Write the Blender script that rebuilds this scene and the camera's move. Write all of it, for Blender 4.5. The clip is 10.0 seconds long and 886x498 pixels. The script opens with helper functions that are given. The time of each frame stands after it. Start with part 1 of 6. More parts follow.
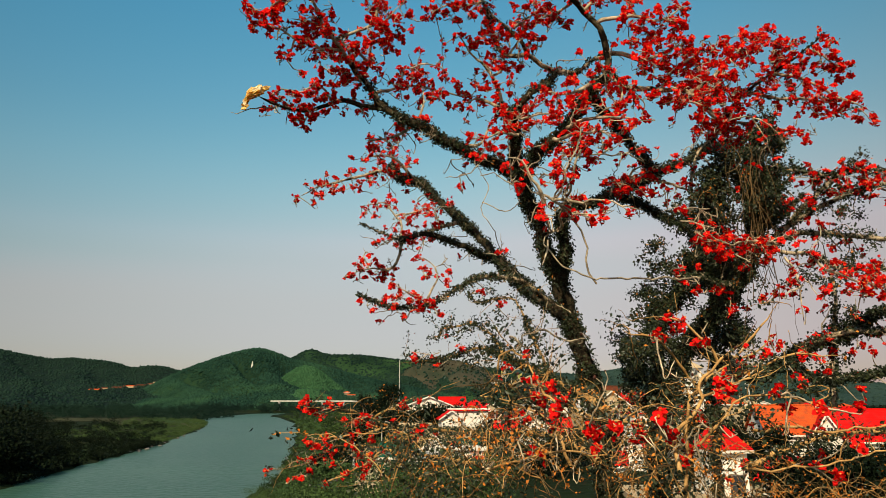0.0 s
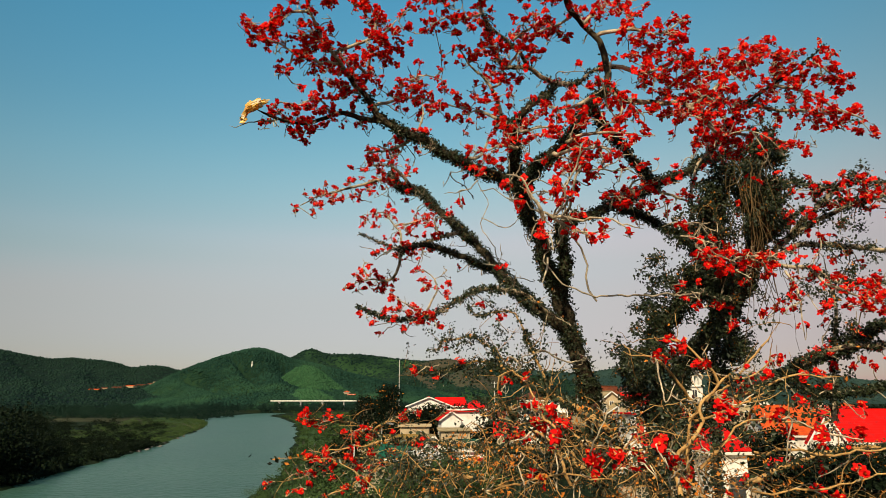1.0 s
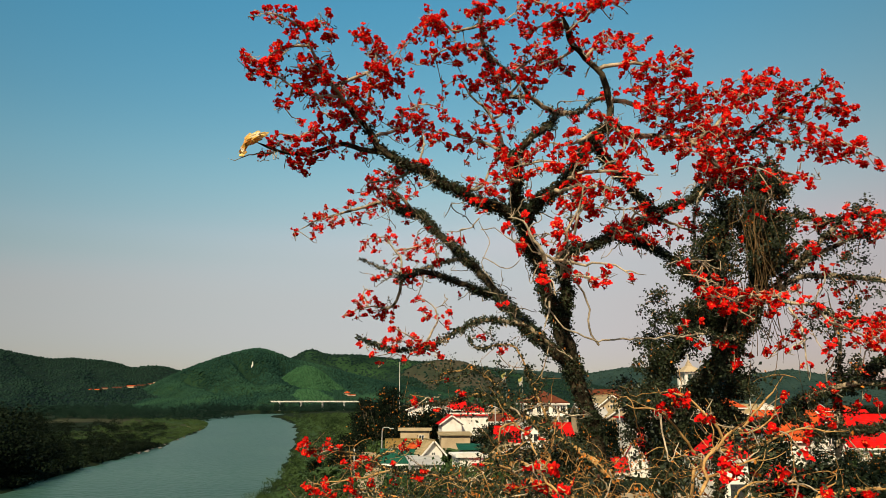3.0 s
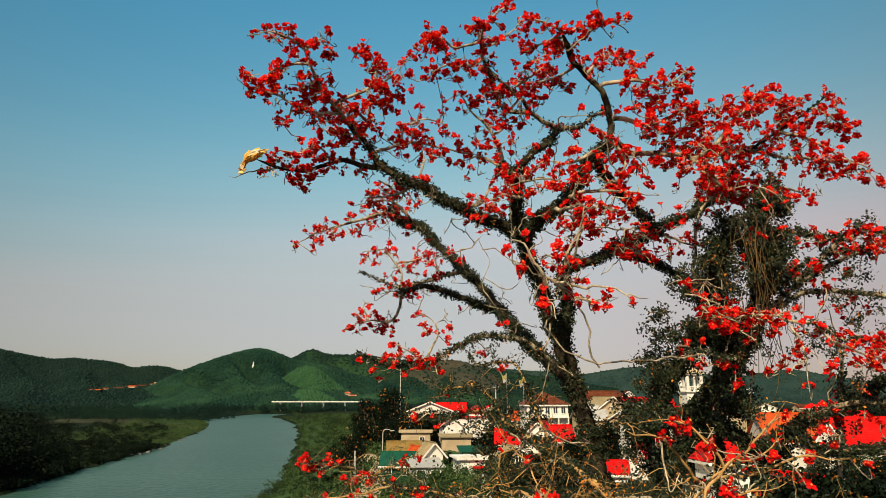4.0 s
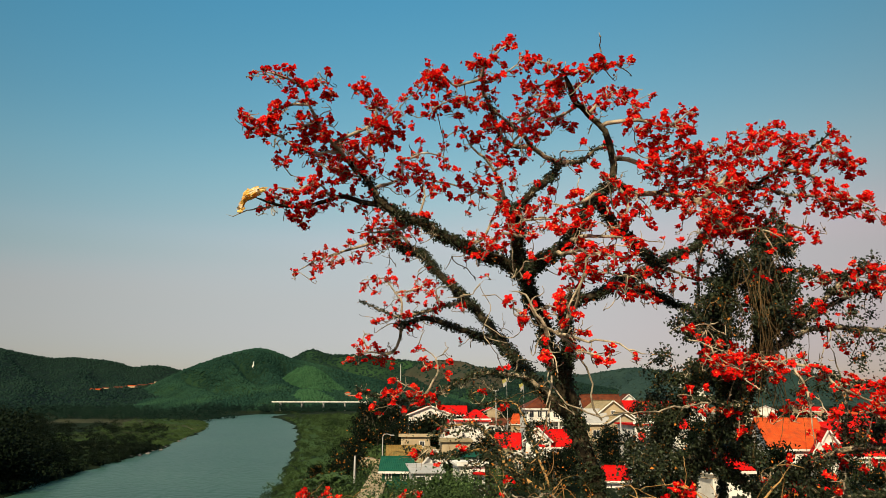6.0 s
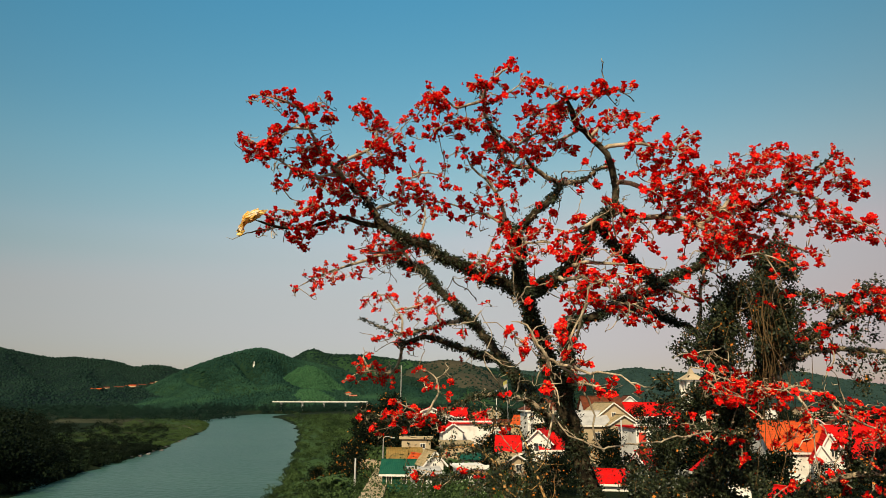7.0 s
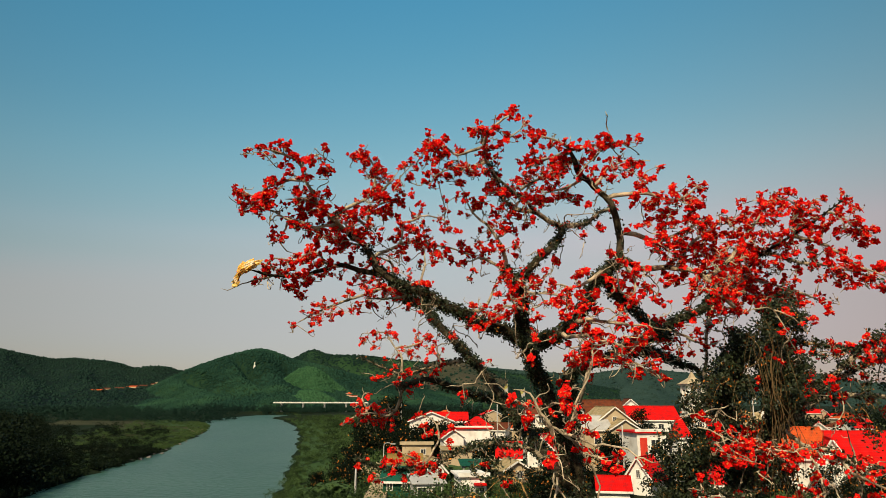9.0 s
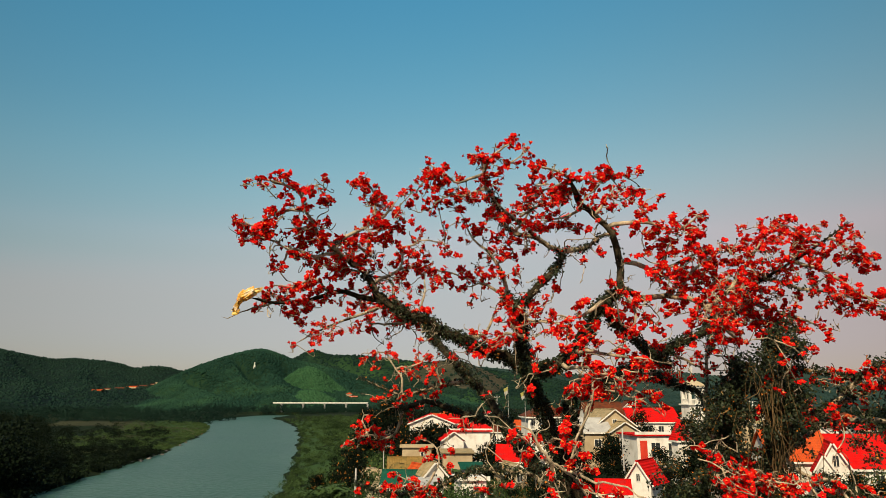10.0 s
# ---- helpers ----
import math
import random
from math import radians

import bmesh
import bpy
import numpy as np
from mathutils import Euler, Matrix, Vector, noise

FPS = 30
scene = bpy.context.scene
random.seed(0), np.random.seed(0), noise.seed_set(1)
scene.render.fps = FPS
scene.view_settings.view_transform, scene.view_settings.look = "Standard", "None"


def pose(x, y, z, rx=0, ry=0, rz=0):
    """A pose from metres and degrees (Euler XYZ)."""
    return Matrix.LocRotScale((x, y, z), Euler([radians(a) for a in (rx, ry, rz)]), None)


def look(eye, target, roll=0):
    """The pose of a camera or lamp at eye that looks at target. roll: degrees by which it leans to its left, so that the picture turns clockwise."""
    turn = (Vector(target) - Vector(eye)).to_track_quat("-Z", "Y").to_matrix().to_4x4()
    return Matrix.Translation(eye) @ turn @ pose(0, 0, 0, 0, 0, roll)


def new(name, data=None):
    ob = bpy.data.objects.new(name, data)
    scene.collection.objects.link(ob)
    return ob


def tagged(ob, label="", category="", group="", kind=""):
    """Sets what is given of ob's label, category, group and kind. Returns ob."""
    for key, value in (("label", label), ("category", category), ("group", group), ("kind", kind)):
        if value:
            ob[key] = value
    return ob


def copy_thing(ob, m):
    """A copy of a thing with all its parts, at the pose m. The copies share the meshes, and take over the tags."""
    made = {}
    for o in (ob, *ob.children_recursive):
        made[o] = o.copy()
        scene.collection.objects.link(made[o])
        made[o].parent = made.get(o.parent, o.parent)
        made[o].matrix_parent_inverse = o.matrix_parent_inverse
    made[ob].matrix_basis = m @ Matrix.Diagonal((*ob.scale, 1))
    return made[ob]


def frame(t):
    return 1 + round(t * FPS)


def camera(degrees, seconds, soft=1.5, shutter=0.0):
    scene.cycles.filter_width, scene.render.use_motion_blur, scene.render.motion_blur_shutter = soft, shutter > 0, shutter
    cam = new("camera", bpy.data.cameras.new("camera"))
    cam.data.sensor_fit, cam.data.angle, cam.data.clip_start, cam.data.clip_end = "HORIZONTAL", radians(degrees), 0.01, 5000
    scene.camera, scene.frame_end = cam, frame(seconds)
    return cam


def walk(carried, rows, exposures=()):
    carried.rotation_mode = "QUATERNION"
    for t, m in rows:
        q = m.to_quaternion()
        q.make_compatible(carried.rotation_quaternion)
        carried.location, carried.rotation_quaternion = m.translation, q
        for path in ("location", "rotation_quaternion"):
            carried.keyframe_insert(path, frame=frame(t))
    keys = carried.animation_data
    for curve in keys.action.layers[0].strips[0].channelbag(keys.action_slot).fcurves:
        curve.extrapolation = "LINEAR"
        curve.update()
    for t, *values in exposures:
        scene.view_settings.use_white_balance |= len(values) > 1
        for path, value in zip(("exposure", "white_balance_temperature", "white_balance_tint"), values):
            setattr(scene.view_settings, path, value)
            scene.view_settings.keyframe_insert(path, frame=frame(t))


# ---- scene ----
cam = camera(66.0, 10.0, soft=0.4)
PATH = [
    (0, (-0.072, 0.432, 10.083), (-0.072, 2.385, 10.515), -0.0),
    (0.5, (-0.073, 0.409, 10.22), (-0.073, 2.362, 10.651), -0.0),
    (1, (-0.069, 0.409, 10.361), (-0.068, 2.362, 10.791), -0.1),
    (1.5, (-0.075, 0.388, 10.49), (-0.075, 2.341, 10.92), -0.1),
    (2, (-0.068, 0.373, 10.658), (-0.068, 2.327, 11.089), -0.0),
    (2.5, (-0.073, 0.376, 10.84), (-0.073, 2.329, 11.271), -0.0),
    (4, (-0.059, 0.343, 11.345), (-0.062, 2.296, 11.776), 0.0),
    (4.5, (-0.04, 0.318, 11.517), (-0.042, 2.272, 11.947), 0.1),
    (5, (-0.043, 0.307, 11.704), (-0.046, 2.26, 12.134), 0.1),
    (5.5, (-0.06, 0.311, 11.897), (-0.063, 2.265, 12.328), 0.1),
    (7, (-0.068, 0.291, 12.551), (-0.074, 2.244, 12.981), 0.2),
    (7.5, (-0.04, 0.299, 12.785), (-0.045, 2.253, 13.214), 0.1),
    (8, (-0.043, 0.327, 13.044), (-0.048, 2.281, 13.472), 0.0),
    (8.5, (-0.057, 0.337, 13.28), (-0.062, 2.291, 13.708), -0.0),
    (9, (-0.067, 0.388, 13.525), (-0.074, 2.342, 13.955), 0.1),
    (9.5, (-0.068, 0.34, 13.762), (-0.076, 2.293, 14.192), 0.2),
    (10, (-0.07, 0.29, 14.026), (-0.077, 2.244, 14.456), 0.1),
]
walk(cam, [(t, look(eye, target, roll)) for t, eye, target, roll in PATH], exposures=[(0.0, 0.0), (4.5, -0.03), (7.5, -0.07), (10.0, -0.14)])


# ---------------------------------------------------------------- sky and sun
SUN = Vector((-0.27, -0.74, 0.62)).normalized()   # towards the sun: behind the camera, to its left
world = bpy.data.worlds.new("sky")
scene.world = world
world.use_nodes = True
wn, wl = world.node_tree.nodes, world.node_tree.links
sky = wn.new("ShaderNodeTexSky")
sky.sky_type, sky.sun_disc = "NISHITA", False
sky.sun_elevation = math.asin(SUN.z)
sky.sun_rotation = math.atan2(SUN.x, SUN.y)
sky.altitude, sky.air_density, sky.dust_density, sky.ozone_density = 0.0, 1.0, 2.2, 2.0
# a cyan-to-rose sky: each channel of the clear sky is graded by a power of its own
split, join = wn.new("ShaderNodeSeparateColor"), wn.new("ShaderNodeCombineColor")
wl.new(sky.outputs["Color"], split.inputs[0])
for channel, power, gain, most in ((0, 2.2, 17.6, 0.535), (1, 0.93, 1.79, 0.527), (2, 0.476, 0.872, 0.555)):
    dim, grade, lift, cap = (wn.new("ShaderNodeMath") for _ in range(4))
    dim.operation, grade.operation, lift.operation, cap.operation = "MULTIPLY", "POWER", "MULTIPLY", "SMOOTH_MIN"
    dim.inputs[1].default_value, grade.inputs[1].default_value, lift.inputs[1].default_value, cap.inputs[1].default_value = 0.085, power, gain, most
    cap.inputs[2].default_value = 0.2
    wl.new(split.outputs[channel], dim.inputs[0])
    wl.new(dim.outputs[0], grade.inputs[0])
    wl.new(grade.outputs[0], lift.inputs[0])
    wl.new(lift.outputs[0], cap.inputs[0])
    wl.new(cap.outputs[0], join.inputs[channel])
# haze: the clear sky's tint changes with height
way, axes, haze = wn.new("ShaderNodeTexCoord"), wn.new("ShaderNodeSeparateXYZ"), wn.new("ShaderNodeValToRGB")
wl.new(way.outputs["Generated"], axes.inputs[0])
wl.new(axes.outputs["Z"], haze.inputs["Fac"])
haze.color_ramp.interpolation = "EASE"
for place, tint in ((0.04, (.725, .735, .715)), (0.085, (.715, .748, .735)), (0.126, (.700, .750, .735)), (0.187, (.672, .766, .772)), (0.231, (.755, .792, .816)), (0.316, (.805, .822, .842)),
                    (0.396, (.785, .808, .832)), (0.48, (.78, .808, .822)), (0.7, (.8, .82, .82))):
    stop = haze.color_ramp.elements[0] if place == 0.04 else haze.color_ramp.elements[-1] if place == 0.7 else haze.color_ramp.elements.new(place)
    stop.position, stop.color = place, (*tint, 1)
# lens vignetting put into the sky's colour: a little darker far to either side
square, aside, tinted, dimmed = wn.new("ShaderNodeMath"), wn.new("ShaderNodeMapRange"), wn.new("ShaderNodeVectorMath"), wn.new("ShaderNodeVectorMath")
square.operation, tinted.operation, dimmed.operation = "MULTIPLY", "MULTIPLY", "SCALE"
wl.new(axes.outputs["X"], square.inputs[0])
wl.new(axes.outputs["X"], square.inputs[1])
aside.inputs["From Max"].default_value, aside.inputs["To Min"].default_value, aside.inputs["To Max"].default_value = 0.4, 1.40, 0.98
wl.new(square.outputs[0], aside.inputs["Value"])
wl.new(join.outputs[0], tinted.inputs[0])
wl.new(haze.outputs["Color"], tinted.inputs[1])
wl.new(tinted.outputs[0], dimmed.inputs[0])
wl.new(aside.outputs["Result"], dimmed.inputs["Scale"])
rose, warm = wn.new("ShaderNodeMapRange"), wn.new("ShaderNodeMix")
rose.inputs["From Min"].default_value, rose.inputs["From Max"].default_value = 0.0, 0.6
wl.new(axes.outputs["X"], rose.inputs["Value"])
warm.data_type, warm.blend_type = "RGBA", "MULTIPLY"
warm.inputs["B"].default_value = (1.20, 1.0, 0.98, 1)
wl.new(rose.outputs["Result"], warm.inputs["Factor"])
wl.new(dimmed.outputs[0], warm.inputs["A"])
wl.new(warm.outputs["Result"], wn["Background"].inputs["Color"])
wn["Background"].inputs["Strength"].default_value = 1.0
sun = new("sun", bpy.data.lights.new("sun", "SUN"))
sun.data.energy, sun.data.angle, sun.data.color = 6.2, radians(0.6), (1.0, 0.855, 0.61)
sun.matrix_basis = look(SUN * 60, (0, 0, 0))
scene.view_settings.exposure = 0.0


# ---------------------------------------------------------------- materials
def stuff_mat(name, low, high, rough=0.8, scale=3.0, fine=30.0, bump=0.3, metal=0.0, island=0.0, through_light=0.0,
              random_by="", dirt_or_tone=None, coords="Object", spec=0.05, crisp=0.0):
    """A surface whose colour runs between two tones at two scales, with fine relief."""
    m = bpy.data.materials.new(name)
    m.use_nodes = True
    n, l = m.node_tree.nodes, m.node_tree.links
    b = n["Principled BSDF"]
    b.inputs["Roughness"].default_value, b.inputs["Metallic"].default_value = rough, metal
    b.inputs["Specular IOR Level"].default_value = spec
    tc = n.new("ShaderNodeTexCoord")
    big, small = n.new("ShaderNodeTexNoise"), n.new("ShaderNodeTexNoise")
    big.inputs["Scale"].default_value, big.inputs["Detail"].default_value = scale, 5
    small.inputs["Scale"].default_value, small.inputs["Detail"].default_value = fine, 4
    for t in (big, small):
        l.new(tc.outputs[coords], t.inputs["Vector"])
    add = n.new("ShaderNodeMath")
    add.operation = "MULTIPLY_ADD"
    l.new(small.outputs["Fac"], add.inputs[0])
    add.inputs[1].default_value = 0.45
    l.new(big.outputs["Fac"], add.inputs[2])
    value = add.outputs[0]
    if island or random_by:
        src = n.new("ShaderNodeObjectInfo") if random_by == "object" else n.new("ShaderNodeNewGeometry")
        out = src.outputs["Random"] if random_by == "object" else src.outputs["Random Per Island"]
        mix = n.new("ShaderNodeMath")
        mix.operation = "MULTIPLY_ADD"
        l.new(out, mix.inputs[0])
        mix.inputs[1].default_value = island
        l.new(value, mix.inputs[2])
        value = mix.outputs[0]
    ramp = n.new("ShaderNodeMapRange")
    ramp.inputs["From Min"].default_value, ramp.inputs["From Max"].default_value = 0.45 + island * 0.1 + crisp, 1.0 + island * 0.9 - crisp
    l.new(value, ramp.inputs["Value"])
    col = n.new("ShaderNodeMix")
    col.data_type = "RGBA"
    col.inputs["A"].default_value, col.inputs["B"].default_value = (*low, 1), (*high, 1)
    l.new(ramp.outputs["Result"], col.inputs["Factor"])
    colour = col.outputs["Result"]
    if dirt_or_tone:
        tone, dscale, amount = dirt_or_tone
        dn = n.new("ShaderNodeTexNoise")
        dn.inputs["Scale"].default_value, dn.inputs["Detail"].default_value = dscale, 8
        l.new(tc.outputs[coords], dn.inputs["Vector"])
        dm = n.new("ShaderNodeMapRange")
        dm.inputs["From Min"].default_value, dm.inputs["From Max"].default_value, dm.inputs["To Max"].default_value = 0.5, 0.7, amount
        l.new(dn.outputs["Fac"], dm.inputs["Value"])
        d2 = n.new("ShaderNodeMix")
        d2.data_type = "RGBA"
        d2.inputs["B"].default_value = (*tone, 1)
        l.new(dm.outputs["Result"], d2.inputs["Factor"])
        l.new(colour, d2.inputs["A"])
        colour = d2.outputs["Result"]
    l.new(colour, b.inputs["Base Color"])
    if bump:
        bp = n.new("ShaderNodeBump")
        bp.inputs["Strength"].default_value, bp.inputs["Distance"].default_value = bump, 0.6 / fine
        l.new(small.outputs["Fac"], bp.inputs["Height"])
        l.new(bp.outputs["Normal"], b.inputs["Normal"])
    if through_light:
        tr = n.new("ShaderNodeBsdfTranslucent")
        l.new(colour, tr.inputs["Color"])
        mx = n.new("ShaderNodeMixShader")
        mx.inputs[0].default_value = through_light
        l.new(b.outputs[0], mx.inputs[1])
        l.new(tr.outputs[0], mx.inputs[2])
        l.new(mx.outputs[0], n["Material Output"].inputs["Surface"])
    return m


def tile_mat(name, low, high):
    """Clay roof tiles: rows of ridges running down the slope (along the object's own z) with worn, mottled colour."""
    m = stuff_mat(name, low, high, rough=0.7, scale=0.8, fine=9.0, bump=0.0, dirt_or_tone=((low[0] * 0.35, low[1] * 0.6 + 0.02, low[2] * 0.6 + 0.02), 1.3, 0.5))
    n, l = m.node_tree.nodes, m.node_tree.links
    tc = n.new("ShaderNodeTexCoord")
    waves = []
    for direction, size in (("X", 1.1), ("Z", 0.9)):
        w = n.new("ShaderNodeTexWave")
        w.bands_direction = direction
        w.inputs["Scale"].default_value, w.inputs["Distortion"].default_value = size, 0.4
        l.new(tc.outputs["Object"], w.inputs["Vector"])
        waves.append(w)
    add = n.new("ShaderNodeMath")
    l.new(waves[0].outputs["Fac"], add.inputs[0])
    l.new(waves[1].outputs["Fac"], add.inputs[1])
    bp = n.new("ShaderNodeBump")
    bp.inputs["Strength"].default_value, bp.inputs["Distance"].default_value = 0.6, 0.08
    l.new(add.outputs[0], bp.inputs["Height"])
    l.new(bp.outputs["Normal"], n["Principled BSDF"].inputs["Normal"])
    return m


# tan patches: the bark's own tone, lightened to stand in for sunlit edges
OLDBARK = stuff_mat("dark_mossy_bark", (0.008, 0.007, 0.005), (0.048, 0.036, 0.021), 0.95, 3.5, 34, 1.0, dirt_or_tone=((0.15, 0.115, 0.07), 6.0, 0.55))
# BARK, TWIG: dark-pale mottling puts shaded sides and sunlit edges into the colour
BARK = stuff_mat("grey_bark", (0.020, 0.014, 0.008), (0.46, 0.36, 0.23), 0.9, 5, 40, 0.8, crisp=0.15)
TWIG = stuff_mat("pale_twig", (0.022, 0.014, 0.009), (0.60, 0.48, 0.32), 0.85, 6, 45, 0.5, island=0.25, crisp=0.13)
IVY = stuff_mat("creeper_leaf", (0.002, 0.005, 0.003), (0.052, 0.066, 0.028), 0.38, 1.2, 8, 0.0, island=0.9, through_light=0.12, spec=0.25)
SHOOT = stuff_mat("tan_shoot", (0.10, 0.040, 0.009), (0.60, 0.36, 0.135), 0.85, 5, 40, 0.3, island=0.4, crisp=0.1)
STRAND = stuff_mat("brown_strand", (0.035, 0.020, 0.009), (0.20, 0.13, 0.058), 0.9, 1.5, 20, 0.2, island=0.4)
DRY = stuff_mat("dry_creeper", (0.42, 0.11, 0.014), (0.74, 0.28, 0.05), 0.85, 1.2, 8, 0.0, island=0.6, through_light=0.2)
PETAL = stuff_mat("red_petal", (0.72, 0.005, 0.008), (0.94, 0.022, 0.013), 0.5, 3, 25, 0.0, random_by="object", island=0.35, through_light=0.42, spec=0.04)
PETALS = stuff_mat("red_petals", (0.72, 0.005, 0.008), (0.94, 0.022, 0.013), 0.5, 3, 25, 0.0, island=0.35, through_light=0.42, spec=0.04)
CALYX = stuff_mat("dark_calyx", (0.03, 0.012, 0.010), (0.10, 0.04, 0.025), 0.6, 6, 40, 0.0)
STAMEN = stuff_mat("stamen", (0.85, 0.20, 0.03), (0.92, 0.50, 0.14), 0.6, 6, 40, 0.0)
BAGM = stuff_mat("bag_film", (0.85, 0.36, 0.01), (0.90, 0.70, 0.18), 0.35, 7, 30, 0.5, dirt_or_tone=((0.9, 0.87, 0.78), 9, 0.9), through_light=0.3, spec=0.5)
GRASS = stuff_mat("bank_grass", (0.002, 0.005, 0.002), (0.013, 0.022, 0.007), 0.95, 0.035, 0.6, 0.5, dirt_or_tone=((0.024, 0.030, 0.012), 0.012, 0.6))
# slight blue for distance haze is put into the FOREST and CANOPY colours
FOREST = stuff_mat("forest_slope", (0.002, 0.006, 0.006), (0.008, 0.018, 0.013), 0.95, 0.006, 0.09, 0.6, dirt_or_tone=((0.012, 0.026, 0.016), 0.0040, 0.7))
GREENSLOPE = stuff_mat("green_forest_slope", (0.003, 0.012, 0.007), (0.014, 0.034, 0.015), 0.95, 0.008, 0.09, 0.6, dirt_or_tone=((0.030, 0.070, 0.022), 0.0055, 0.8))
GREENTREES = stuff_mat("green_forest_canopy", (0.003, 0.013, 0.010), (0.016, 0.046, 0.028), 0.95, 0.010, 0.3, 0.0, island=0.5, dirt_or_tone=((0.030, 0.076, 0.034), 0.0055, 0.7))
YOUNGSLOPE = stuff_mat("young_plantation_slope", (0.014, 0.040, 0.016), (0.030, 0.074, 0.030), 0.95, 0.02, 0.2, 0.4)
YOUNGTREES = stuff_mat("young_plantation", (0.014, 0.046, 0.020), (0.038, 0.094, 0.038), 0.95, 0.02, 0.3, 0.0, island=0.5)
MEADOW = stuff_mat("bank_meadow", (0.005, 0.011, 0.003), (0.024, 0.039, 0.011), 0.95, 0.05, 0.5, 0.6, dirt_or_tone=((0.044, 0.044, 0.016), 0.03, 0.6))
CANOPY = stuff_mat("forest_canopy", (0.003, 0.011, 0.010), (0.014, 0.032, 0.021), 0.95, 0.006, 0.3, 0.0, island=0.5, dirt_or_tone=((0.016, 0.036, 0.022), 0.0040, 0.7))
# blue-green lift stands in for distance haze, put into the base colour
FARWOOD = stuff_mat("hazed_forest_slope", (0.010, 0.026, 0.022), (0.032, 0.056, 0.044), 0.95, 0.004, 0.06, 0.5)
DRYHILL = stuff_mat("dry_brown_slope", (0.026, 0.026, 0.016), (0.078, 0.064, 0.040), 0.95, 0.008, 0.08, 0.5, dirt_or_tone=((0.020, 0.036, 0.020), 0.010, 0.7))
BUSH = stuff_mat("bush_leaf", (0.005, 0.014, 0.005), (0.040, 0.066, 0.022), 0.6, 0.16, 4, 0.0, island=0.35, through_light=0.15)
# held far below real leaves: the far bank's edge shade is put into it
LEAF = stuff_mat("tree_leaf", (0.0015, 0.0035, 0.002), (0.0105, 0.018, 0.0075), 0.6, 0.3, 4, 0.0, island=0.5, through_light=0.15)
SHRUB = stuff_mat("shrub_leaf", (0.010, 0.026, 0.008), (0.088, 0.138, 0.042), 0.6, 0.16, 4, 0.0, island=0.35, through_light=0.15)
FIELD = stuff_mat("young_rice", (0.018, 0.040, 0.013), (0.046, 0.082, 0.024), 0.95, 0.06, 0.9, 0.4)
FALLOW = stuff_mat("fallow_field", (0.026, 0.028, 0.013), (0.054, 0.054, 0.026), 0.95, 0.06, 0.9, 0.4)
SAND = stuff_mat("sand_spit", (0.16, 0.115, 0.055), (0.34, 0.26, 0.14), 0.95, 0.12, 1.2, 0.4, dirt_or_tone=((0.04, 0.06, 0.02), 0.15, 0.7))
WOOD = stuff_mat("trunk_wood", (0.06, 0.045, 0.03), (0.20, 0.16, 0.11), 0.9, 2, 14, 0.5)
WHITE = stuff_mat("white_wall", (0.58, 0.545, 0.47), (0.79, 0.755, 0.68), 0.85, 0.35, 6, 0.1, dirt_or_tone=((0.36, 0.31, 0.235), 0.5, 0.6))
CREAM = stuff_mat("cream_wall", (0.33, 0.245, 0.14), (0.47, 0.375, 0.24), 0.85, 0.35, 6, 0.1, dirt_or_tone=((0.24, 0.18, 0.11), 0.5, 0.5))
GREYW = stuff_mat("cement", (0.30, 0.29, 0.27), (0.46, 0.44, 0.40), 0.9, 0.5, 6, 0.2, dirt_or_tone=((0.18, 0.17, 0.15), 0.6, 0.5))
RED = tile_mat("red_tiles", (0.46, 0.004, 0.004), (0.68, 0.009, 0.006))
ORANGE = tile_mat("orange_tiles", (0.42, 0.045, 0.010), (0.56, 0.10, 0.02))
BROWN = tile_mat("brown_tiles", (0.090, 0.022, 0.010), (0.160, 0.045, 0.019))
MUSTARD = tile_mat("mustard_sheet", (0.17, 0.10, 0.025), (0.30, 0.19, 0.06))
TAN = tile_mat("weathered_sheet", (0.26, 0.18, 0.08), (0.42, 0.32, 0.18))
GREEN = tile_mat("green_sheet", (0.008, 0.055, 0.035), (0.015, 0.09, 0.055))
GLASS = stuff_mat("dark_window_glass", (0.015, 0.018, 0.02), (0.04, 0.045, 0.05), 0.12, 1, 10, 0.0, spec=0.6)
EARTH = stuff_mat("bare_earth", (0.30, 0.21, 0.12), (0.50, 0.39, 0.25), 0.95, 0.15, 3, 0.4, dirt_or_tone=((0.10, 0.10, 0.04), 0.2, 0.6))
ROCK = stuff_mat("river_rock", (0.05, 0.045, 0.04), (0.26, 0.24, 0.21), 0.85, 0.6, 6, 0.5)
WATER = stuff_mat("river_water", (0.024, 0.065, 0.046), (0.046, 0.100, 0.069), 0.3, 0.02, 0.5, 0.4, spec=0.05)
FLAG = stuff_mat("yellow_flag_cloth", (0.34, 0.30, 0.07), (0.46, 0.42, 0.14), 0.8, 2, 20, 0.1, through_light=0.3)
SHUTTER = stuff_mat("red_shutter", (0.45, 0.03, 0.02), (0.6, 0.06, 0.03), 0.6, 1, 10, 0.0)


# ---------------------------------------------------------------- helpers
def mesh_of(name, verts, faces, mats, index=None, smooth=False):
    me = bpy.data.meshes.new(name)
    me.from_pydata([tuple(v) for v in verts], [], [tuple(f) for f in faces])
    for m in (mats if isinstance(mats, (list, tuple)) else [mats]):
        me.materials.append(m)
    if index is not None:
        me.polygons.foreach_set("material_index", np.asarray(index, dtype=np.int32))
    if smooth:
        me.polygons.foreach_set("use_smooth", np.ones(len(me.polygons), dtype=bool))
    me.update()
    return me


def part(name, me, parent, label="", at=None):
    """One mesh object under a thing or a part; a bmesh-made or array-made mesh alike."""
    ob = new(name, me)
    ob.parent = parent
    if at is not None:
        ob.matrix_basis = at
    return tagged(ob, label)


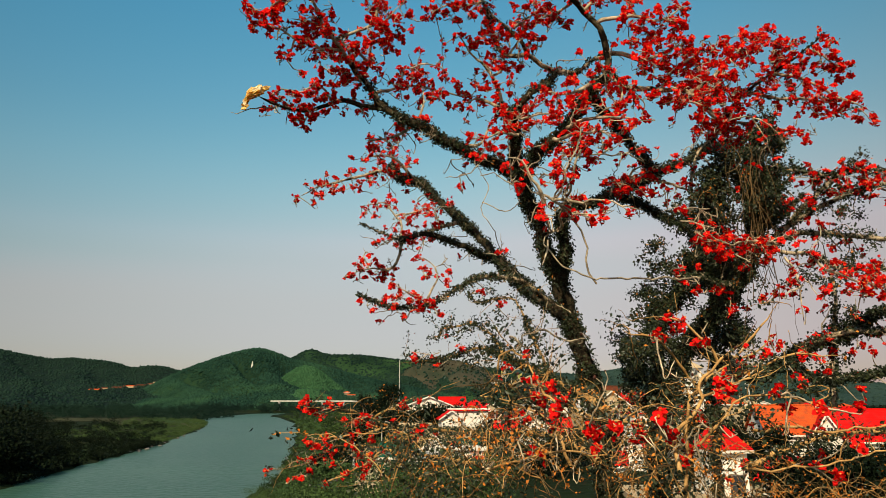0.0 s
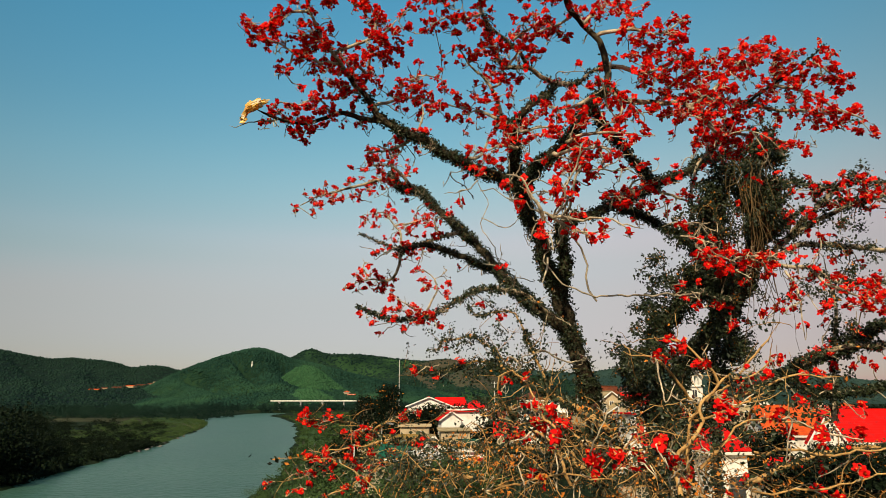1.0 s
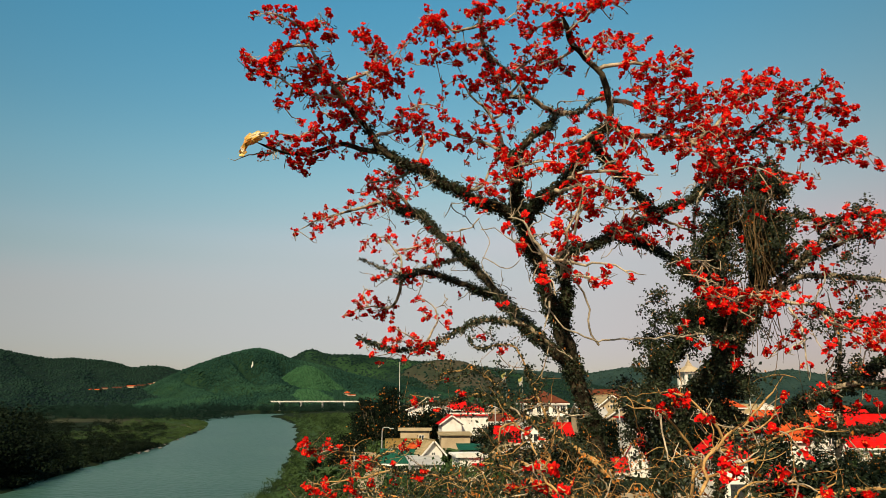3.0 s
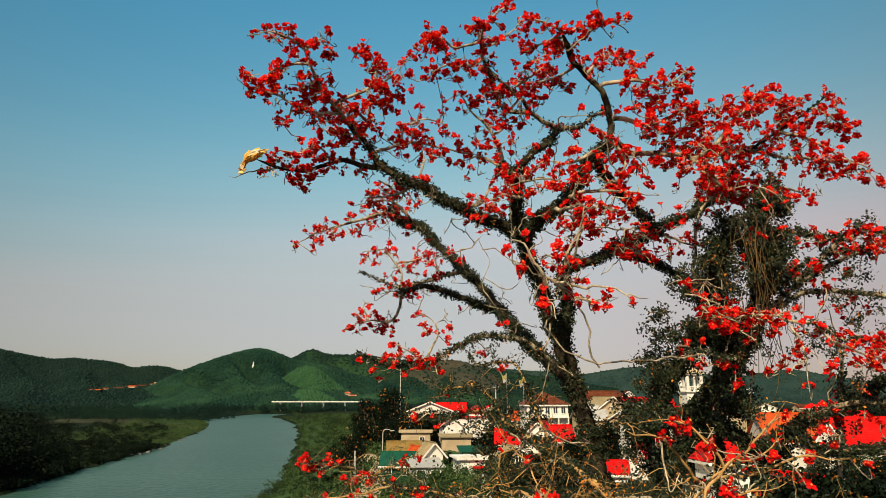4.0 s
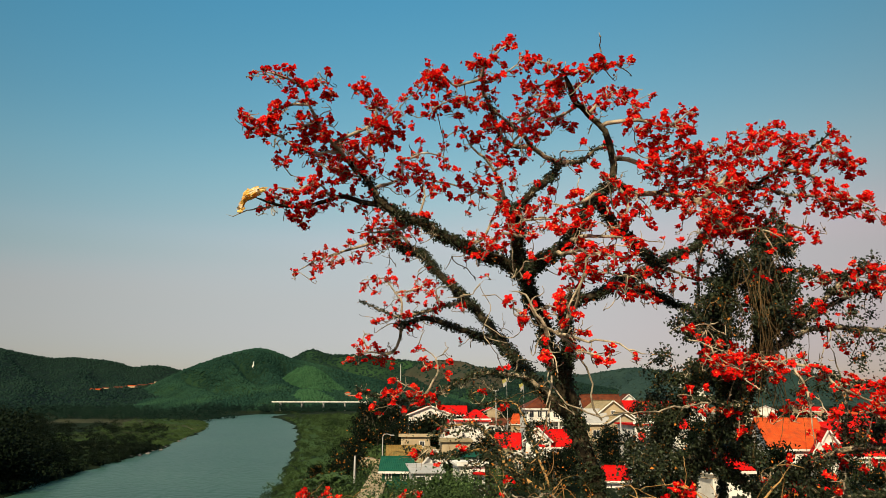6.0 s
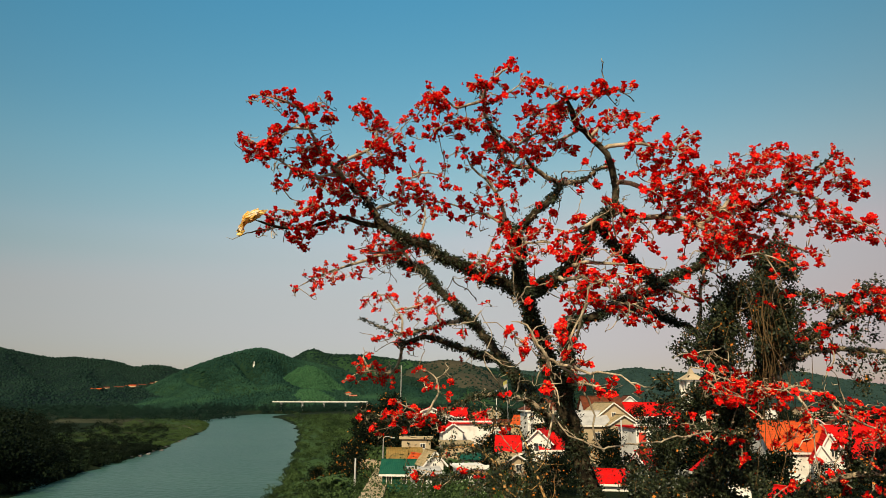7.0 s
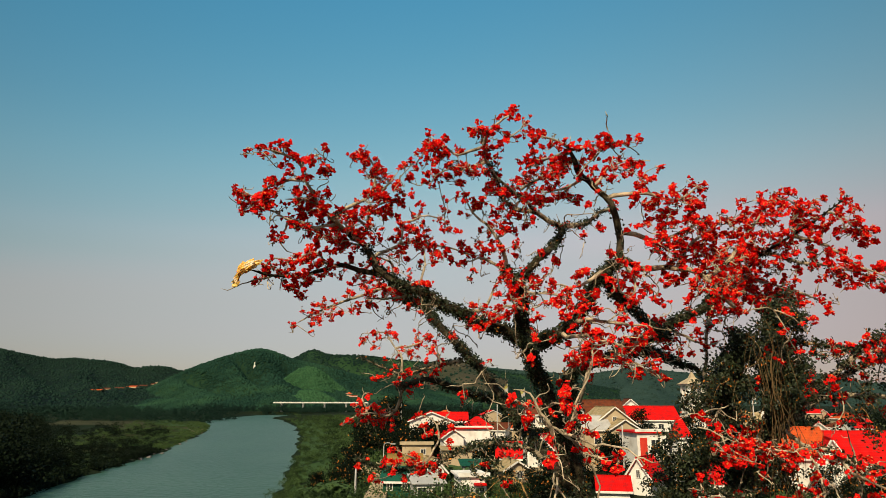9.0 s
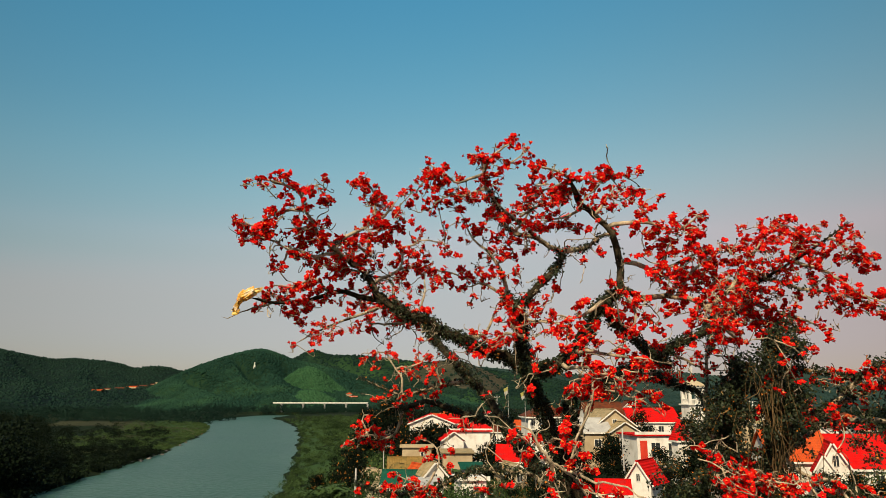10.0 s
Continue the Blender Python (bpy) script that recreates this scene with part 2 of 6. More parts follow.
def thing(name, at, label, category, group="", kind=""):
    ob = new(name)
    ob.empty_display_size = 0.3
    ob.matrix_basis = at
    return tagged(ob, label, category, group, kind)


def box(x0, y0, z0, x1, y1, z1, mat, bevel=0.0):
    bm = bmesh.new()
    bmesh.ops.create_cube(bm, size=1, matrix=Matrix.Translation(((x0 + x1) / 2, (y0 + y1) / 2, (z0 + z1) / 2)) @ Matrix.Diagonal((x1 - x0, y1 - y0, z1 - z0, 1)))
    if bevel:
        bmesh.ops.bevel(bm, geom=bm.edges[:], offset=bevel, segments=1, affect="EDGES")
    me = bpy.data.meshes.new("block")
    bm.to_mesh(me)
    bm.free()
    me.materials.append(mat)
    return me


def smooth_path(pts, step=0.12, kink=0.0, rng=None):
    """Catmull-Rom through the points, evenly resampled, with a little gnarl."""
    p = np.array(pts, dtype=float)
    p = np.vstack([2 * p[0] - p[1], p, 2 * p[-1] - p[-2]])
    out = []
    for i in range(1, len(p) - 2):
        a, b, c, d = p[i - 1:i + 3]
        n = max(2, int(np.linalg.norm(c - b) / step))
        for t in np.linspace(0, 1, n, endpoint=False):
            out.append(0.5 * (2 * b + (c - a) * t + (2 * a - 5 * b + 4 * c - d) * t * t + (3 * b - a - 3 * c + d) * t ** 3))
    out.append(p[-2])
    out = np.array(out)
    if kink and len(out) > 4:
        w = rng.normal(0, kink, out.shape)
        w = (w + np.roll(w, 1, 0) + np.roll(w, -1, 0)) / 2
        w[0] = w[-1] = 0
        out = out + w
    return out


def tube(path, radii, sides=6):
    """Rings of verts round a path, and quads between them, closed at the end."""
    path, radii = np.asarray(path), np.asarray(radii)
    tan = np.gradient(path, axis=0)
    tan /= np.linalg.norm(tan, axis=1)[:, None] + 1e-9
    ref = np.array([0.31, 0.9, 0.3])
    u = np.cross(tan, ref)
    u /= np.linalg.norm(u, axis=1)[:, None] + 1e-9
    v = np.cross(tan, u)
    a = np.arange(sides) / sides * 2 * np.pi
    ring = u[:, None, :] * np.cos(a)[None, :, None] + v[:, None, :] * np.sin(a)[None, :, None]
    verts = (path[:, None, :] + ring * radii.reshape(len(path), -1, 1)).reshape(-1, 3)
    faces = []
    for i in range(len(path) - 1):
        for j in range(sides):
            k = (j + 1) % sides
            faces.append((i * sides + j, i * sides + k, (i + 1) * sides + k, (i + 1) * sides + j))
    faces.append(tuple((len(path) - 1) * sides + j for j in range(sides)))
    return verts, faces


class Heap:
    """Gathers many small pieces into one mesh."""

    def __init__(self):
        self.v, self.f, self.m, self.n = [], [], [], 0

    def add(self, verts, faces, mat=0):
        self.v.append(np.asarray(verts, dtype=float))
        self.f.extend(tuple(i + self.n for i in f) for f in faces)
        self.m.extend(mat if isinstance(mat, (list, tuple)) else [mat] * len(faces))
        self.n += len(verts)

    def mesh(self, name, mats, smooth=False):
        return mesh_of(name, np.vstack(self.v), self.f, mats, self.m, smooth)


def leaf_mesh(name, points, size, mats, rng, pick=0.0, up=0.3, long=1.5):
    """Many small folded leaves at the points; pick is the share that takes the second material."""
    points = np.asarray(points, dtype=float)
    k = len(points)
    d = rng.normal(size=(k, 3)) + np.array([0, 0, -up])
    d /= np.linalg.norm(d, axis=1)[:, None]
    s = np.cross(d, rng.normal(size=(k, 3)))
    s /= np.linalg.norm(s, axis=1)[:, None] + 1e-9
    nrm = np.cross(d, s)
    ln = (size * rng.uniform(0.6, 1.4, k))[:, None]
    w = ln / long * 0.5
    v = np.stack([points - d * ln * 0.5, points + s * w + nrm * w * 0.35, points + d * ln * 0.5, points - s * w + nrm * w * 0.35], 1).reshape(-1, 3)
    i = np.arange(k)[:, None] * 4
    f = np.concatenate([i + np.array([0, 1, 2]), i + np.array([0, 2, 3])], 1).reshape(-1, 3)
    idx = np.repeat((rng.random(k) < pick).astype(int), 2)
    return mesh_of(name, v, f.tolist(), mats, idx)


LEFT_Y = (-400, 0, 163, 202, 260, 295, 366, 461, 551, 667, 801, 936, 1200)
LEFT_X = (-40, -76, -94, -102, -111, -117, -134, -157, -184, -232, -250, -251, -190)
RIGHT_Y = (-400, 0, 164, 192, 230, 302, 410, 554, 705, 804, 940, 1200)
RIGHT_X = (8, -26, -39, -43, -50, -64, -85, -118, -163, -199, -203, -120)
WATER_Z = -8.0


def ground_z(x, y):
    """Height of the land: the town's terrace, the slope to the river, its bed and the low far bank."""
    xl, xr = np.interp(y, LEFT_Y, LEFT_X), np.interp(y, RIGHT_Y, RIGHT_X)
    w = noise.noise((x * 0.03, y * 0.03, 0.0)) * 0.7 + noise.noise((x * 0.15, y * 0.15, 3.0)) * 0.35
    wob = noise.noise((x * 0.02, y * 0.05, 7.0)) * 5 + noise.noise((x * 0.1, y * 0.2, 9.0)) * 2
    if y > 960:
        return -4.5 + w
    if x > (xl + xr) / 2:
        s = x - xr + wob * 0.6
        z = -10.5 if s < -6 else np.interp(s, (-6, 0, 3, 14, 32, 55), (-10.5, -8.1, -6.8, -4.6, -1.2, 0.0))
        far = min(1.0, max(0.0, (y - 260) / 400))
        z = z * (1 - far) + far * (np.interp(s, (-6, 0, 4, 60), (-10.5, -8.1, -6.6, -4.0)))
        return z + w * (0.25 if s > 50 else 0.7) * (0 if s < 0 else min(1, s / 6))
    s = xl - x + wob
    z = np.interp(s, (-6, 0, 3, 12, 60, 200), (-10.5, -8.1, -7.3, -6.6, -5.4, -4.4))
    return z + (0 if s < 0 else min(1, s / 6)) * w * 0.8


# ---------------------------------------------------------------- land, river, hills
def spaced(edges):
    out = []
    for a, b, step in edges:
        out += list(np.arange(a, b, step))
    return np.array(out + [edges[-1][1]])


def build_ground():
    xs = spaced([(-3600, -800, 200), (-800, -320, 24), (-320, 40, 3.5), (40, 200, 10), (200, 800, 60), (800, 3600, 200)])
    ys = spaced([(-600, -100, 60), (-100, 60, 16), (60, 480, 4.5), (480, 1100, 12), (1100, 4400, 220)])
    verts = [(x, y, ground_z(x, y)) for y in ys for x in xs]
    n = len(xs)
    faces = [(j * n + i, j * n + i + 1, (j + 1) * n + i + 1, (j + 1) * n + i) for j in range(len(ys) - 1) for i in range(n - 1)]
    g = new("ground", mesh_of("ground", verts, faces, GRASS, smooth=True))
    tagged(g, "green and brown grassy river plain with bare earth patches", "ground", kind="structure")


build_ground()
wat = new("water", mesh_of("water", [(-330, -390, WATER_Z), (30, -390, WATER_Z), (30, 1030, WATER_Z), (-330, 1030, WATER_Z)], [(0, 1, 2, 3)], WATER))
tagged(wat, "calm grey-green river water with faint ripples", "river", kind="structure")


def ridge(name, label, dist, skyline, front, back, base=-6.0, seed=0, trees=1500, step=14, mats=None):
    """A wooded ridge: its skyline as (sideways, upward) slopes seen from the viewpoint, falling off before and behind."""
    rng = np.random.default_rng(seed)
    sx = np.array([p[0] for p in skyline]) * dist
    sz = np.array([p[1] for p in skyline]) * dist + 10
    xs = np.arange(sx[0], sx[-1], step)
    ts = np.concatenate([np.linspace(-1, 0, int(front / step), endpoint=False), np.linspace(0, 1, int(back / (2 * step)))])
    top = np.interp(xs, sx, sz)
    k = np.array([0.25, 0.5, 0.25])
    top = np.convolve(np.pad(top, 1, mode="edge"), k, "valid")

    def height(x, t, crest):
        fall = (1 - abs(t)) if t < 0 else 1 - t
        spur = noise.noise((x * 0.0048 + seed, t * 1.2, seed)) * 0.95 + noise.noise((x * 0.012, t * 3, seed + 5)) * 0.35
        f = max(0.0, fall) ** (1.05 - 0.55 * spur)
        gully = abs(noise.noise((x * 0.009 + 0.8 * t + seed, t * 0.9, seed + 9))) * 2.6
        f *= 1 - 0.66 * max(0.0, 1 - gully) * min(1, abs(t) * 3) * (1 - abs(t))
        rough = noise.noise((x * 0.05, t * front * 0.05, 2.0)) * 3 * min(1, abs(t) * 6)
        return base + (crest - base) * f + rough * f

    verts = []
    for t in ts:
        for x, c in zip(xs, top):
            y = dist + (t * front if t < 0 else t * back)
            verts.append((x * (y / dist if t < 0 else 1), y, height(x, t, c)))
    n = len(xs)
    faces = [(j * n + i, j * n + i + 1, (j + 1) * n + i + 1, (j + 1) * n + i) for j in range(len(ts) - 1) for i in range(n - 1)]
    hill = new(name, mesh_of(name, verts, faces, (mats or (FOREST, CANOPY))[0], smooth=True))
    tagged(hill, label, "hill", kind="structure")
    ico = bmesh.new()
    bmesh.ops.create_icosphere(ico, subdivisions=1, radius=1)
    iv, jf = np.array([v.co for v in ico.verts]), [tuple(v.index for v in f.verts) for f in ico.faces]
    ico.free()
    heap = Heap()
    for i in range(trees):
        x = rng.uniform(xs[0], xs[-1])
        t = 0.0 if i % 8 == 0 else -rng.random() ** 1.2
        if t < -0.97:
            continue
        t += rng.normal(0, 0.012)
        c = np.interp(x, xs, top)
        y = dist + (t * front if t < 0 else t * back)
        z = height(x, t, c)
        r = rng.uniform(1.1, 3.0) * dist / 1400
        v = iv * (1 + rng.normal(0, 0.14, (len(iv), 1))) * np.array([r, r, r * rng.uniform(0.7, 1.15)]) + np.array([x * (y / dist if t < 0 else 1), y, z])
        heap.add(v, jf)
    tagged(part("tree_canopy", heap.mesh("tree_canopy", [(mats or (FOREST, CANOPY))[1]], True), hill), kind="stuff")

    def surface(x, y):
        t = (y - dist) / (front if y < dist else back)
        x = x * dist / y if t < 0 else x
        return height(x, t, np.interp(x, xs, top))

    return surface


def on_hill(surface, aside, up, near, far, eye=14.0):
    """The spot of a hillside seen in the direction of the sideways and upward slopes."""
    y = near
    while y < far and (surface(aside * y, y) - eye) / y < up:
        y += 2
    return aside * y, y, float(surface(aside * y, y))


HILL_NORTH = ridge("hill_north", "low wooded ridge, hazy and dark green", 1600,
      [(-1.3, .03), (-0.95, .07), (-0.76, .082), (-0.6446, .0722), (-0.6107, .065), (-0.5728, .058), (-0.5362, .0595), (-0.4782, .0538), (-0.4486, .0445), (-0.4269, .0485),
       (-0.3956, .046), (-0.365, .036), (-0.33, .018), (-0.30, .004)], 470, 400, seed=3, trees=19000)
HILL_MIDDLE = ridge("hill_middle", "steep round-topped hill under green forest", 1450,
      [(-0.47, -.006), (-0.42, .02), (-0.3788, .041), (-0.3311, .0585), (-0.299, .0685), (-0.2665, .0742), (-0.2414, .067), (-0.2204, .0575), (-0.19, .052), (-0.13, .036), (-0.07, .022), (0.02, .006), (0.06, -.006)], 425, 350, seed=11, trees=22000, mats=(GREENSLOPE, GREENTREES))
ridge("hill_spur", "lower spur under bright young plantation", 1300,
      [(-0.262, -.005), (-0.235, .028), (-0.215, .043), (-0.198, .0496), (-0.178, .042), (-0.152, .0215), (-0.1276, .004), (-0.11, -.006)], 260, 200, seed=37, trees=6500, step=9, mats=(YOUNGSLOPE, YOUNGTREES))
ridge("hill_peak", "wooded peak and long shoulder behind the hill", 1900,
      [(-0.30, .02), (-0.25, .05), (-0.2204, .0575), (-0.206, .067), (-0.1923, .0735), (-0.181, .069), (-0.1674, .0645), (-0.1099, .0632), (-0.0688, .0577), (-0.03, .054), (0.03, .049), (0.09, .04), (0.16, .03), (0.25, .015)], 560, 500, seed=17, trees=8000, step=12, mats=(GREENSLOPE, CANOPY))
ridge("hill_dry", "bare brown-green hill behind the trees", 1750,
      [(-0.10, .008), (-0.065, .036), (-0.035, .053), (0.0, .058), (0.028, .055), (0.055, .045), (0.095, .025), (0.14, .0)], 330, 300, seed=29, trees=900, step=14, mats=(DRYHILL, CANOPY))
ridge("hill_east", "distant wooded ridge behind the town, haze put into its blue-green", 2600,
      [(-0.05, .04), (0.02, .05), (0.1, .043), (0.2, .036), (0.27, .047), (0.33, .041), (0.42, .032), (0.5, .044), (0.58, .03), (0.66, .02), (0.8, .022), (1.1, .012)], 600, 600, seed=23, trees=4000, step=24, mats=(FARWOOD, FARWOOD))


# ---------------------------------------------------------------- bridge
def build_bridge():
    b = thing("bridge", pose(-170, 1010, 3), "long pale concrete road bridge on slender piers", "bridge")
    part("deck", box(-78, -4.5, 4.2, 58, 4.5, 5.1, GREYW, 0.1), b)
    part("parapet", box(-78, -4.8, 5.1, 58, -4.5, 6.2, WHITE), b, "white concrete parapet")
    part("parapet", box(-78, 4.5, 5.1, 58, 4.8, 6.2, WHITE), b, "white concrete parapet")
    for i in range(5):
        x = -66 + i * 31
        part("pier", box(x - 0.9, -3, -12, x + 0.9, 3, 4.2, GREYW, 0.2), b)
        part("pier_cap", box(x - 1.3, -4.2, 3.2, x + 1.3, 4.2, 4.2, GREYW, 0.1), b)


build_bridge()


# ---------------------------------------------------------------- plants of the plain
def tree_kind(name, label, height, width, seed, leaves=3600, leaf=0.30, mat=None, lump=22):
    """A free-standing tree: tapered trunk, a few limbs, a ragged crown of leaf clumps."""
    rng = np.random.default_rng(seed)
    t = thing(name, pose(0, 0, 0), label, "tree", "trees and bushes of the town")
    heap = Heap()
    trunk = smooth_path([(0, 0, -0.4), (rng.normal(0, .1), rng.normal(0, .1), height * 0.3), (rng.normal(0, .3), rng.normal(0, .3), height * 0.75)], 0.5)
    heap.add(*tube(trunk, np.linspace(height * 0.025, height * 0.008, len(trunk)), 6))
    pts = []
    for i in range(lump):
        a, r, h = rng.uniform(0, 6.28), width * 0.5 * math.sqrt(rng.uniform(0, 1)), rng.uniform(0.22, 1.0)
        r *= 1.15 - abs(h - 0.5) * 1.1
        c = np.array([math.cos(a) * r, math.sin(a) * r, height * h])
        limb = smooth_path([(0, 0, height * 0.25), (c[0] * 0.5, c[1] * 0.5, (height * 0.3 + c[2]) / 2), tuple(c)], 0.7)
        heap.add(*tube(limb, np.linspace(height * 0.008, 0.01, len(limb)), 4))
        pts.append(c + rng.normal(0, 1, (leaves // lump, 3)) * np.array([1, 1, 0.7]) * width * 0.11)
    part("trunk", heap.mesh("trunk", [WOOD], True), t)
    part("crown", leaf_mesh("crown", np.vstack(pts), leaf, [mat or LEAF, DRY], rng, 0.03), t)
    return t


def banana(name="banana_plant", seed=0):
    rng = np.random.default_rng(seed)
    t = thing(name, pose(0, 0, 0), "green broad-leaved banana plant with arching blades", "plant", "banana plants by the lane")
    heap = Heap()
    st = smooth_path([(0, 0, -.3), (0, 0, 1), (0.05, 0, 1.9)], 0.4)
    heap.add(*tube(st, np.linspace(.16, .09, len(st)), 7))
    part("stem", heap.mesh("stem", [LEAF], True), t)
    for i in range(10):
        a, reach, lift = rng.uniform(0, 6.28), rng.uniform(0.9, 1.7), rng.uniform(0.8, 2.0)
        h = Heap()
        vs, fs = [], []
        for k in range(7):
            s = k / 6
            c = np.array([math.cos(a) * reach * s, math.sin(a) * reach * s, 1.8 + lift * s - 1.5 * s * s])
            w = 0.30 * math.sin(math.pi * min(0.98, 0.12 + 0.88 * s)) + 0.01
            side = np.array([-math.sin(a), math.cos(a), 0]) * w
            vs += [c - side + (0, 0, .08 * w), c + (0, 0, -.05), c + side + (0, 0, .08 * w)]
            if k:
                o = 3 * (k - 1)
                fs += [(o, o + 1, o + 4, o + 3), (o + 1, o + 2, o + 5, o + 4)]
        h.add(vs, fs)
        part("leaf", h.mesh("leaf", [SHRUB], True), t)
    return t


def far_growth(name, label, spots, mat, rng, quads=55, kind="stuff", leaf=0.2):
    """A mass of distant bushes and trees, each a loose cloud of leaf clumps: (x, y, height, width)."""
    pts, size = [], []
    for x, y, h, w in spots:
        z = ground_z(x, y)
        n = quads if y > 130 or kind != "stuff" else quads * 3
        lumps = np.stack([rng.normal(0, w * 0.26, 7), rng.normal(0, w * 0.26, 7), h * rng.uniform(0.2, 0.95, 7)], 1)
        p = lumps[rng.integers(0, 7, n)] + rng.normal(0, 1, (n, 3)) * np.array([w * 0.16, w * 0.16, h * 0.12])
        p[:, 2] = np.maximum(p[:, 2], 0.1)
        pts.append(p + np.array([x, y, z]))
        size.append(np.full(n, max(w, h) * leaf * (1.0 if y > 130 else 0.5)))
    ob = new(name, leaf_mesh(name, np.vstack(pts), np.concatenate(size), [mat], rng, long=1.15))
    tagged(ob, label, "vegetation", kind=kind)


def build_growth():
    rng = np.random.default_rng(5)
    right = []
    for i in range(1150):
        y = 70 + 640 * rng.random() ** 1.7
        xr = float(np.interp(y, RIGHT_Y, RIGHT_X))
        s = 1.5 + rng.random() ** 1.3 * (34 if y < 240 else 60)
        h = rng.uniform(0.7, 2.6) if s < 14 else rng.uniform(1.4, 4.6)
        right.append((xr + s, y, h, h * rng.uniform(1.0, 1.7)))
    far_growth("bank_shrubs", "dense green shrubs and grass on the sloping river bank", right[::2], SHRUB, rng, 190, leaf=0.095)
    far_growth("bank_bushes", "dark leafy bushes on the sloping river bank", right[1::2], BUSH, rng, 190, leaf=0.095)
    left, near = [], []
    for i in range(1700):
        y = 150 + 480 * rng.random() ** 1.3
        xl = float(np.interp(y, LEFT_Y, LEFT_X))
        s = rng.random() ** 2 * 60 + 1
        h = rng.uniform(0.5, 1.3) * (1 if y > 290 else 1.35)
        (left if y > 290 else near).append((xl - s, y, h, h * rng.uniform(1.5, 3)))
    far_growth("reed_beds", "low rough grass and reeds along the far bank", left, SHRUB, rng, 60, leaf=0.16)
    # LEAF instead of SHRUB: shade towards the left edge put into leaf colour
    far_growth("dark_reeds", "rough grass and scrub on the far bank, shade put into its dark colour", near, LEAF, rng, 70, leaf=0.16)
    dark = []
    # near-black edge shade put into leaf colour; trees past 300 added to darken it
    for i in range(430):
        y = rng.uniform(165, 430) if i < 300 else rng.uniform(140, 240)
        x = -0.555 * y - abs(rng.normal(0, 0.13)) * y - 4 + rng.normal(0, 5)
        x = min(x, float(np.interp(y, LEFT_Y, LEFT_X)) - 7)
        h = rng.uniform(3, 8) + 8 * min(1.0, max(0.0, (-x / y - 0.55) / 0.1)) * rng.random()
        dark.append((x, y, h, h * rng.uniform(0.7, 1.0)))
    far_growth("dark_grove", "dense grove of trees on the far bank, shade put into its dark leaves", dark, LEAF, rng, 520, leaf=0.06)
    scrub = []
    for i in range(110):
        y = rng.uniform(250, 470)
        x = -rng.uniform(.37, .53) * y - 10
        h = rng.uniform(1.5, 4.5)
        scrub.append((x, y, h, h * rng.uniform(1, 1.6)))
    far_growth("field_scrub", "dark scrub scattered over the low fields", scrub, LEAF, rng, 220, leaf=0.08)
    rows = []
    for i in range(440):
        y = rng.uniform(560, 900)
        x = rng.uniform(-0.72 * y, -0.27 * y - 25)
        if y < 700 and x > -0.33 * y:
            continue
        h = rng.uniform(4, 11)
        rows.append((x, y, h, h * rng.uniform(0.7, 1.1)))
    for i in range(420):
        y = rng.uniform(945, 1130)
        x = rng.uniform(-0.35 * y, 0.05 * y)
        h = rng.uniform(5, 9.5) if y < 1040 else rng.uniform(5, 13)
        rows.append((x, y, h, h * rng.uniform(0.8, 1.2)))
    for i in range(170):
        y = rng.uniform(955, 1000)
        h = rng.uniform(4, 7.5)
        rows.append((rng.uniform(-0.262 * y, -0.06 * y), y, h, h * rng.uniform(0.9, 1.3)))
    far_growth("far_tree_belt", "hazy belt of trees between the fields and hills", rows, CANOPY, rng, 110, leaf=0.12)
    town = []
    for i in range(900):
        y = rng.uniform(175, 800)
        x = rng.uniform(-0.13 * y + 8, 0.75 * y)
        h = rng.uniform(3, 8)
        town.append((x, y, h, h * rng.uniform(0.9, 1.3)))
    far_growth("town_greenery", "thick dark greenery between distant houses", town, LEAF, rng, 150, leaf=0.11)


build_growth()


def field(name, label, x0, x1, y0, y1, mat, slant=0.0):
    """A worked patch of land that follows the ground, its sides slanting with distance."""
    ys, us = np.linspace(y0, y1, 26), np.linspace(0, 1, 16)
    verts = []
    for y in ys:
        for u in us:
            x = x0 + (x1 - x0) * u + slant * (y - y0) + 2.5 * noise.noise((u * 3, y * .05, x0))
            verts.append((x, y, ground_z(x, y) + .22))
    n = len(us)
    faces = [(j * n + i, j * n + i + 1, (j + 1) * n + i + 1, (j + 1) * n + i) for j in range(len(ys) - 1) for i in range(n - 1)]
    tagged(new(name, mesh_of(name, verts, faces, mat, smooth=True)), label, "field", kind="structure")


def bank_strip(name, label, s0, s1, y0, y1, mat, side=-1):
    """Grass that follows one bank (-1 the far one), between two distances from the water."""
    ys, us = np.linspace(y0, y1, 40), np.linspace(0, 1, 14)
    verts = []
    for y in ys:
        taper = math.sin(math.pi * (y - y0) / (y1 - y0)) ** .5
        for u in us:
            edge = np.interp(y, LEFT_Y, LEFT_X) if side < 0 else np.interp(y, RIGHT_Y, RIGHT_X)
            x = float(edge) + side * (s0 + (s1 - s0) * u * (.35 + .65 * taper)) + 3 * noise.noise((u * 3, y * .06, s1))
            verts.append((x, y, ground_z(x, y) + .2))
    n = len(us)
    faces = [(j * n + i, j * n + i + 1, (j + 1) * n + i + 1, (j + 1) * n + i) for j in range(len(ys) - 1) for i in range(n - 1)]
    tagged(new(name, mesh_of(name, verts, faces, mat, smooth=True)), label, "field", kind="structure")


bank_strip("field_bank", "rough green grass along the far bank", 2, 62, 110, 450, MEADOW)
bank_strip("field_slope", "green grass between shrubs on the sloping bank", 3, 46, 60, 640, FIELD, 1)
bank_strip("field_shore", "green river meadow above the far bank", 14, 70, 420, 640, MEADOW)
field("field_fallow", "brown fallow field beside the river", -205, -150, 440, 520, FALLOW, -.42)
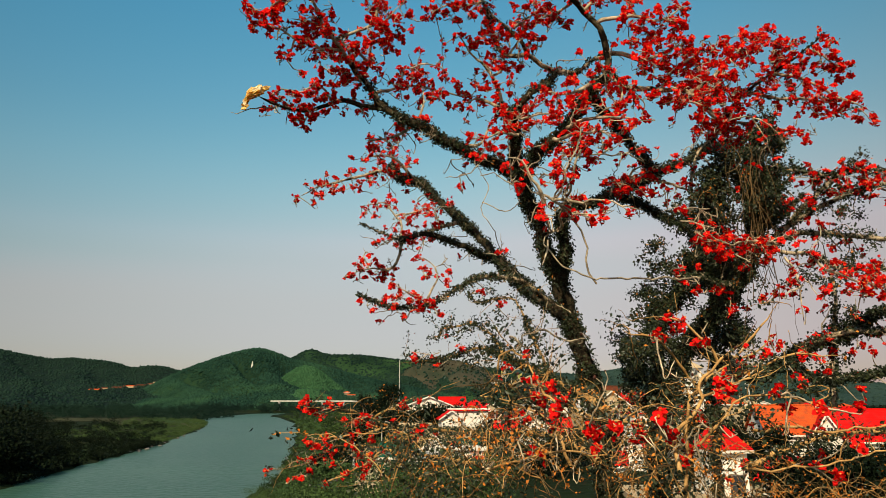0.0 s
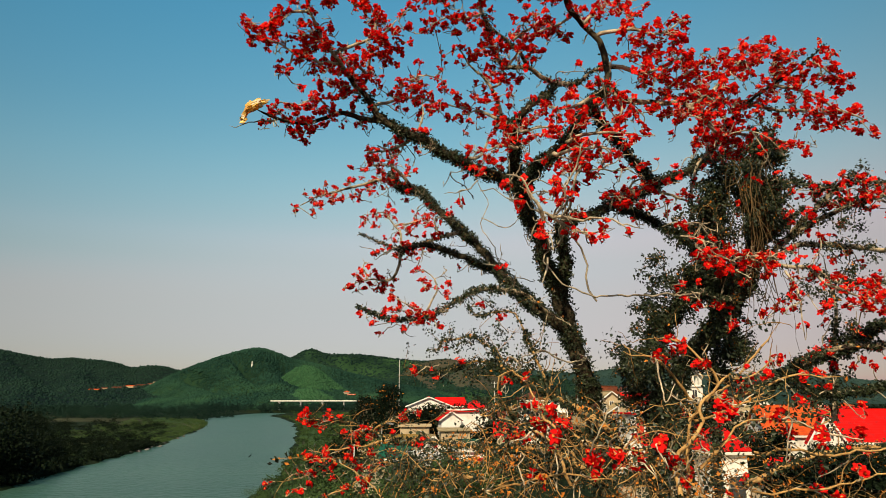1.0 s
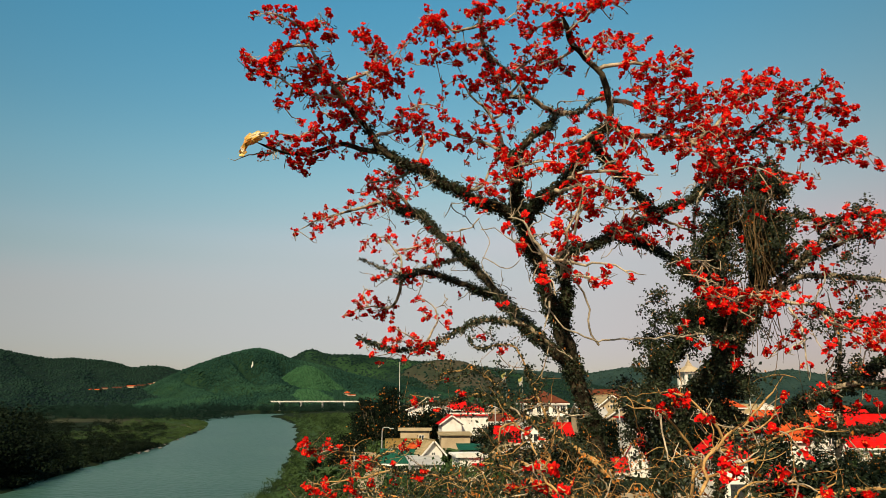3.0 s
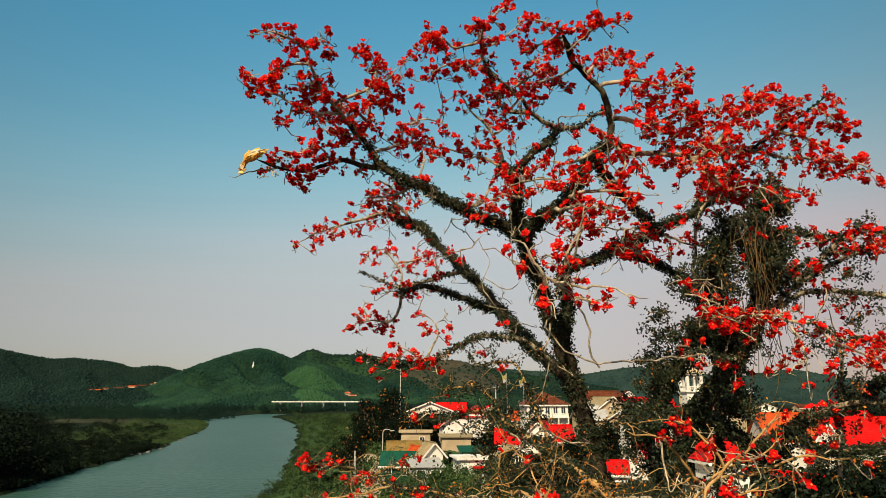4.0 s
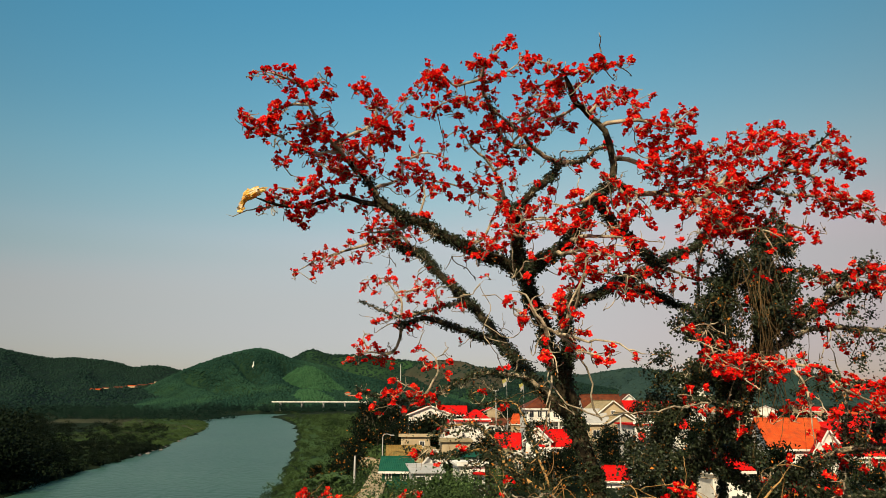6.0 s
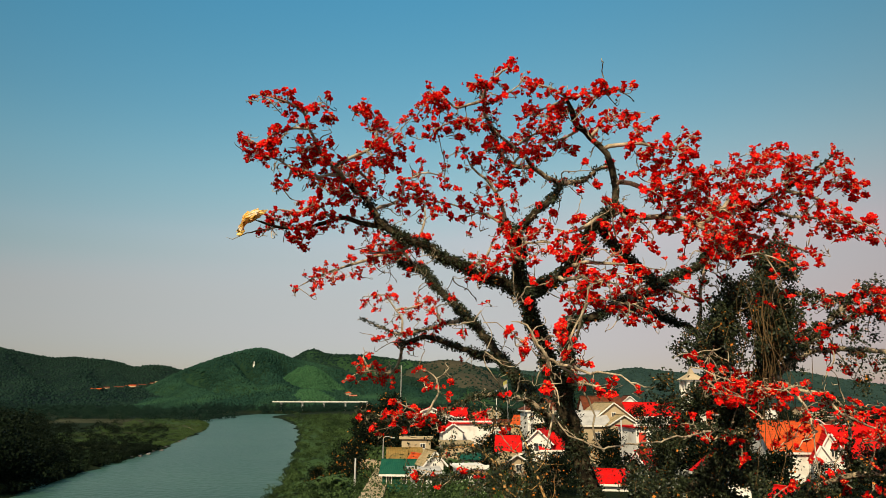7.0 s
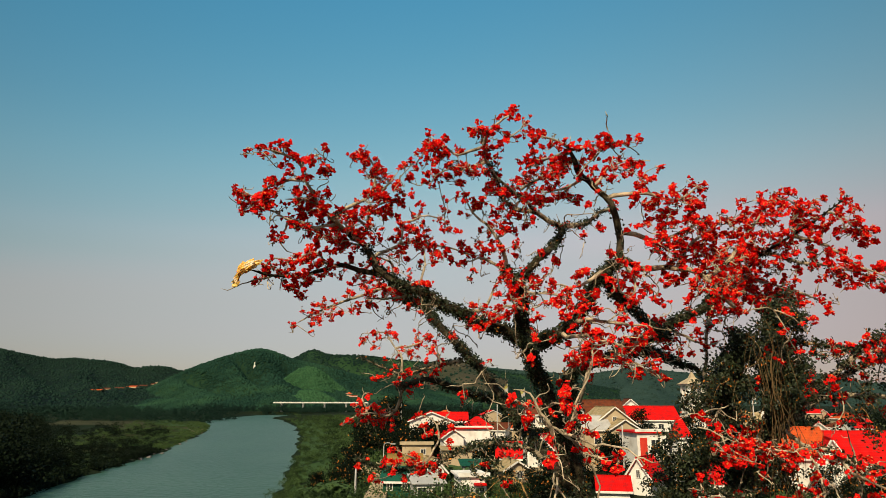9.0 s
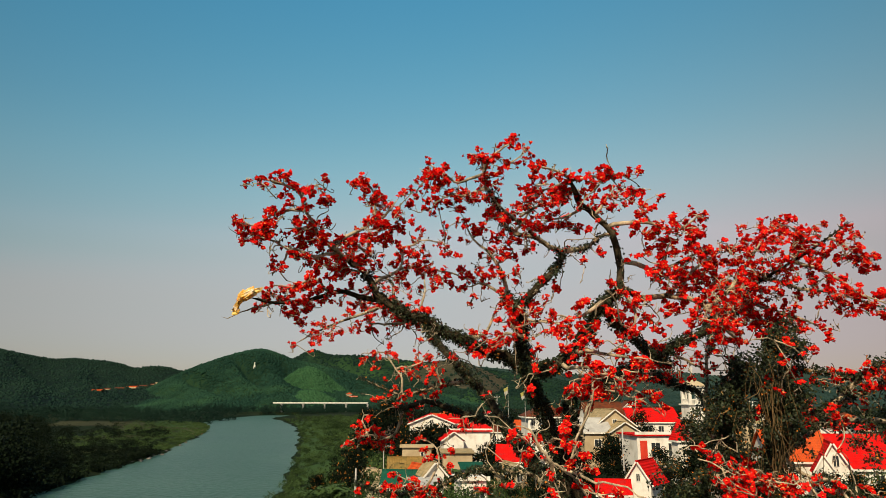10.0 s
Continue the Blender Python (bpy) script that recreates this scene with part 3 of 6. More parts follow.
field("field_stubble", "strip of dry stubble on the river plain", -285, -215, 500, 600, FALLOW, -.42)
field("field_rice", "deep green rice field by the river bend", -178, -140, 395, 470, FIELD, -.38)
field("field_meadow", "green meadow on the low bank", -215, -178, 520, 640, FIELD, -.40)
bank_strip("field_sand", "tan sandy spit at the river bend", 0.5, 12, 425, 500, SAND)


def build_rocks():
    rng = np.random.default_rng(8)
    for i in range(18):
        y = rng.uniform(248, 285) if i < 11 else rng.uniform(285, 480)
        xl = float(np.interp(y, LEFT_Y, LEFT_X))
        bm = bmesh.new()
        bmesh.ops.create_icosphere(bm, subdivisions=2, radius=rng.uniform(0.3, 1.1))
        for v in bm.verts:
            v.co *= 1 + 0.35 * noise.noise(v.co * 1.5 + Vector((i * 3.1, 0, 0)))
            v.co.z *= 0.55
        me = bpy.data.meshes.new("rock")
        bm.to_mesh(me)
        bm.free()
        me.materials.append(ROCK)
        r = new("rock", me)
        r.matrix_basis = pose(xl + rng.uniform(-2.5, 2.0), y, WATER_Z + 0.1, 0, 0, rng.uniform(0, 360))
        tagged(r, "pale weathered rock at the water's edge", "rock", "rocks along the far bank")


build_rocks()


# ---------------------------------------------------------------- houses
def prism(w, d, h, rh, mat):
    """Walls with gable ends facing front and back (width w, depth d, eaves h, gable rise rh)."""
    v = [(-w / 2, 0, -0.6), (w / 2, 0, -0.6), (w / 2, 0, h), (0, 0, h + rh), (-w / 2, 0, h)]
    v += [(x, d, z) for x, _, z in v]
    f = [(0, 1, 2, 3, 4), (9, 8, 7, 6, 5), (0, 5, 6, 1), (1, 6, 7, 2), (4, 9, 5, 0), (2, 7, 8, 3), (3, 8, 9, 4)]
    return mesh_of("wall", v, f, mat)


def slab(corners, thick, mat):
    """A roof slope: four corners, counted round, and a thickness below them."""
    a = [Vector(c) for c in corners]
    nrm = (a[1] - a[0]).cross(a[3] - a[0]).normalized()
    if nrm.z < 0:
        nrm = -nrm
    v = [p + nrm * thick for p in a] + a
    f = [(0, 1, 2, 3), (7, 6, 5, 4)] + [(i, (i + 1) % 4, 4 + (i + 1) % 4, 4 + i)[::-1] for i in range(4)]
    return mesh_of("roof", v, f, mat)


def window(parent, x, z, w, h, y=0.0, frame_mat=None, turn=0):
    """A framed window on the front (turn 0) or a side: frame, sill and pane."""
    fm = frame_mat or WHITE
    at = pose(x, y, z, 0, 0, turn)
    bm = bmesh.new()
    for x0, x1, z0, z1 in ((-w / 2 - .1, w / 2 + .1, h / 2, h / 2 + .1), (-w / 2 - .1, w / 2 + .1, -h / 2 - .1, -h / 2), (-w / 2 - .1, -w / 2, -h / 2, h / 2),
                           (w / 2, w / 2 + .1, -h / 2, h / 2), (-.03, .03, -h / 2, h / 2)):
        bmesh.ops.create_cube(bm, size=1, matrix=Matrix.Translation(((x0 + x1) / 2, -.03, (z0 + z1) / 2)) @ Matrix.Diagonal((x1 - x0, .14, z1 - z0, 1)))
    me = bpy.data.meshes.new("window")
    bm.to_mesh(me)
    bm.free()
    me.materials.append(fm)
    win = part("window", me, parent, "", at)
    part("pane", box(-w / 2, -.02, -h / 2, w / 2, .03, h / 2, GLASS), win)
    return win


def house(label, x, y, turn, w, d, h, rh, wall, roof, z=0.0, style="gable", wins=(), over=0.45, door=None, name="house", fascia=True):
    """A dwelling whose front looks along -y before it is turned. style: gable (ridge front to back), long (ridge along the front), hip, shed, flat."""
    t = thing(name, pose(x, y, z, 0, 0, turn), label, "house" if name == "house" else name, "houses of the town")
    e = over
    if style == "gable":
        part("wall", prism(w, d, h, rh, wall), t)
        k = e * rh / (w / 2)
        part("roof", slab([(-w / 2 - e, -e, h - k), (0, -e, h + rh), (0, d + e, h + rh), (-w / 2 - e, d + e, h - k)], .16, roof), t)
        part("roof", slab([(0, -e, h + rh), (w / 2 + e, -e, h - k), (w / 2 + e, d + e, h - k), (0, d + e, h + rh)], .16, roof), t)
        part("ridge_cap", box(-.16, -e, h + rh + .12, .16, d + e, h + rh + .3, roof), t)
        if fascia:
            for s in (-1, 1):
                part("barge_board", slab([(0, -e - .1, h + rh - .02), (s * (w / 2 + e), -e - .1, h - k - .02), (s * (w / 2 + e), -e - .02, h - k - .02), (0, -e - .02, h + rh - .02)], .24, WHITE), t, "white barge board")
    elif style == "long":
        m = prism(d, w, h, rh, wall)
        part("wall", m, t, "", Matrix.Translation((-w / 2, d / 2, 0)) @ Matrix.Rotation(radians(-90), 4, "Z"))
        k = e * rh / (d / 2)
        part("roof", slab([(-w / 2 - e, -e, h - k), (w / 2 + e, -e, h - k), (w / 2 + e, d / 2, h + rh), (-w / 2 - e, d / 2, h + rh)], .16, roof), t)
        part("roof", slab([(-w / 2 - e, d / 2, h + rh), (w / 2 + e, d / 2, h + rh), (w / 2 + e, d + e, h - k), (-w / 2 - e, d + e, h - k)], .16, roof), t)
        part("ridge_cap", box(-w / 2 - e, d / 2 - .16, h + rh + .12, w / 2 + e, d / 2 + .16, h + rh + .3, roof), t)
        if fascia:
            part("eaves_board", box(-w / 2 - e, -e - .1, h - k - .22, w / 2 + e, -e - .01, h - k + .08, WHITE), t, "white eaves board")
    elif style == "hip":
        part("wall", box(-w / 2, 0, -.6, w / 2, d, h, wall), t)
        r = max(0.3, w / 2 - d / 2)
        a, b, c, dd = (-w / 2 - e, -e, h), (w / 2 + e, -e, h), (w / 2 + e, d + e, h), (-w / 2 - e, d + e, h)
        p, q = (-r, d / 2, h + rh), (r, d / 2, h + rh)
        for quad in ((a, b, q, p), (c, dd, p, q), (b, c, (r, d / 2 + .01, h + rh), q), (dd, a, p, (-r, d / 2 + .01, h + rh))):
            part("roof", slab(quad, .14, roof), t)
        part("cornice", box(-w / 2 - e - .1, -e - .1, h - .3, w / 2 + e + .1, d + e + .1, h - .01, WHITE), t, "white cornice")
    elif style == "shed":
        part("wall", box(-w / 2, 0, -.6, w / 2, d, h, wall), t)
        part("roof", slab([(-w / 2 - e, -e, h + .05), (w / 2 + e, -e, h + .05), (w / 2 + e, d + e, h + rh), (-w / 2 - e, d + e, h + rh)], .1, roof), t)
    else:
        part("wall", box(-w / 2, 0, -.6, w / 2, d, h, wall), t)
        part("roof", box(-w / 2 - e, -e, h, w / 2 + e, d + e, h + .25, roof), t)
        part("parapet", box(-w / 2 - e, -e, h + .25, w / 2 + e, -e + .2, h + .25 + rh, wall), t)
    for wx, wz, ww, wh in wins:
        window(t, wx, wz, ww, wh)
    if door:
        # panels of dark glass stand in for the shade inside an open doorway
        part("door", box(door[0] - door[1] / 2, -.06, 0, door[0] + door[1] / 2, .04, door[2], door[3] if len(door) > 3 else WOOD), t, "flat panel in the doorway")
    return t


def bell_tower(x, y, z=0.0):
    """A slim white tower: storeys, cornices, a balustraded belfry and a pyramid roof."""
    t = thing("bell_tower", pose(x, y, z, 0, 0, 8), "slim white bell tower with balustrade and pyramid roof", "tower")
    part("shaft", box(-1.9, -1.9, -3.6, 1.9, 1.9, 10.4, WHITE, .05), t)
    for zz in (4.0, 7.4, 10.4):
        part("cornice", box(-2.25, -2.25, zz, 2.25, 2.25, zz + .35, WHITE, .06), t)
    for sx in (-1, 1):
        for sy in (-1, 1):
            part("belfry_pier", box(sx * 1.55 - .3, sy * 1.55 - .3, 10.75, sx * 1.55 + .3, sy * 1.55 + .3, 14.0, WHITE), t)
    for k in range(4):
        m = Matrix.Rotation(radians(90 * k), 4, "Z")
        part("belfry_post", box(-.18, -1.75, 10.75, .18, -1.45, 14.0, WHITE), t, "", m)
        part("balustrade", box(-1.25, -1.8, 11.55, 1.25, -1.6, 11.75, WHITE), t, "", m)
        for i in range(5):
            part("baluster", box(-1.0 + i * .5 - .08, -1.78, 10.75, -1.0 + i * .5 + .08, -1.62, 11.55, WHITE), t, "", m)
    part("belfry_cornice", box(-2.15, -2.15, 14.0, 2.15, 2.15, 14.35, WHITE, .06), t)
    v = [(-2.4, -2.4, 14.35), (2.4, -2.4, 14.35), (2.4, 2.4, 14.35), (-2.4, 2.4, 14.35), (-.6, -.6, 15.7), (.6, -.6, 15.7), (.6, .6, 15.7), (-.6, .6, 15.7), (0, 0, 17.2)]
    f = [(0, 1, 5, 4), (1, 2, 6, 5), (2, 3, 7, 6), (3, 0, 4, 7), (4, 5, 8), (5, 6, 8), (6, 7, 8), (7, 4, 8), (3, 2, 1, 0)]
    part("roof", mesh_of("roof", v, f, CREAM), t, "cream stepped pyramid roof")
    part("finial", box(-.1, -.1, 17.0, .1, .1, 18.7, WHITE), t)
    part("crossbar", box(-.42, -.09, 18.0, .42, .09, 18.2, WHITE), t)
    for zz in (2.0, 5.6, 8.9):
        window(t, 0, zz, 1.0, 1.8, -1.9)


def power_pole(x, y, z, h, arms=2, label="tall pale concrete power pole"):
    t = thing("power_pole", pose(x, y, z), label, "pole", "power poles")
    p = np.array([(0, 0, -.5), (0, 0, h * .5), (0, 0, h)])
    hp = Heap()
    hp.add(*tube(p, np.array([.2, .16, .11]), 10))
    part("post", hp.mesh("post", [GREYW], True), t)
    for i in range(arms):
        part("cross_arm", box(-.8, -.06, h - .5 - i * .9, .8, .06, h - .38 - i * .9, GREYW), t)
        for s in (-.7, .7):
            part("insulator", box(s - .06, -.06, h - .38 - i * .9, s + .06, .06, h - .16 - i * .9, WHITE), t)


# ---------------------------------------------------------------- the town
def build_town():
    house("white gabled house with a red tiled roof", -3.0, 150, 2, 9.2, 11, 8.9, 1.8, WHITE, RED, wins=((0, 9.4, .6, .6),))
    house("white house under a red hipped roof", 6.6, 140, 4, 4.6, 6, 8.1, 1.9, WHITE, RED, style="hip", wins=((-.8, 6.6, 1.0, 1.2), (1.2, 6.6, .8, 1.2)))
    house("long white wing under red tiles", 1.6, 153, 0, 6.0, 6, 9.0, 1.5, WHITE, RED, style="long")
    house("white rendered block with a red parapet edge", 4.9, 135, 4, 7.2, 6, 8.0, .3, WHITE, RED, style="flat")
    house("low white bay with a red-edged gable", 1.5, 131, 8, 3.7, 5, 6.7, 1.3, WHITE, RED)
    house("plain cream walled outhouse with a sheet roof", 2.1, 122, 4, 5.0, 5, 4.9, .4, CREAM, TAN, style="shed")
    house("small lean-to with a green sheet roof", 4.4, 115, 6, 3.2, 3, 3.0, .8, GREYW, GREEN, style="shed")
    house("small white gabled shed with a tan roof", -1.5, 102, 18, 2.7, 4, 3.6, 1.5, WHITE, TAN, wins=((0, 3.3, .5, .6),))
    house("plain cream block with a flat roof", -5.2, 128, 0, 5.2, 5, 5.5, .3, CREAM, CREAM, style="flat", wins=((1.2, 4.3, .8, .8),))
    house("low cottage with a mustard-brown weathered roof", -6.6, 117, 4, 5.2, 6, 2.5, 1.8, CREAM, MUSTARD, style="long", wins=((-1.4, 1.5, 1.1, 1.0), (1.4, 1.5, 1.1, 1.0)))
    house("small white house with a bright orange roof", -3.4, 108, 28, 2.6, 3.4, 2.7, 1.5, WHITE, ORANGE)
    house("shed with a green sheet roof and walls", -6.9, 104, -4, 4.4, 3.6, 2.2, 1.4, GREEN, GREEN, style="long", wins=((-1.2, 1.2, .7, 1.0), (1.0, 1.2, .7, 1.0)))
    house("grey shed with a sloping sheet roof", -2.2, 97, 12, 3.9, 4.2, 2.3, .9, GREYW, GREYW, style="shed", wins=((-1.0, 1.2, 1.2, 1.4), (1.0, 1.2, 1.2, 1.4)))
    t = house("white flat-roofed house with a red awning", 3.7, 95, 8, 3.4, 6, 3.5, .3, WHITE, WHITE, style="flat", wins=((-1.0, 1.9, .8, 1.2), (.8, 1.5, 1.1, 1.2)))
    part("awning", box(.0, -.9, 2.4, 1.6, -.02, 2.75, RED, .05), t, "red sheet awning")
    house("low cream house with a pale weathered roof", 10.9, 109, 16, 4.0, 5, 3.0, 1.2, CREAM, TAN, wins=((0.4, 2.3, .9, 1.0),), door=(1.2, .8, 1.9))
    house("white house with a red gabled roof by a cottage", 15.6, 118, -20, 4.2, 6, 5.6, 1.9, WHITE, RED, wins=((0, 4.8, 1.2, 1.2),))
    house("small cottage under a red tiled roof", 10.4, 117, -8, 3.6, 4, 4.4, 2.0, WHITE, RED, style="long", wins=((0, 2.8, .8, .9),))
    house("white flat-roofed house with shuttered windows", 15.2, 107, 6, 4.2, 5, 2.9, .3, CREAM, CREAM, style="flat", wins=((-1.2, 1.8, .9, 1.1), (.6, 1.8, .9, 1.1)))
    house("white house under a broad red roof with a dark doorway", 18.8, 118, 4, 5.6, 6, 4.7, 2.2, WHITE, RED, style="long", door=(.6, 1.6, 2.4, GLASS), wins=((-1.6, 2.6, 1.0, 1.3),))
    t = house("large white villa with a brown hipped roof and balcony", 23.2, 158, 4, 9.4, 9, 10.2, 2.7, WHITE, BROWN, style="hip", wins=tuple((-3.6 + i * 1.8, zz, .9, 1.5) for i in range(5) for zz in (5.4, 8.9)))
    part("balcony", box(-4.6, -1.4, 7.3, 4.6, -.02, 7.55, WHITE, .04), t)
    part("balcony_rail", box(-4.6, -1.4, 8.2, 4.6, -1.28, 8.32, WHITE, .02), t)
    for i in range(18):
        part("baluster", box(-4.5 + i * .52, -1.38, 7.55, -4.38 + i * .52, -1.3, 8.2, WHITE), t)
    for x in (-4.4, -2.2, 0, 2.2, 4.4):
        part("column", box(x - .14, -1.38, 2.0, x + .14, -1.1, 7.3, WHITE, .05), t)
    house("cream gabled house with a tan roof", 36, 150, 8, 8.6, 11, 8.6, 3.2, CREAM, TAN, wins=((0, 9.4, .8, .9), (-2.2, 6, 1.2, 1.5), (2.2, 6, 1.2, 1.5)))
    house("white house under a broad dark brown roof", 38.0, 166, 4, 9, 9, 8.8, 4.4, WHITE, BROWN, style="long")
    house("cream front bay with a low tan gable", 37.0, 146, 8, 6.4, 4, 7.4, 1.9, CREAM, TAN, wins=((0, 5.6, 1.4, 1.4),))
    house("cream annexe with a grey pitched roof", 31.6, 147, 8, 5.6, 7, 7.6, 2.4, CREAM, GREYW, style="long", wins=((0, 5.2, 1.4, 1.4),))
    house("long white hall with a red tiled roof", 51.6, 174, 0, 12, 9, 8.8, 2.9, WHITE, RED, style="long", wins=tuple((-4.5 + i * 3, 6.8, 1.2, 1.6) for i in range(4)))
    house("small white gabled house far off", 50.6, 192, 0, 4.4, 6, 11.6, 1.9, WHITE, BROWN, wins=((-.8, 11.6, .7, .8), (.8, 11.6, .7, .8)))
    bell_tower(53.0, 150, 2.4)
    house("narrow white turret under a steep red roof", 40.6, 121, 10, 2.2, 2.2, 7.2, 3.2, WHITE, RED, style="hip", wins=((0, 5.6, .6, 1.0),), over=.3)
    t = house("white town house with red shutters", 38.4, 128, 6, 8.0, 9, 7.6, .5, WHITE, RED, style="flat", wins=((-.6, 5.2, 1.6, 2.4), (2.4, 5.2, 1.2, 2.2)))
    part("shutter", box(-3.5, -.14, 3.6, -2.2, -.05, 6.8, SHUTTER), t, "tall red shutter")
    house("small white chapel-like house with a steep red roof", 27.9, 104, -36, 3.6, 6.0, 2.5, 2.6, WHITE, RED, wins=((0, 3.0, .5, 1.0),))
    house("low house with a red roof beside a gable", 23.6, 101, -10, 4.2, 5, 1.2, 1.4, WHITE, RED, style="long")
    house("white pavilion with a red hipped roof and arched front", 29.5, 74, 4, 3.9, 4.2, 5.0, 2.6, WHITE, RED, style="hip", door=(.7, 1.6, 2.5, GLASS), wins=((-1.2, 1.9, .8, 1.4),))
    house("long wing under orange-red tiles", 54.0, 108, -4, 8.8, 9, 5.2, 3.9, WHITE, ORANGE, style="long", wins=((-2, 3.2, 1.1, 1.5), (2, 3.2, 1.1, 1.5)))
    house("white gabled porch bay with a red roof", 55.9, 103, -22, 3.8, 9, 4.6, 3.2, WHITE, RED, wins=((.3, 5.4, .7, 1.5),))
    house("small white porch gable with a red roof", 52.9, 100, -22, 2.4, 4, 4.3, 2.0, WHITE, RED, over=.25)
    house("broad white house under a large red tiled roof", 66.5, 107, -4, 15, 10, 4.2, 4.3, WHITE, RED, style="long", wins=tuple((-5 + i * 3.3, 2.2, 1.2, 1.5) for i in range(4)))
    house("cream house with a faded orange roof", 74, 180, 10, 7, 7, 9.0, 2.5, CREAM, ORANGE, style="hip")
    house("distant white house with a red roof", 113, 190, 5, 6, 6, 6.2, 1.9, WHITE, RED, style="long")
    house("distant low white-gabled house with a red roof", 84.5, 160, -28, 3.6, 6, 6.9, 1.5, WHITE, RED)
    house("house under red tiles near a green shed", 31.2, 57, 22, 3.6, 6, 3.6, 1.5, WHITE, RED)
    house("shed with a green sheet roof", 37.0, 56, 8, 4.0, 4, 3.5, .8, CREAM, GREEN, style="shed")
    rng = np.random.default_rng(31)
    for i in range(26):
        y = rng.uniform(205, 420)
        x = rng.uniform(-0.02 * y, 0.6 * y)
        house("distant small house among trees", x, y, rng.uniform(-30, 30), rng.uniform(6, 10), rng.uniform(6, 9), rng.uniform(4, 7.5), rng.uniform(1.6, 2.6),
              rng.choice([WHITE, CREAM]), rng.choice([RED, RED, BROWN, ORANGE, TAN]), style=str(rng.choice(["gable", "long", "hip"])), wins=((-1.5, 2.8, 1.1, 1.4), (1.5, 2.8, 1.1, 1.4)))
    flagpole(13.4, 150, 16.9, 1)
    flagpole(17.0, 150, 16.0, 2)
    power_pole(-13.8, 110, -1.6, 5.2, 0, "short white concrete post by the lane")
    power_pole(30.2, 121, 0, 9.2, 0, "tall white concrete post beside a house")
    power_pole(-16.5, 262, -1, 26, 0, "slender tall steel mast")
    power_pole(14, 190, 0, 15, 1)
    power_pole(70, 160, 0, 14, 2)
    t = thing("street_lamp", pose(-10.0, 115, 0), "pale street lamp with a curved arm by the lane", "lamp")
    pole = smooth_path([(0, 0, -.4), (0, 0, 3), (0, 0, 6.0)], .6)
    part("pole", mesh_of("pole", *tube(pole, np.linspace(.11, .07, len(pole)), 8), GREYW, smooth=True), t)
    arm = smooth_path([(0, 0, 6.0), (.15, 0, 6.5), (.8, 0, 6.6), (1.3, 0, 6.45)], .2)
    part("arm", mesh_of("arm", *tube(arm, np.full(len(arm), .06), 6), GREYW, smooth=True), t)
    part("lamp_head", box(1.2, -.16, 6.33, 1.9, .16, 6.5, GREYW, .05), t)
    for nm, verts in (("yard", [(18, 56), (46, 56), (48, 84), (20, 84)]), ("lane", [(-10.6, 84), (-7.6, 84), (-10, 142), (-13, 142)]), ("road", [(-20, 142), (30, 138), (30, 142), (-20, 147)])):
        ob = new(nm, mesh_of(nm, [(x, y, .42) for x, y in verts] + [(x, y, -1.5) for x, y in verts], [(0, 1, 2, 3), (0, 4, 5, 1), (1, 5, 6, 2), (2, 6, 7, 3), (3, 7, 4, 0)], EARTH))
        tagged(ob, "pale trodden earth and worn concrete", nm, kind="structure")


def flagpole(x, y, top, seed):
    """A bamboo flagpole with a limp two-coloured flag."""
    rng = np.random.default_rng(seed)
    t = thing("flagpole", pose(x, y, 0), "thin pale pole with a limp yellow and white flag", "flag", "flags over the houses")
    p = smooth_path([(0, 0, -.3), (.05, 0, top * .5), (0, 0, top)], 1.0)
    part("pole", mesh_of("pole", *tube(p, np.linspace(.07, .035, len(p)), 6), GREYW, smooth=True), t)
    vs, fs, ix = [], [], []
    for j in range(9):
        for i in range(6):
            u, v = i / 5, j / 8
            vs.append((-.05 - .9 * u * (1 - .3 * v), .16 * math.sin(u * 7 + v * 2 + seed) * (.3 + v), top - .2 - 1.5 * v - .55 * u + rng.normal(0, .03)))
            if i and j:
                o = j * 6 + i
                fs.append((o - 7, o - 6, o, o - 1))
                ix.append(0 if j < 5 else 1)
    part("flag", mesh_of("flag", vs, fs, [FLAG, GREYW], ix, True), t, "limp yellow and white cloth")


def build_hillside_things():
    for i in range(6):
        x, y, z = on_hill(HILL_NORTH, -.5024 + i * .0168, .0100 + i * .0016, 1140, 1560)
        house("long hillside shed with a rusty orange roof", x, y, -12, 23, 9, 1.6 + .8 * (i % 2), 1.6, CREAM if i % 2 else FALLOW, BROWN if i % 3 else ORANGE, z=z, style="long", name="warehouse", fascia=False)
    x, y, z = on_hill(HILL_NORTH, -.4155, .0190, 1140, 1560)
    house("pale block on the hillside", x, y, 0, 5, 6, 4.5, .6, CREAM, CREAM, z=z, style="flat", name="warehouse")
    house("hillside pavilion with an orange tiled roof", -152, 1100, 0, 7, 7, 2.4, 2.4, CREAM, ORANGE, z=19, style="hip", name="pavilion", over=1.6)
    house("hillside terrace wall with an orange roof", -144, 1095, 0, 12, 5, 1.6, .9, FALLOW, ORANGE, z=16, style="long", name="pavilion")
    x, y, z = on_hill(HILL_MIDDLE, -.2760, .0420, 1030, 1440)
    t = thing("hill_monument", pose(x, y, z + 2), "small white monument tower on the hillside", "monument")
    part("plinth", box(-1.7, -1.7, -5, 1.7, 1.7, 4.0, WHITE, .2), t)
    part("shaft", box(-.8, -.8, 4.0, .8, .8, 10.0, WHITE, .2), t)


build_town()
build_hillside_things()


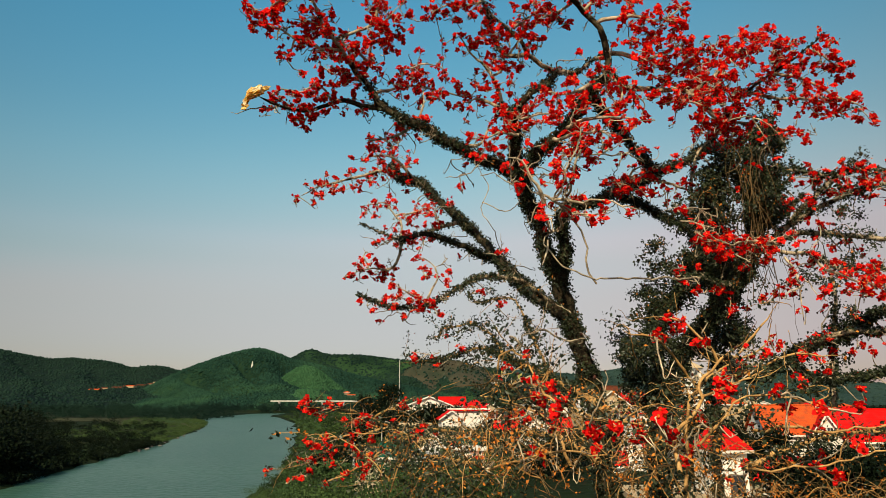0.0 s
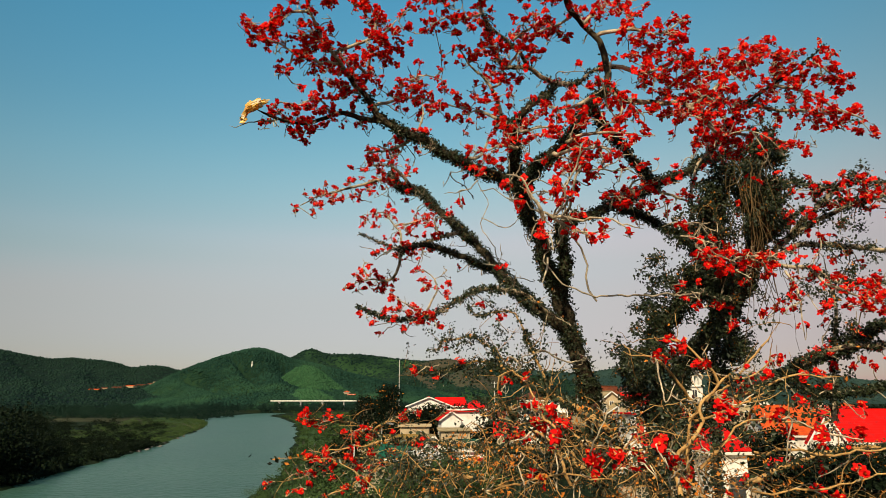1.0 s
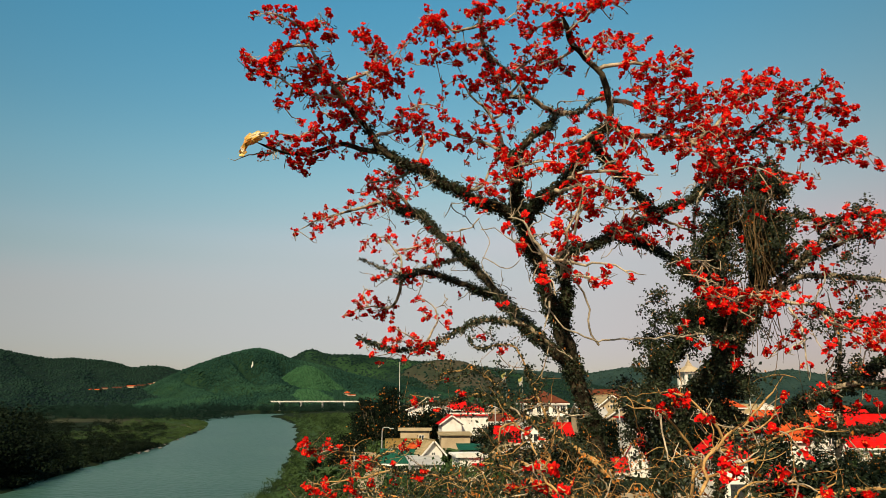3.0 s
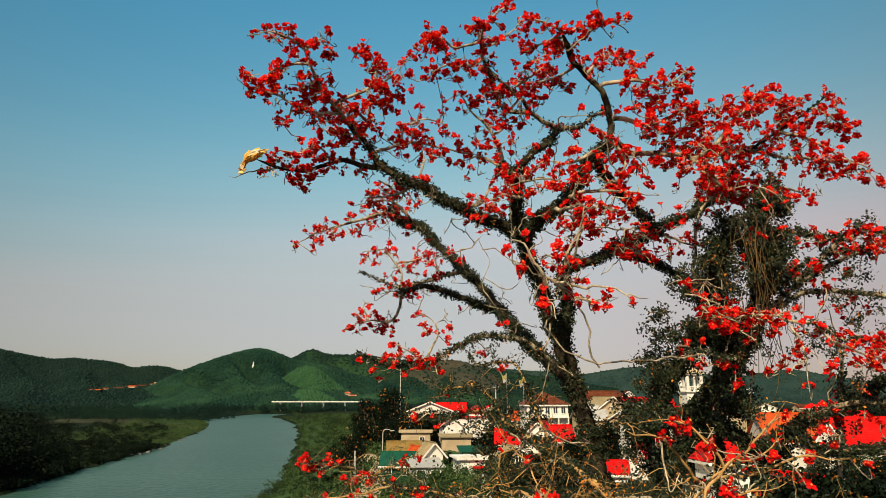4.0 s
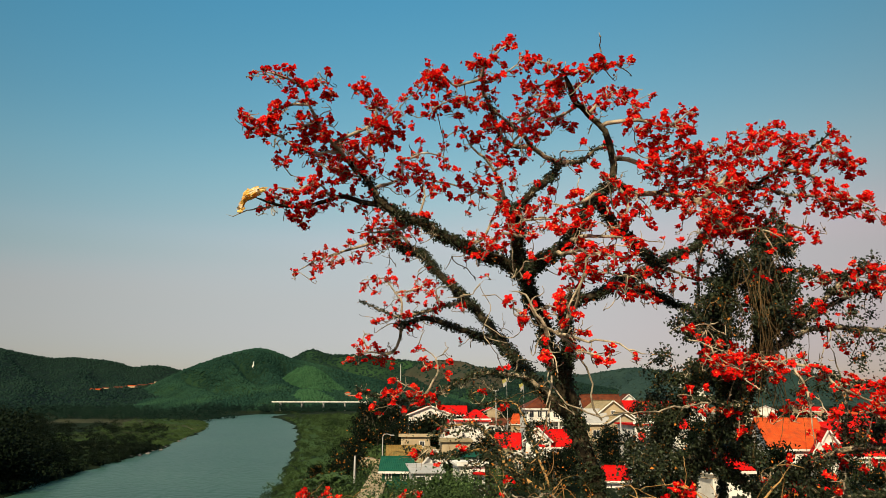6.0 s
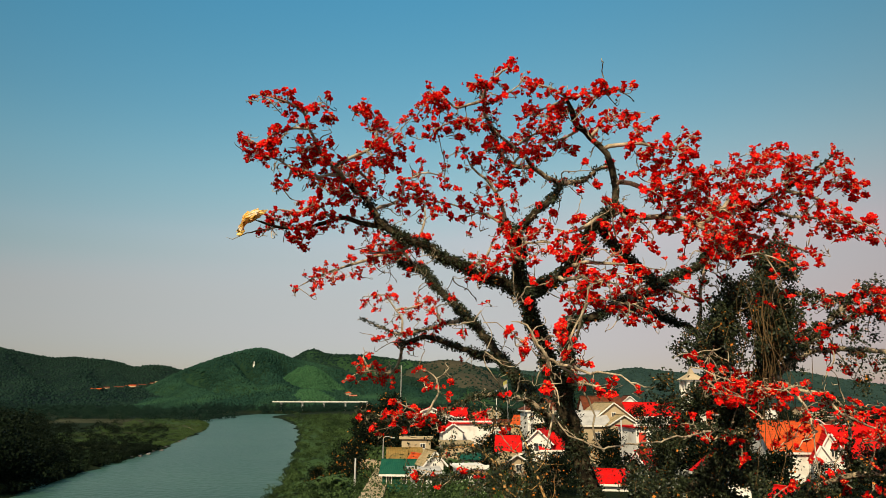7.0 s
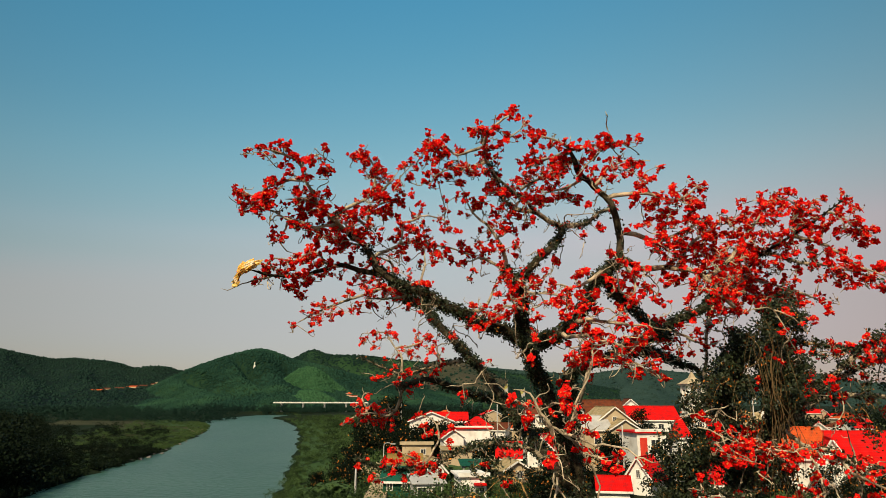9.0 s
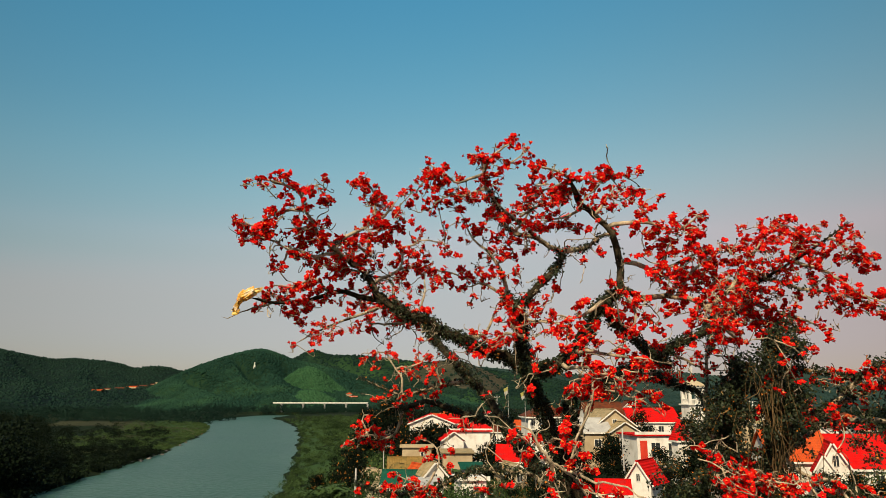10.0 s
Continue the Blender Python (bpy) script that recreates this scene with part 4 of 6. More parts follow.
def plant_town():
    rng = np.random.default_rng(77)
    kinds = [tree_kind("tree", "dark green leafy town tree", 6.5, 5.5, 1), tree_kind("tree", "rounded dark green tree", 5.0, 5.5, 2),
             tree_kind("tree", "tall thin-crowned green tree", 9.0, 5.0, 3, lump=26), tree_kind("bush", "low spreading green bush", 2.6, 3.8, 4, leaves=2000, leaf=.17, mat=SHRUB)]
    by_river = [(kinds[0], -7, 144, 1.2), (kinds[2], -14, 190, 1.7), (kinds[0], -18, 194, 2.1), (kinds[2], -22, 200, 1.5), (kinds[0], -20, 150, 1.3), (kinds[1], -17, 132, 1.2),
                (kinds[1], -15.5, 121, .9), (kinds[1], -25, 140, .8), (kinds[3], -16, 100, 1.0), (kinds[3], -14.5, 96, 1.2), (kinds[0], -10, 170, 1.2), (kinds[0], -7.4, 141, 1.5)]
    by_lane = [(kinds[1], 21, 112, 1.0), (kinds[2], 2, 160, 1.0), (kinds[0], 12, 140, 1), (kinds[1], 15, 98, 1.0), (kinds[2], -3.5, 143, .85), (kinds[1], -1.0, 139, 1.25),
               (kinds[1], -4, 142, .9), (kinds[1], 18, 130, 1.0), (kinds[0], 20, 148, 1.2), (kinds[1], -3.2, 138, 1.75), (kinds[1], 3.2, 141, 1.75), (kinds[0], -4.8, 140, 1.55),
               (kinds[2], -1.2, 138, 1.1), (kinds[0], 1.2, 139, 1.4), (kinds[1], 8.6, 127, 1.25), (kinds[3], 5, 112, .7), (kinds[1], .6, 126, .95), (kinds[1], 4.2, 126.5, 1.0), (kinds[0], 7.2, 126, .85), (kinds[0], -3.6, 124, .65),
               (kinds[3], 7.4, 104, 1.2), (kinds[3], 6.6, 98, 1.1), (kinds[3], -.4, 97.5, .9), (kinds[1], 3.6, 118.5, .66), (kinds[1], -1.8, 121, .8), (kinds[0], 9.2, 104, .62), (kinds[1], 12.6, 104.5, .75), (kinds[1], 13.6, 100, .7), (kinds[1], 7.6, 114, .9), (kinds[3], -8.5, 110.5, .8),
               (kinds[3], 11, 103, .8), (kinds[1], 20, 110, .9), (kinds[0], 17.5, 120, .9)]
    by_church = [(kinds[0], 34.5, 143, 1.1), (kinds[1], 28.5, 122, 1.25), (kinds[1], 44, 118, 1.2), (kinds[1], 40, 86, 1.2), (kinds[3], 33, 84, .8),
                 (kinds[3], 38, 80, 1.3), (kinds[2], 45, 165, 1.2), (kinds[1], 30, 60, .9), (kinds[0], 35.5, 118, .95), (kinds[1], 41.5, 116, 1.4), (kinds[0], 33.2, 116, .6),
                 (kinds[0], 45.5, 129, 1.25), (kinds[1], 46, 112, 1.1), (kinds[0], 41, 100, .8), (kinds[1], 36, 96, .6)]
    by_gate = [(kinds[1], 24, 50, 1.12), (kinds[1], 26.6, 50, 1.18), (kinds[1], 29, 50.5, 1.15), (kinds[0], 31.6, 50, .9)]
    by_yards = [(kinds[0], 42, 104, 1.0), (kinds[0], 52, 97, .7), (kinds[3], 57, 97, 1.6), (kinds[3], 62, 96, 1.8), (kinds[3], 67, 97, 1.8), (kinds[3], 72, 98, 1.8),
                (kinds[0], 70, 140, 1.2), (kinds[1], 82, 120, 1.4), (kinds[2], 60, 165, 1.2), (kinds[0], 64, 130, 1.1), (kinds[1], 58, 122, 1.1), (kinds[2], 46.8, 138, 1.12),
                (kinds[0], 51, 140, 1.3), (kinds[0], 62, 95, .8), (kinds[1], 58, 93, .8), (kinds[0], 54, 95, .7)]
    used = set()
    for k, x, y, s in by_river + by_lane + by_church + by_gate + by_yards:
        m = pose(x, y, ground_z(x, y), 0, 0, rng.uniform(0, 360))
        if k not in used:
            k.matrix_basis = m @ Matrix.Scale(s, 4)
            used.add(k)
        else:
            c = copy_thing(k, m)
            c.scale = (s, s, s)
    b = banana(seed=2)
    places = [(-18.4, 113), (-20.2, 115), (-16.9, 114), (-21.4, 118), (-19.0, 118), (-17.6, 110.5), (-16.2, 117), (4, 108), (1.5, 107), (2.8, 110), (-22.6, 121), (-15.4, 111)]
    b.matrix_basis = pose(*places[0], ground_z(*places[0]))
    for x, y in places[1:]:
        c = copy_thing(b, pose(x, y, ground_z(x, y), 0, 0, rng.uniform(0, 360)))
        s = rng.uniform(1.5, 2.1)
        c.scale = (s, s, s)


plant_town()


# ---------------------------------------------------------------- the flowering tree and its neighbour
rng_t = np.random.default_rng(42)
main_tree = thing("silk_cotton_tree", pose(4.1, 14.4, 0), "old silk-cotton tree, leafless, covered in red blossom", "tree")
vine_tree = thing("vine_covered_tree", pose(4.3, 13.2, 0), "tall trunk thickly clothed in creepers and red blossom", "tree")
ROOT = {"M": (main_tree, np.array([4.1, 14.4, 0.0])), "G": (vine_tree, np.array([4.3, 13.2, 0.0]))}
NODE_P, NODE_D, NODE_T = [], [], []     # points on the wood, the way it grows there, and which tree
LOWWOOD = []     # points on the low branches
IVY_PTS, TARGETS, BARE = [], [], set()     # leaves on the wood, places where twigs end, those without flowers


def bough(tree, kind, pts, r0, r1, ivy, bloom, start, spread):
    """One limb through its bends: tapered and gnarled; ivy: leaves per surface, bloom: flowering twigs a metre beyond start."""
    root, base = ROOT[tree]
    if kind in ("trunk", "stem"):
        x, y, z = pts[0]
        pts = [(x + (base[0] - x) * 0.9, y + (base[1] - y) * 0.9, -0.6), (x + (base[0] - x) * .6, y + (base[1] - y) * .6, z * 0.45)] + pts if kind == "trunk" else [(x + .1, y, -0.5), (x + .05, y, z * 0.5)] + pts
    path = smooth_path(pts, 0.11, 0.012 + min(0.02, r1 * .2) + (.02 if r0 < .04 else 0), rng_t)
    n = len(path)
    s = np.linspace(0, 1, n)
    rad = r0 + (r1 - r0) * s ** 0.85
    if r1 < .05:
        rad = rad * np.clip((1 - s) / .08, .3, 1)
    if kind == "trunk":
        rad = rad * (1 + .8 * np.clip(1 - path[:, 2] / 6, 0, 1) ** 2)
    sides = 12 if r0 > .15 else 8 if r0 > .05 else 6
    lump = 1 + 0.16 * np.array([[noise.noise((p[0] * 4 + j * 1.7, p[1] * 4, p[2] * 4)) for j in range(sides)] for p in path])
    v, f = tube(path - base, rad[:, None] * lump, sides)
    name = {"trunk": "trunk", "stem": "stem"}.get(kind, "limb" if r0 > .055 else "branch")
    part(name, mesh_of(name, v, f, OLDBARK if r0 > .06 else SHOOT if kind == "low" else BARK if r0 > .045 else TWIG, smooth=True), root)
    d = np.gradient(path, axis=0)
    d /= np.linalg.norm(d, axis=1)[:, None]
    if kind == "low" and r0 > .012:
        LOWWOOD.extend(path[::2])
    NODE_P.extend(path), NODE_D.extend(d), NODE_T.extend([tree] * n)
    length = np.linalg.norm(np.diff(path, axis=0), axis=1).sum()
    if ivy:
        k = int(4.2 * ivy * length * (55 + 700 * (r0 + r1) / 2))
        i = rng_t.integers(0, n, k)
        patch = np.array([noise.noise((p[0] * 1.1 + 7, p[1] * 1.1, p[2] * 1.6)) for p in path])
        keep = (path[i][:, 2] > 5) & ((patch[i] > -.2) | (ivy >= 3) | (rng_t.random(k) < .25))
        i = i[keep]
        off = rng_t.normal(size=(len(i), 3))
        off -= d[i] * (off * d[i]).sum(1)[:, None]
        off /= np.linalg.norm(off, axis=1)[:, None]
        thick = rad[i] * rng_t.uniform(0.9, 1.25, len(i)) + np.abs(rng_t.normal(0, 0.014 + 0.007 * ivy, len(i)))
        IVY_PTS.append(path[i] + off * thick[:, None] + d[i] * rng_t.uniform(-.07, .07, (len(i), 1)) + rng_t.normal(0, .018, (len(i), 3)))
    for _ in range(int(round((1.5 if kind == "low" else 1.85) * bloom * length * (1 - start) + rng_t.uniform(-.4, .4)))):
        u = start + (1 - start) * rng_t.random() ** 0.8
        q = path[min(n - 1, int(u * (n - 1)))] + np.clip(rng_t.normal(0, spread, 3), -1.35 * spread, 1.35 * spread) * np.array([.85, .85, .6]) - np.array([0, 0, .07])
        TARGETS.append((q, tree))
    for _ in range(int(.8 * bloom * length)):
        u = rng_t.random()
        q = path[int(u * (n - 1))] + np.clip(rng_t.normal(0, spread * 1.1, 3), -1.3 * spread, 1.3 * spread) * np.array([.9, .9, .6]) - np.array([0, 0, .06])
        BARE.add(len(TARGETS))
        TARGETS.append((q, tree))
    for _ in range(int(3 * length) if path[:, 1].mean() < 11.7 and bloom >= 2 else int(2.4 * length) if kind == "limb" and ivy >= 1 and r0 > .07 else 0):
        BARE.add(len(TARGETS))
        TARGETS.append((path[int(rng_t.random() * (n - 1))] + rng_t.normal(0, .34, 3) * np.array([1, 1, .8]), tree))
    if bloom >= 3:
        TARGETS.append((path[-1] + rng_t.normal(0, .05, 3) - np.array([0, 0, .08]), tree))


bough("M", "trunk", [(3.11, 15, 9.82), (2.95, 15, 10.59), (2.8, 15, 11.09), (2.68, 15, 11.55), (2.56, 14.95, 12.08), (2.43, 14.85, 12.53), (2.37, 14.8, 12.76)], 0.215, 0.175, 2.6, 0, 0.4, 0.3)
bough("M", "limb", [(2.39, 14.8, 12.59), (2.11, 14.6, 13.17), (1.89, 14.4, 13.71), (1.71, 14.2, 14.18), (1.56, 14.05, 14.58), (1.45, 13.95, 14.97)], 0.145, 0.11, 2.6, 0, 0.4, 0.3)
bough("M", "limb", [(2.46, 14.8, 12.44), (2.52, 14.75, 13.18), (2.47, 14.7, 13.7), (2.52, 14.7, 14.04), (2.75, 14.75, 14.19)], 0.122, 0.1, 2.6, 0, 0.4, 0.3)
bough("M", "limb", [(1.56, 14.05, 14.58), (1.7, 12.2, 14.53), (2.07, 12, 14.74), (2.29, 11.9, 15.13), (2.57, 11.9, 15.58), (2.95, 11.9, 15.89)], 0.092, 0.073, 2.2, 2, 0.1, 0.4)
bough("M", "limb", [(2.62, 15.0, 11.66), (2.29, 14.95, 12.01), (2.12, 15.6, 12.3), (1.92, 16.3, 12.62), (1.6, 16.9, 13.13), (1.23, 17.3, 13.65), (0.83, 17.6, 14.24), (0.42, 17.8, 14.66), (-0.02, 18.1, 15.2), (-0.38, 18.4, 15.66), (-0.67, 18.7, 16.01), (-1.16, 19.1, 16.24), (-1.57, 19.5, 16.79)], 0.142, 0.08, 2.2, 1.5, 0.6, 0.5)
bough("M", "limb", [(-1.46, 19.39, 16.64), (-2.04, 19.01, 16.44), (-2.89, 18.62, 16.04), (-3.45, 18.24, 15.76), (-3.99, 18.04, 15.39)], 0.056, 0.015, 0, 9, 0.05, 0.35)
bough("M", "limb", [(-0.8, 18.81, 16.07), (-1.37, 18.37, 16.58), (-1.77, 18.06, 16.61), (-2.15, 17.92, 16.48)], 0.06, 0.015, 0, 9, 0.2, 0.4)
bough("M", "limb", [(-1.46, 19.39, 16.64), (-1.57, 18.71, 17.15), (-1.89, 18.22, 17.24)], 0.06, 0.02, 0, 6, 0.2, 0.4)
bough("M", "limb", [(1.14, 17.3, 13.59), (0.82, 16.8, 13.56), (0.46, 16.4, 13.68), (-0.02, 16.3, 13.83), (-0.58, 16.3, 13.95), (-1.09, 16.2, 13.79)], 0.079, 0.056, 1.6, 2, 0.4, 0.4)
bough("M", "limb", [(-1.04, 16.21, 13.8), (-1.13, 16.43, 13.42), (-1.35, 16.6, 13.15), (-1.9, 16.74, 13.21), (-2.37, 16.74, 13.05)], 0.044, 0.012, 0, 8, 0.35, 0.22)
bough("M", "limb", [(-1.9, 16.74, 13.21), (-2.06, 16.86, 13.53), (-1.87, 16.98, 13.68)], 0.03, 0.012, 0, 6, 0.2, 0.2)
bough("M", "limb", [(0.35, 17, 14.45), (-0.42, 17.3, 14.28), (-1.14, 17.5, 14.13), (-1.73, 17.6, 14.35), (-2.17, 17.6, 14.54)], 0.056, 0.014, 0.8, 4, 0.3, 0.3)
bough("M", "limb", [(-1.14, 17.5, 14.13), (-1.3, 17.6, 14.76), (-1.62, 17.8, 15.16), (-2.08, 18, 15.17)], 0.035, 0.012, 0, 7, 0.4, 0.3)
bough("M", "limb", [(-1.3, 17.6, 14.76), (-0.87, 17.6, 14.83), (-0.44, 17.8, 15.17)], 0.03, 0.012, 0, 8, 0.2, 0.3)
bough("M", "limb", [(-0.14, 16.8, 14.28), (-0.28, 17, 14.73), (-0.07, 17, 14.8)], 0.03, 0.012, 0, 6, 0.2, 0.35)
bough("M", "limb", [(2.23, 15.19, 12.12), (1.68, 14.75, 12.51), (0.79, 14.76, 12.65), (0.11, 15.32, 12.39), (-0.49, 15.52, 12.12), (-1.2, 15.32, 12.07), (-1.89, 15.12, 12.3)], 0.06, 0.015, 1.6, 6, 0.6, 0.25)
bough("M", "limb", [(-0.49, 15.52, 12.12), (-0.25, 15.39, 12.7), (-0.38, 15.41, 13.07), (-0.62, 15.36, 13.19)], 0.03, 0.01, 0, 4, 0.3, 0.25)
bough("M", "limb", [(-0.49, 15.52, 12.12), (-0.84, 15.19, 12.39), (-1.09, 15.11, 12.57)], 0.03, 0.01, 0, 8, 0.3, 0.2)
bough("M", "limb", [(1.43, 14, 14.66), (1.07, 13.9, 14.85), (0.72, 13.9, 14.99), (0.25, 13.75, 15.17), (-0.16, 13.6, 15.31), (-0.5, 13.5, 15.53), (-0.97, 13.4, 15.71), (-1.3, 13.4, 15.96), (-1.59, 13.4, 16.37)], 0.118, 0.072, 1.6, 1, 0.4, 0.5)
bough("M", "limb", [(-1.59, 13.4, 16.37), (-1.75, 13.3, 16.54), (-1.96, 12.6, 16.58)], 0.058, 0.05, 0, 6, 0.1, 0.3)
bough("M", "limb", [(-1.96, 12.6, 16.58), (-2.1, 12.1, 16.69), (-2.31, 11.8, 16.89), (-2.42, 11.4, 17.14), (-2.51, 11.4, 17.39), (-2.67, 11.3, 17.49), (-2.99, 11.1, 17.55), (-3.29, 11, 17.56)], 0.046, 0.014, 0, 8, 0.15, 0.2)
bough("M", "limb", [(-2.42, 11.4, 17.14), (-2.85, 11.4, 17.17), (-3.21, 11.5, 16.92), (-3.55, 11.5, 16.9)], 0.03, 0.011, 0, 9, 0.2, 0.16)
bough("M", "limb", [(-2.51, 11.4, 17.39), (-2.25, 11.3, 17.52), (-2.04, 11.3, 17.25)], 0.025, 0.011, 0, 8, 0.3, 0.14)
bough("M", "limb", [(-2.02, 12.37, 16.63), (-2.38, 12.04, 16.52), (-2.76, 11.83, 16.6), (-3.35, 11.71, 16.77), (-3.63, 11.71, 16.76)], 0.035, 0.01, 0, 8, 0.2, 0.2)
bough("M", "limb", [(-2.76, 11.83, 16.6), (-2.97, 11.92, 16.31), (-2.91, 11.91, 16.12), (-2.67, 12.01, 15.99)], 0.025, 0.009, 0, 4, 0.3, 0.16)
bough("M", "limb", [(-2.14, 12.05, 16.73), (-2.52, 11.83, 16.89), (-2.85, 11.72, 16.9)], 0.03, 0.011, 0, 14, 0.2, 0.25)
bough("M", "limb", [(-2.1, 12.1, 16.69), (-1.61, 12.3, 17.03), (-1.21, 12.5, 17.31), (-0.95, 12.6, 17.71)], 0.045, 0.012, 0, 10, 0.15, 0.22)
bough("M", "limb", [(-1.36, 12.43, 17.21), (-1.35, 12.52, 17.73), (-1.5, 12.51, 17.96), (-1.86, 12.41, 17.93)], 0.03, 0.011, 0, 11, 0.3, 0.16)
bough("M", "limb", [(-1.75, 13.3, 16.54), (-1.58, 13.14, 16.8), (-1.53, 12.96, 17.05), (-1.14, 12.98, 17.23), (-0.86, 12.98, 17.21)], 0.05, 0.012, 0, 10, 0.1, 0.25)
bough("M", "limb", [(-1.6, 13.15, 16.78), (-1.89, 12.77, 16.89), (-2.18, 12.58, 16.77)], 0.035, 0.012, 0, 12, 0.1, 0.22)
bough("M", "limb", [(-1.15, 13.4, 15.85), (-1.62, 13.44, 15.95), (-2.2, 13.39, 16.05), (-2.82, 13.48, 15.87), (-3.35, 13.08, 15.82), (-3.69, 12.68, 15.85)], 0.064, 0.02, 0, 7, 0.15, 0.22)
bough("M", "limb", [(-3.3, 13.12, 15.82), (-3.73, 12.85, 15.66), (-4.16, 12.67, 15.49)], 0.02, 0.006, 0, 0, 0.3, 0.08)
bough("M", "limb", [(-2.15, 13.39, 16.04), (-2.58, 13.18, 16.26), (-3.01, 13.03, 16.11), (-3.43, 12.96, 16.03)], 0.03, 0.011, 0, 9, 0.1, 0.2)
bough("M", "limb", [(-2.65, 13.46, 15.92), (-2.85, 13.41, 15.65), (-2.9, 13.45, 15.45)], 0.02, 0.01, 0, 8, 0.3, 0.15)
bough("M", "limb", [(-1.48, 13.4, 16.22), (-1.25, 13.66, 16.41), (-0.73, 13.96, 16.67), (-0.01, 14.12, 16.58), (0.46, 13.92, 16.39)], 0.04, 0.014, 0, 6, 0.1, 0.3)
bough("M", "limb", [(-1.06, 13.77, 16.5), (-0.85, 14.06, 17.09), (-0.38, 14.12, 17.22), (-0.01, 14.15, 17.09)], 0.03, 0.012, 0, 8, 0.2, 0.28)
bough("M", "limb", [(-1.66, 13.35, 16.45), (-2.1, 13.11, 16.53), (-2.57, 12.95, 16.58)], 0.025, 0.01, 0, 8, 0.1, 0.2)
bough("M", "limb", [(-0.59, 13.48, 15.56), (-0.48, 13.61, 16.17), (-0.55, 13.71, 16.57)], 0.03, 0.012, 0, 7, 0.2, 0.3)
bough("M", "limb", [(-0.59, 13.48, 15.56), (-1.21, 14.01, 15.5), (-1.72, 14.31, 15.56)], 0.04, 0.014, 0, 7, 0.2, 0.3)
bough("M", "limb", [(0.06, 13.68, 15.23), (0.67, 13.79, 15.26), (0.93, 13.82, 15.77)], 0.05, 0.02, 0, 5, 0.2, 0.35)
bough("M", "limb", [(1.45, 13.95, 14.97), (1.42, 13.6, 15.32), (1.32, 13.4, 15.72), (1.13, 13.6, 15.99)], 0.119, 0.079, 1.5, 2, 0.4, 0.4)
bough("M", "limb", [(1.32, 13.4, 15.72), (1.72, 13.2, 16.13), (2.15, 13.7, 16.63), (2.29, 13.9, 16.98)], 0.08, 0.06, 1.4, 2, 0.1, 0.4)
bough("M", "limb", [(2.29, 13.9, 16.98), (2.93, 14.3, 17.18), (3.14, 14.2, 17.35), (3.42, 14, 17.4)], 0.06, 0.03, 0.8, 3, 0.2, 0.3)
bough("M", "limb", [(2.29, 13.9, 16.98), (1.75, 13.7, 17.2), (1.36, 13.9, 17.36), (1.11, 14.1, 17.7), (0.99, 13.7, 17.91), (0.73, 12.9, 18.01)], 0.052, 0.04, 0.4, 6, 0.4, 0.25)
bough("M", "limb", [(0.71, 12.7, 17.91), (0.63, 12.4, 18.15), (0.75, 12.1, 18.32), (0.97, 11.8, 18.43), (1.16, 11.8, 18.54)], 0.04, 0.012, 0, 8, 0.15, 0.2)
bough("M", "limb", [(1.75, 13.7, 17.2), (1.39, 13, 17.33), (1.05, 12.9, 17.61), (0.76, 12.8, 17.87)], 0.05, 0.02, 0.2, 6, 0.1, 0.3)
bough("M", "limb", [(0.73, 12.9, 18.01), (0.32, 12.8, 17.79), (-0.02, 12.7, 17.82), (-0.37, 12.6, 17.47)], 0.03, 0.01, 0, 9, 0.15, 0.2)
bough("M", "limb", [(0.63, 12.4, 18.12), (0.09, 12.2, 17.99), (-0.18, 12.1, 18.06), (-0.5, 12.1, 17.87), (-0.57, 12.1, 17.64)], 0.03, 0.011, 0, 11, 0.35, 0.18)
bough("M", "limb", [(-0.18, 12.1, 18.06), (-0.39, 12.1, 18.24)], 0.02, 0.01, 0, 5, 0.3, 0.12)
bough("M", "limb", [(0.71, 12.8, 18.23), (1.11, 12.8, 18.38), (1.5, 12.7, 18.79)], 0.025, 0.01, 0, 4, 0.3, 0.16)
bough("M", "limb", [(0.65, 12.7, 18.28), (0.48, 12.6, 18.49), (0.37, 12.6, 18.61)], 0.025, 0.01, 0, 10, 0.2, 0.15)
bough("M", "limb", [(1.13, 13.6, 15.99), (1.04, 13.5, 16.47), (0.79, 13.4, 16.79), (0.47, 13.3, 17.12), (0.27, 13.3, 17.51)], 0.05, 0.011, 0, 6, 0.15, 0.3)
bough("M", "limb", [(0.91, 13.5, 16.65), (1.25, 13.4, 16.85), (1.07, 13.3, 17.12)], 0.03, 0.012, 0, 9, 0.1, 0.25)
bough("M", "limb", [(0.47, 13.3, 17.12), (0.8, 13.4, 17.47), (1.14, 13.4, 17.59)], 0.025, 0.01, 0, 7, 0.2, 0.2)
bough("M", "limb", [(1.13, 13.6, 15.99), (0.69, 13.8, 16.3), (0.34, 13.9, 16.23)], 0.04, 0.014, 0, 8, 0.1, 0.35)
bough("M", "limb", [(1.24, 13.5, 15.87), (1.5, 12.9, 15.46), (1.76, 12.5, 15.4), (2.04, 12.3, 15.27)], 0.04, 0.014, 0, 11, 0.1, 0.3)
bough("M", "limb", [(1.41, 13.1, 15.18), (1.07, 13, 15.21), (0.74, 12.9, 15.07)], 0.04, 0.014, 0, 6, 0.1, 0.35)
bough("M", "limb", [(1.39, 13, 17.48), (1.76, 12.8, 17.63), (2.14, 12.7, 17.76)], 0.03, 0.012, 0, 10, 0.2, 0.22)
bough("M", "limb", [(1.36, 13.9, 17.36), (1.64, 13.6, 17.74), (1.68, 13.4, 18.15), (2, 13.2, 18.18)], 0.03, 0.012, 0, 8, 0.3, 0.25)
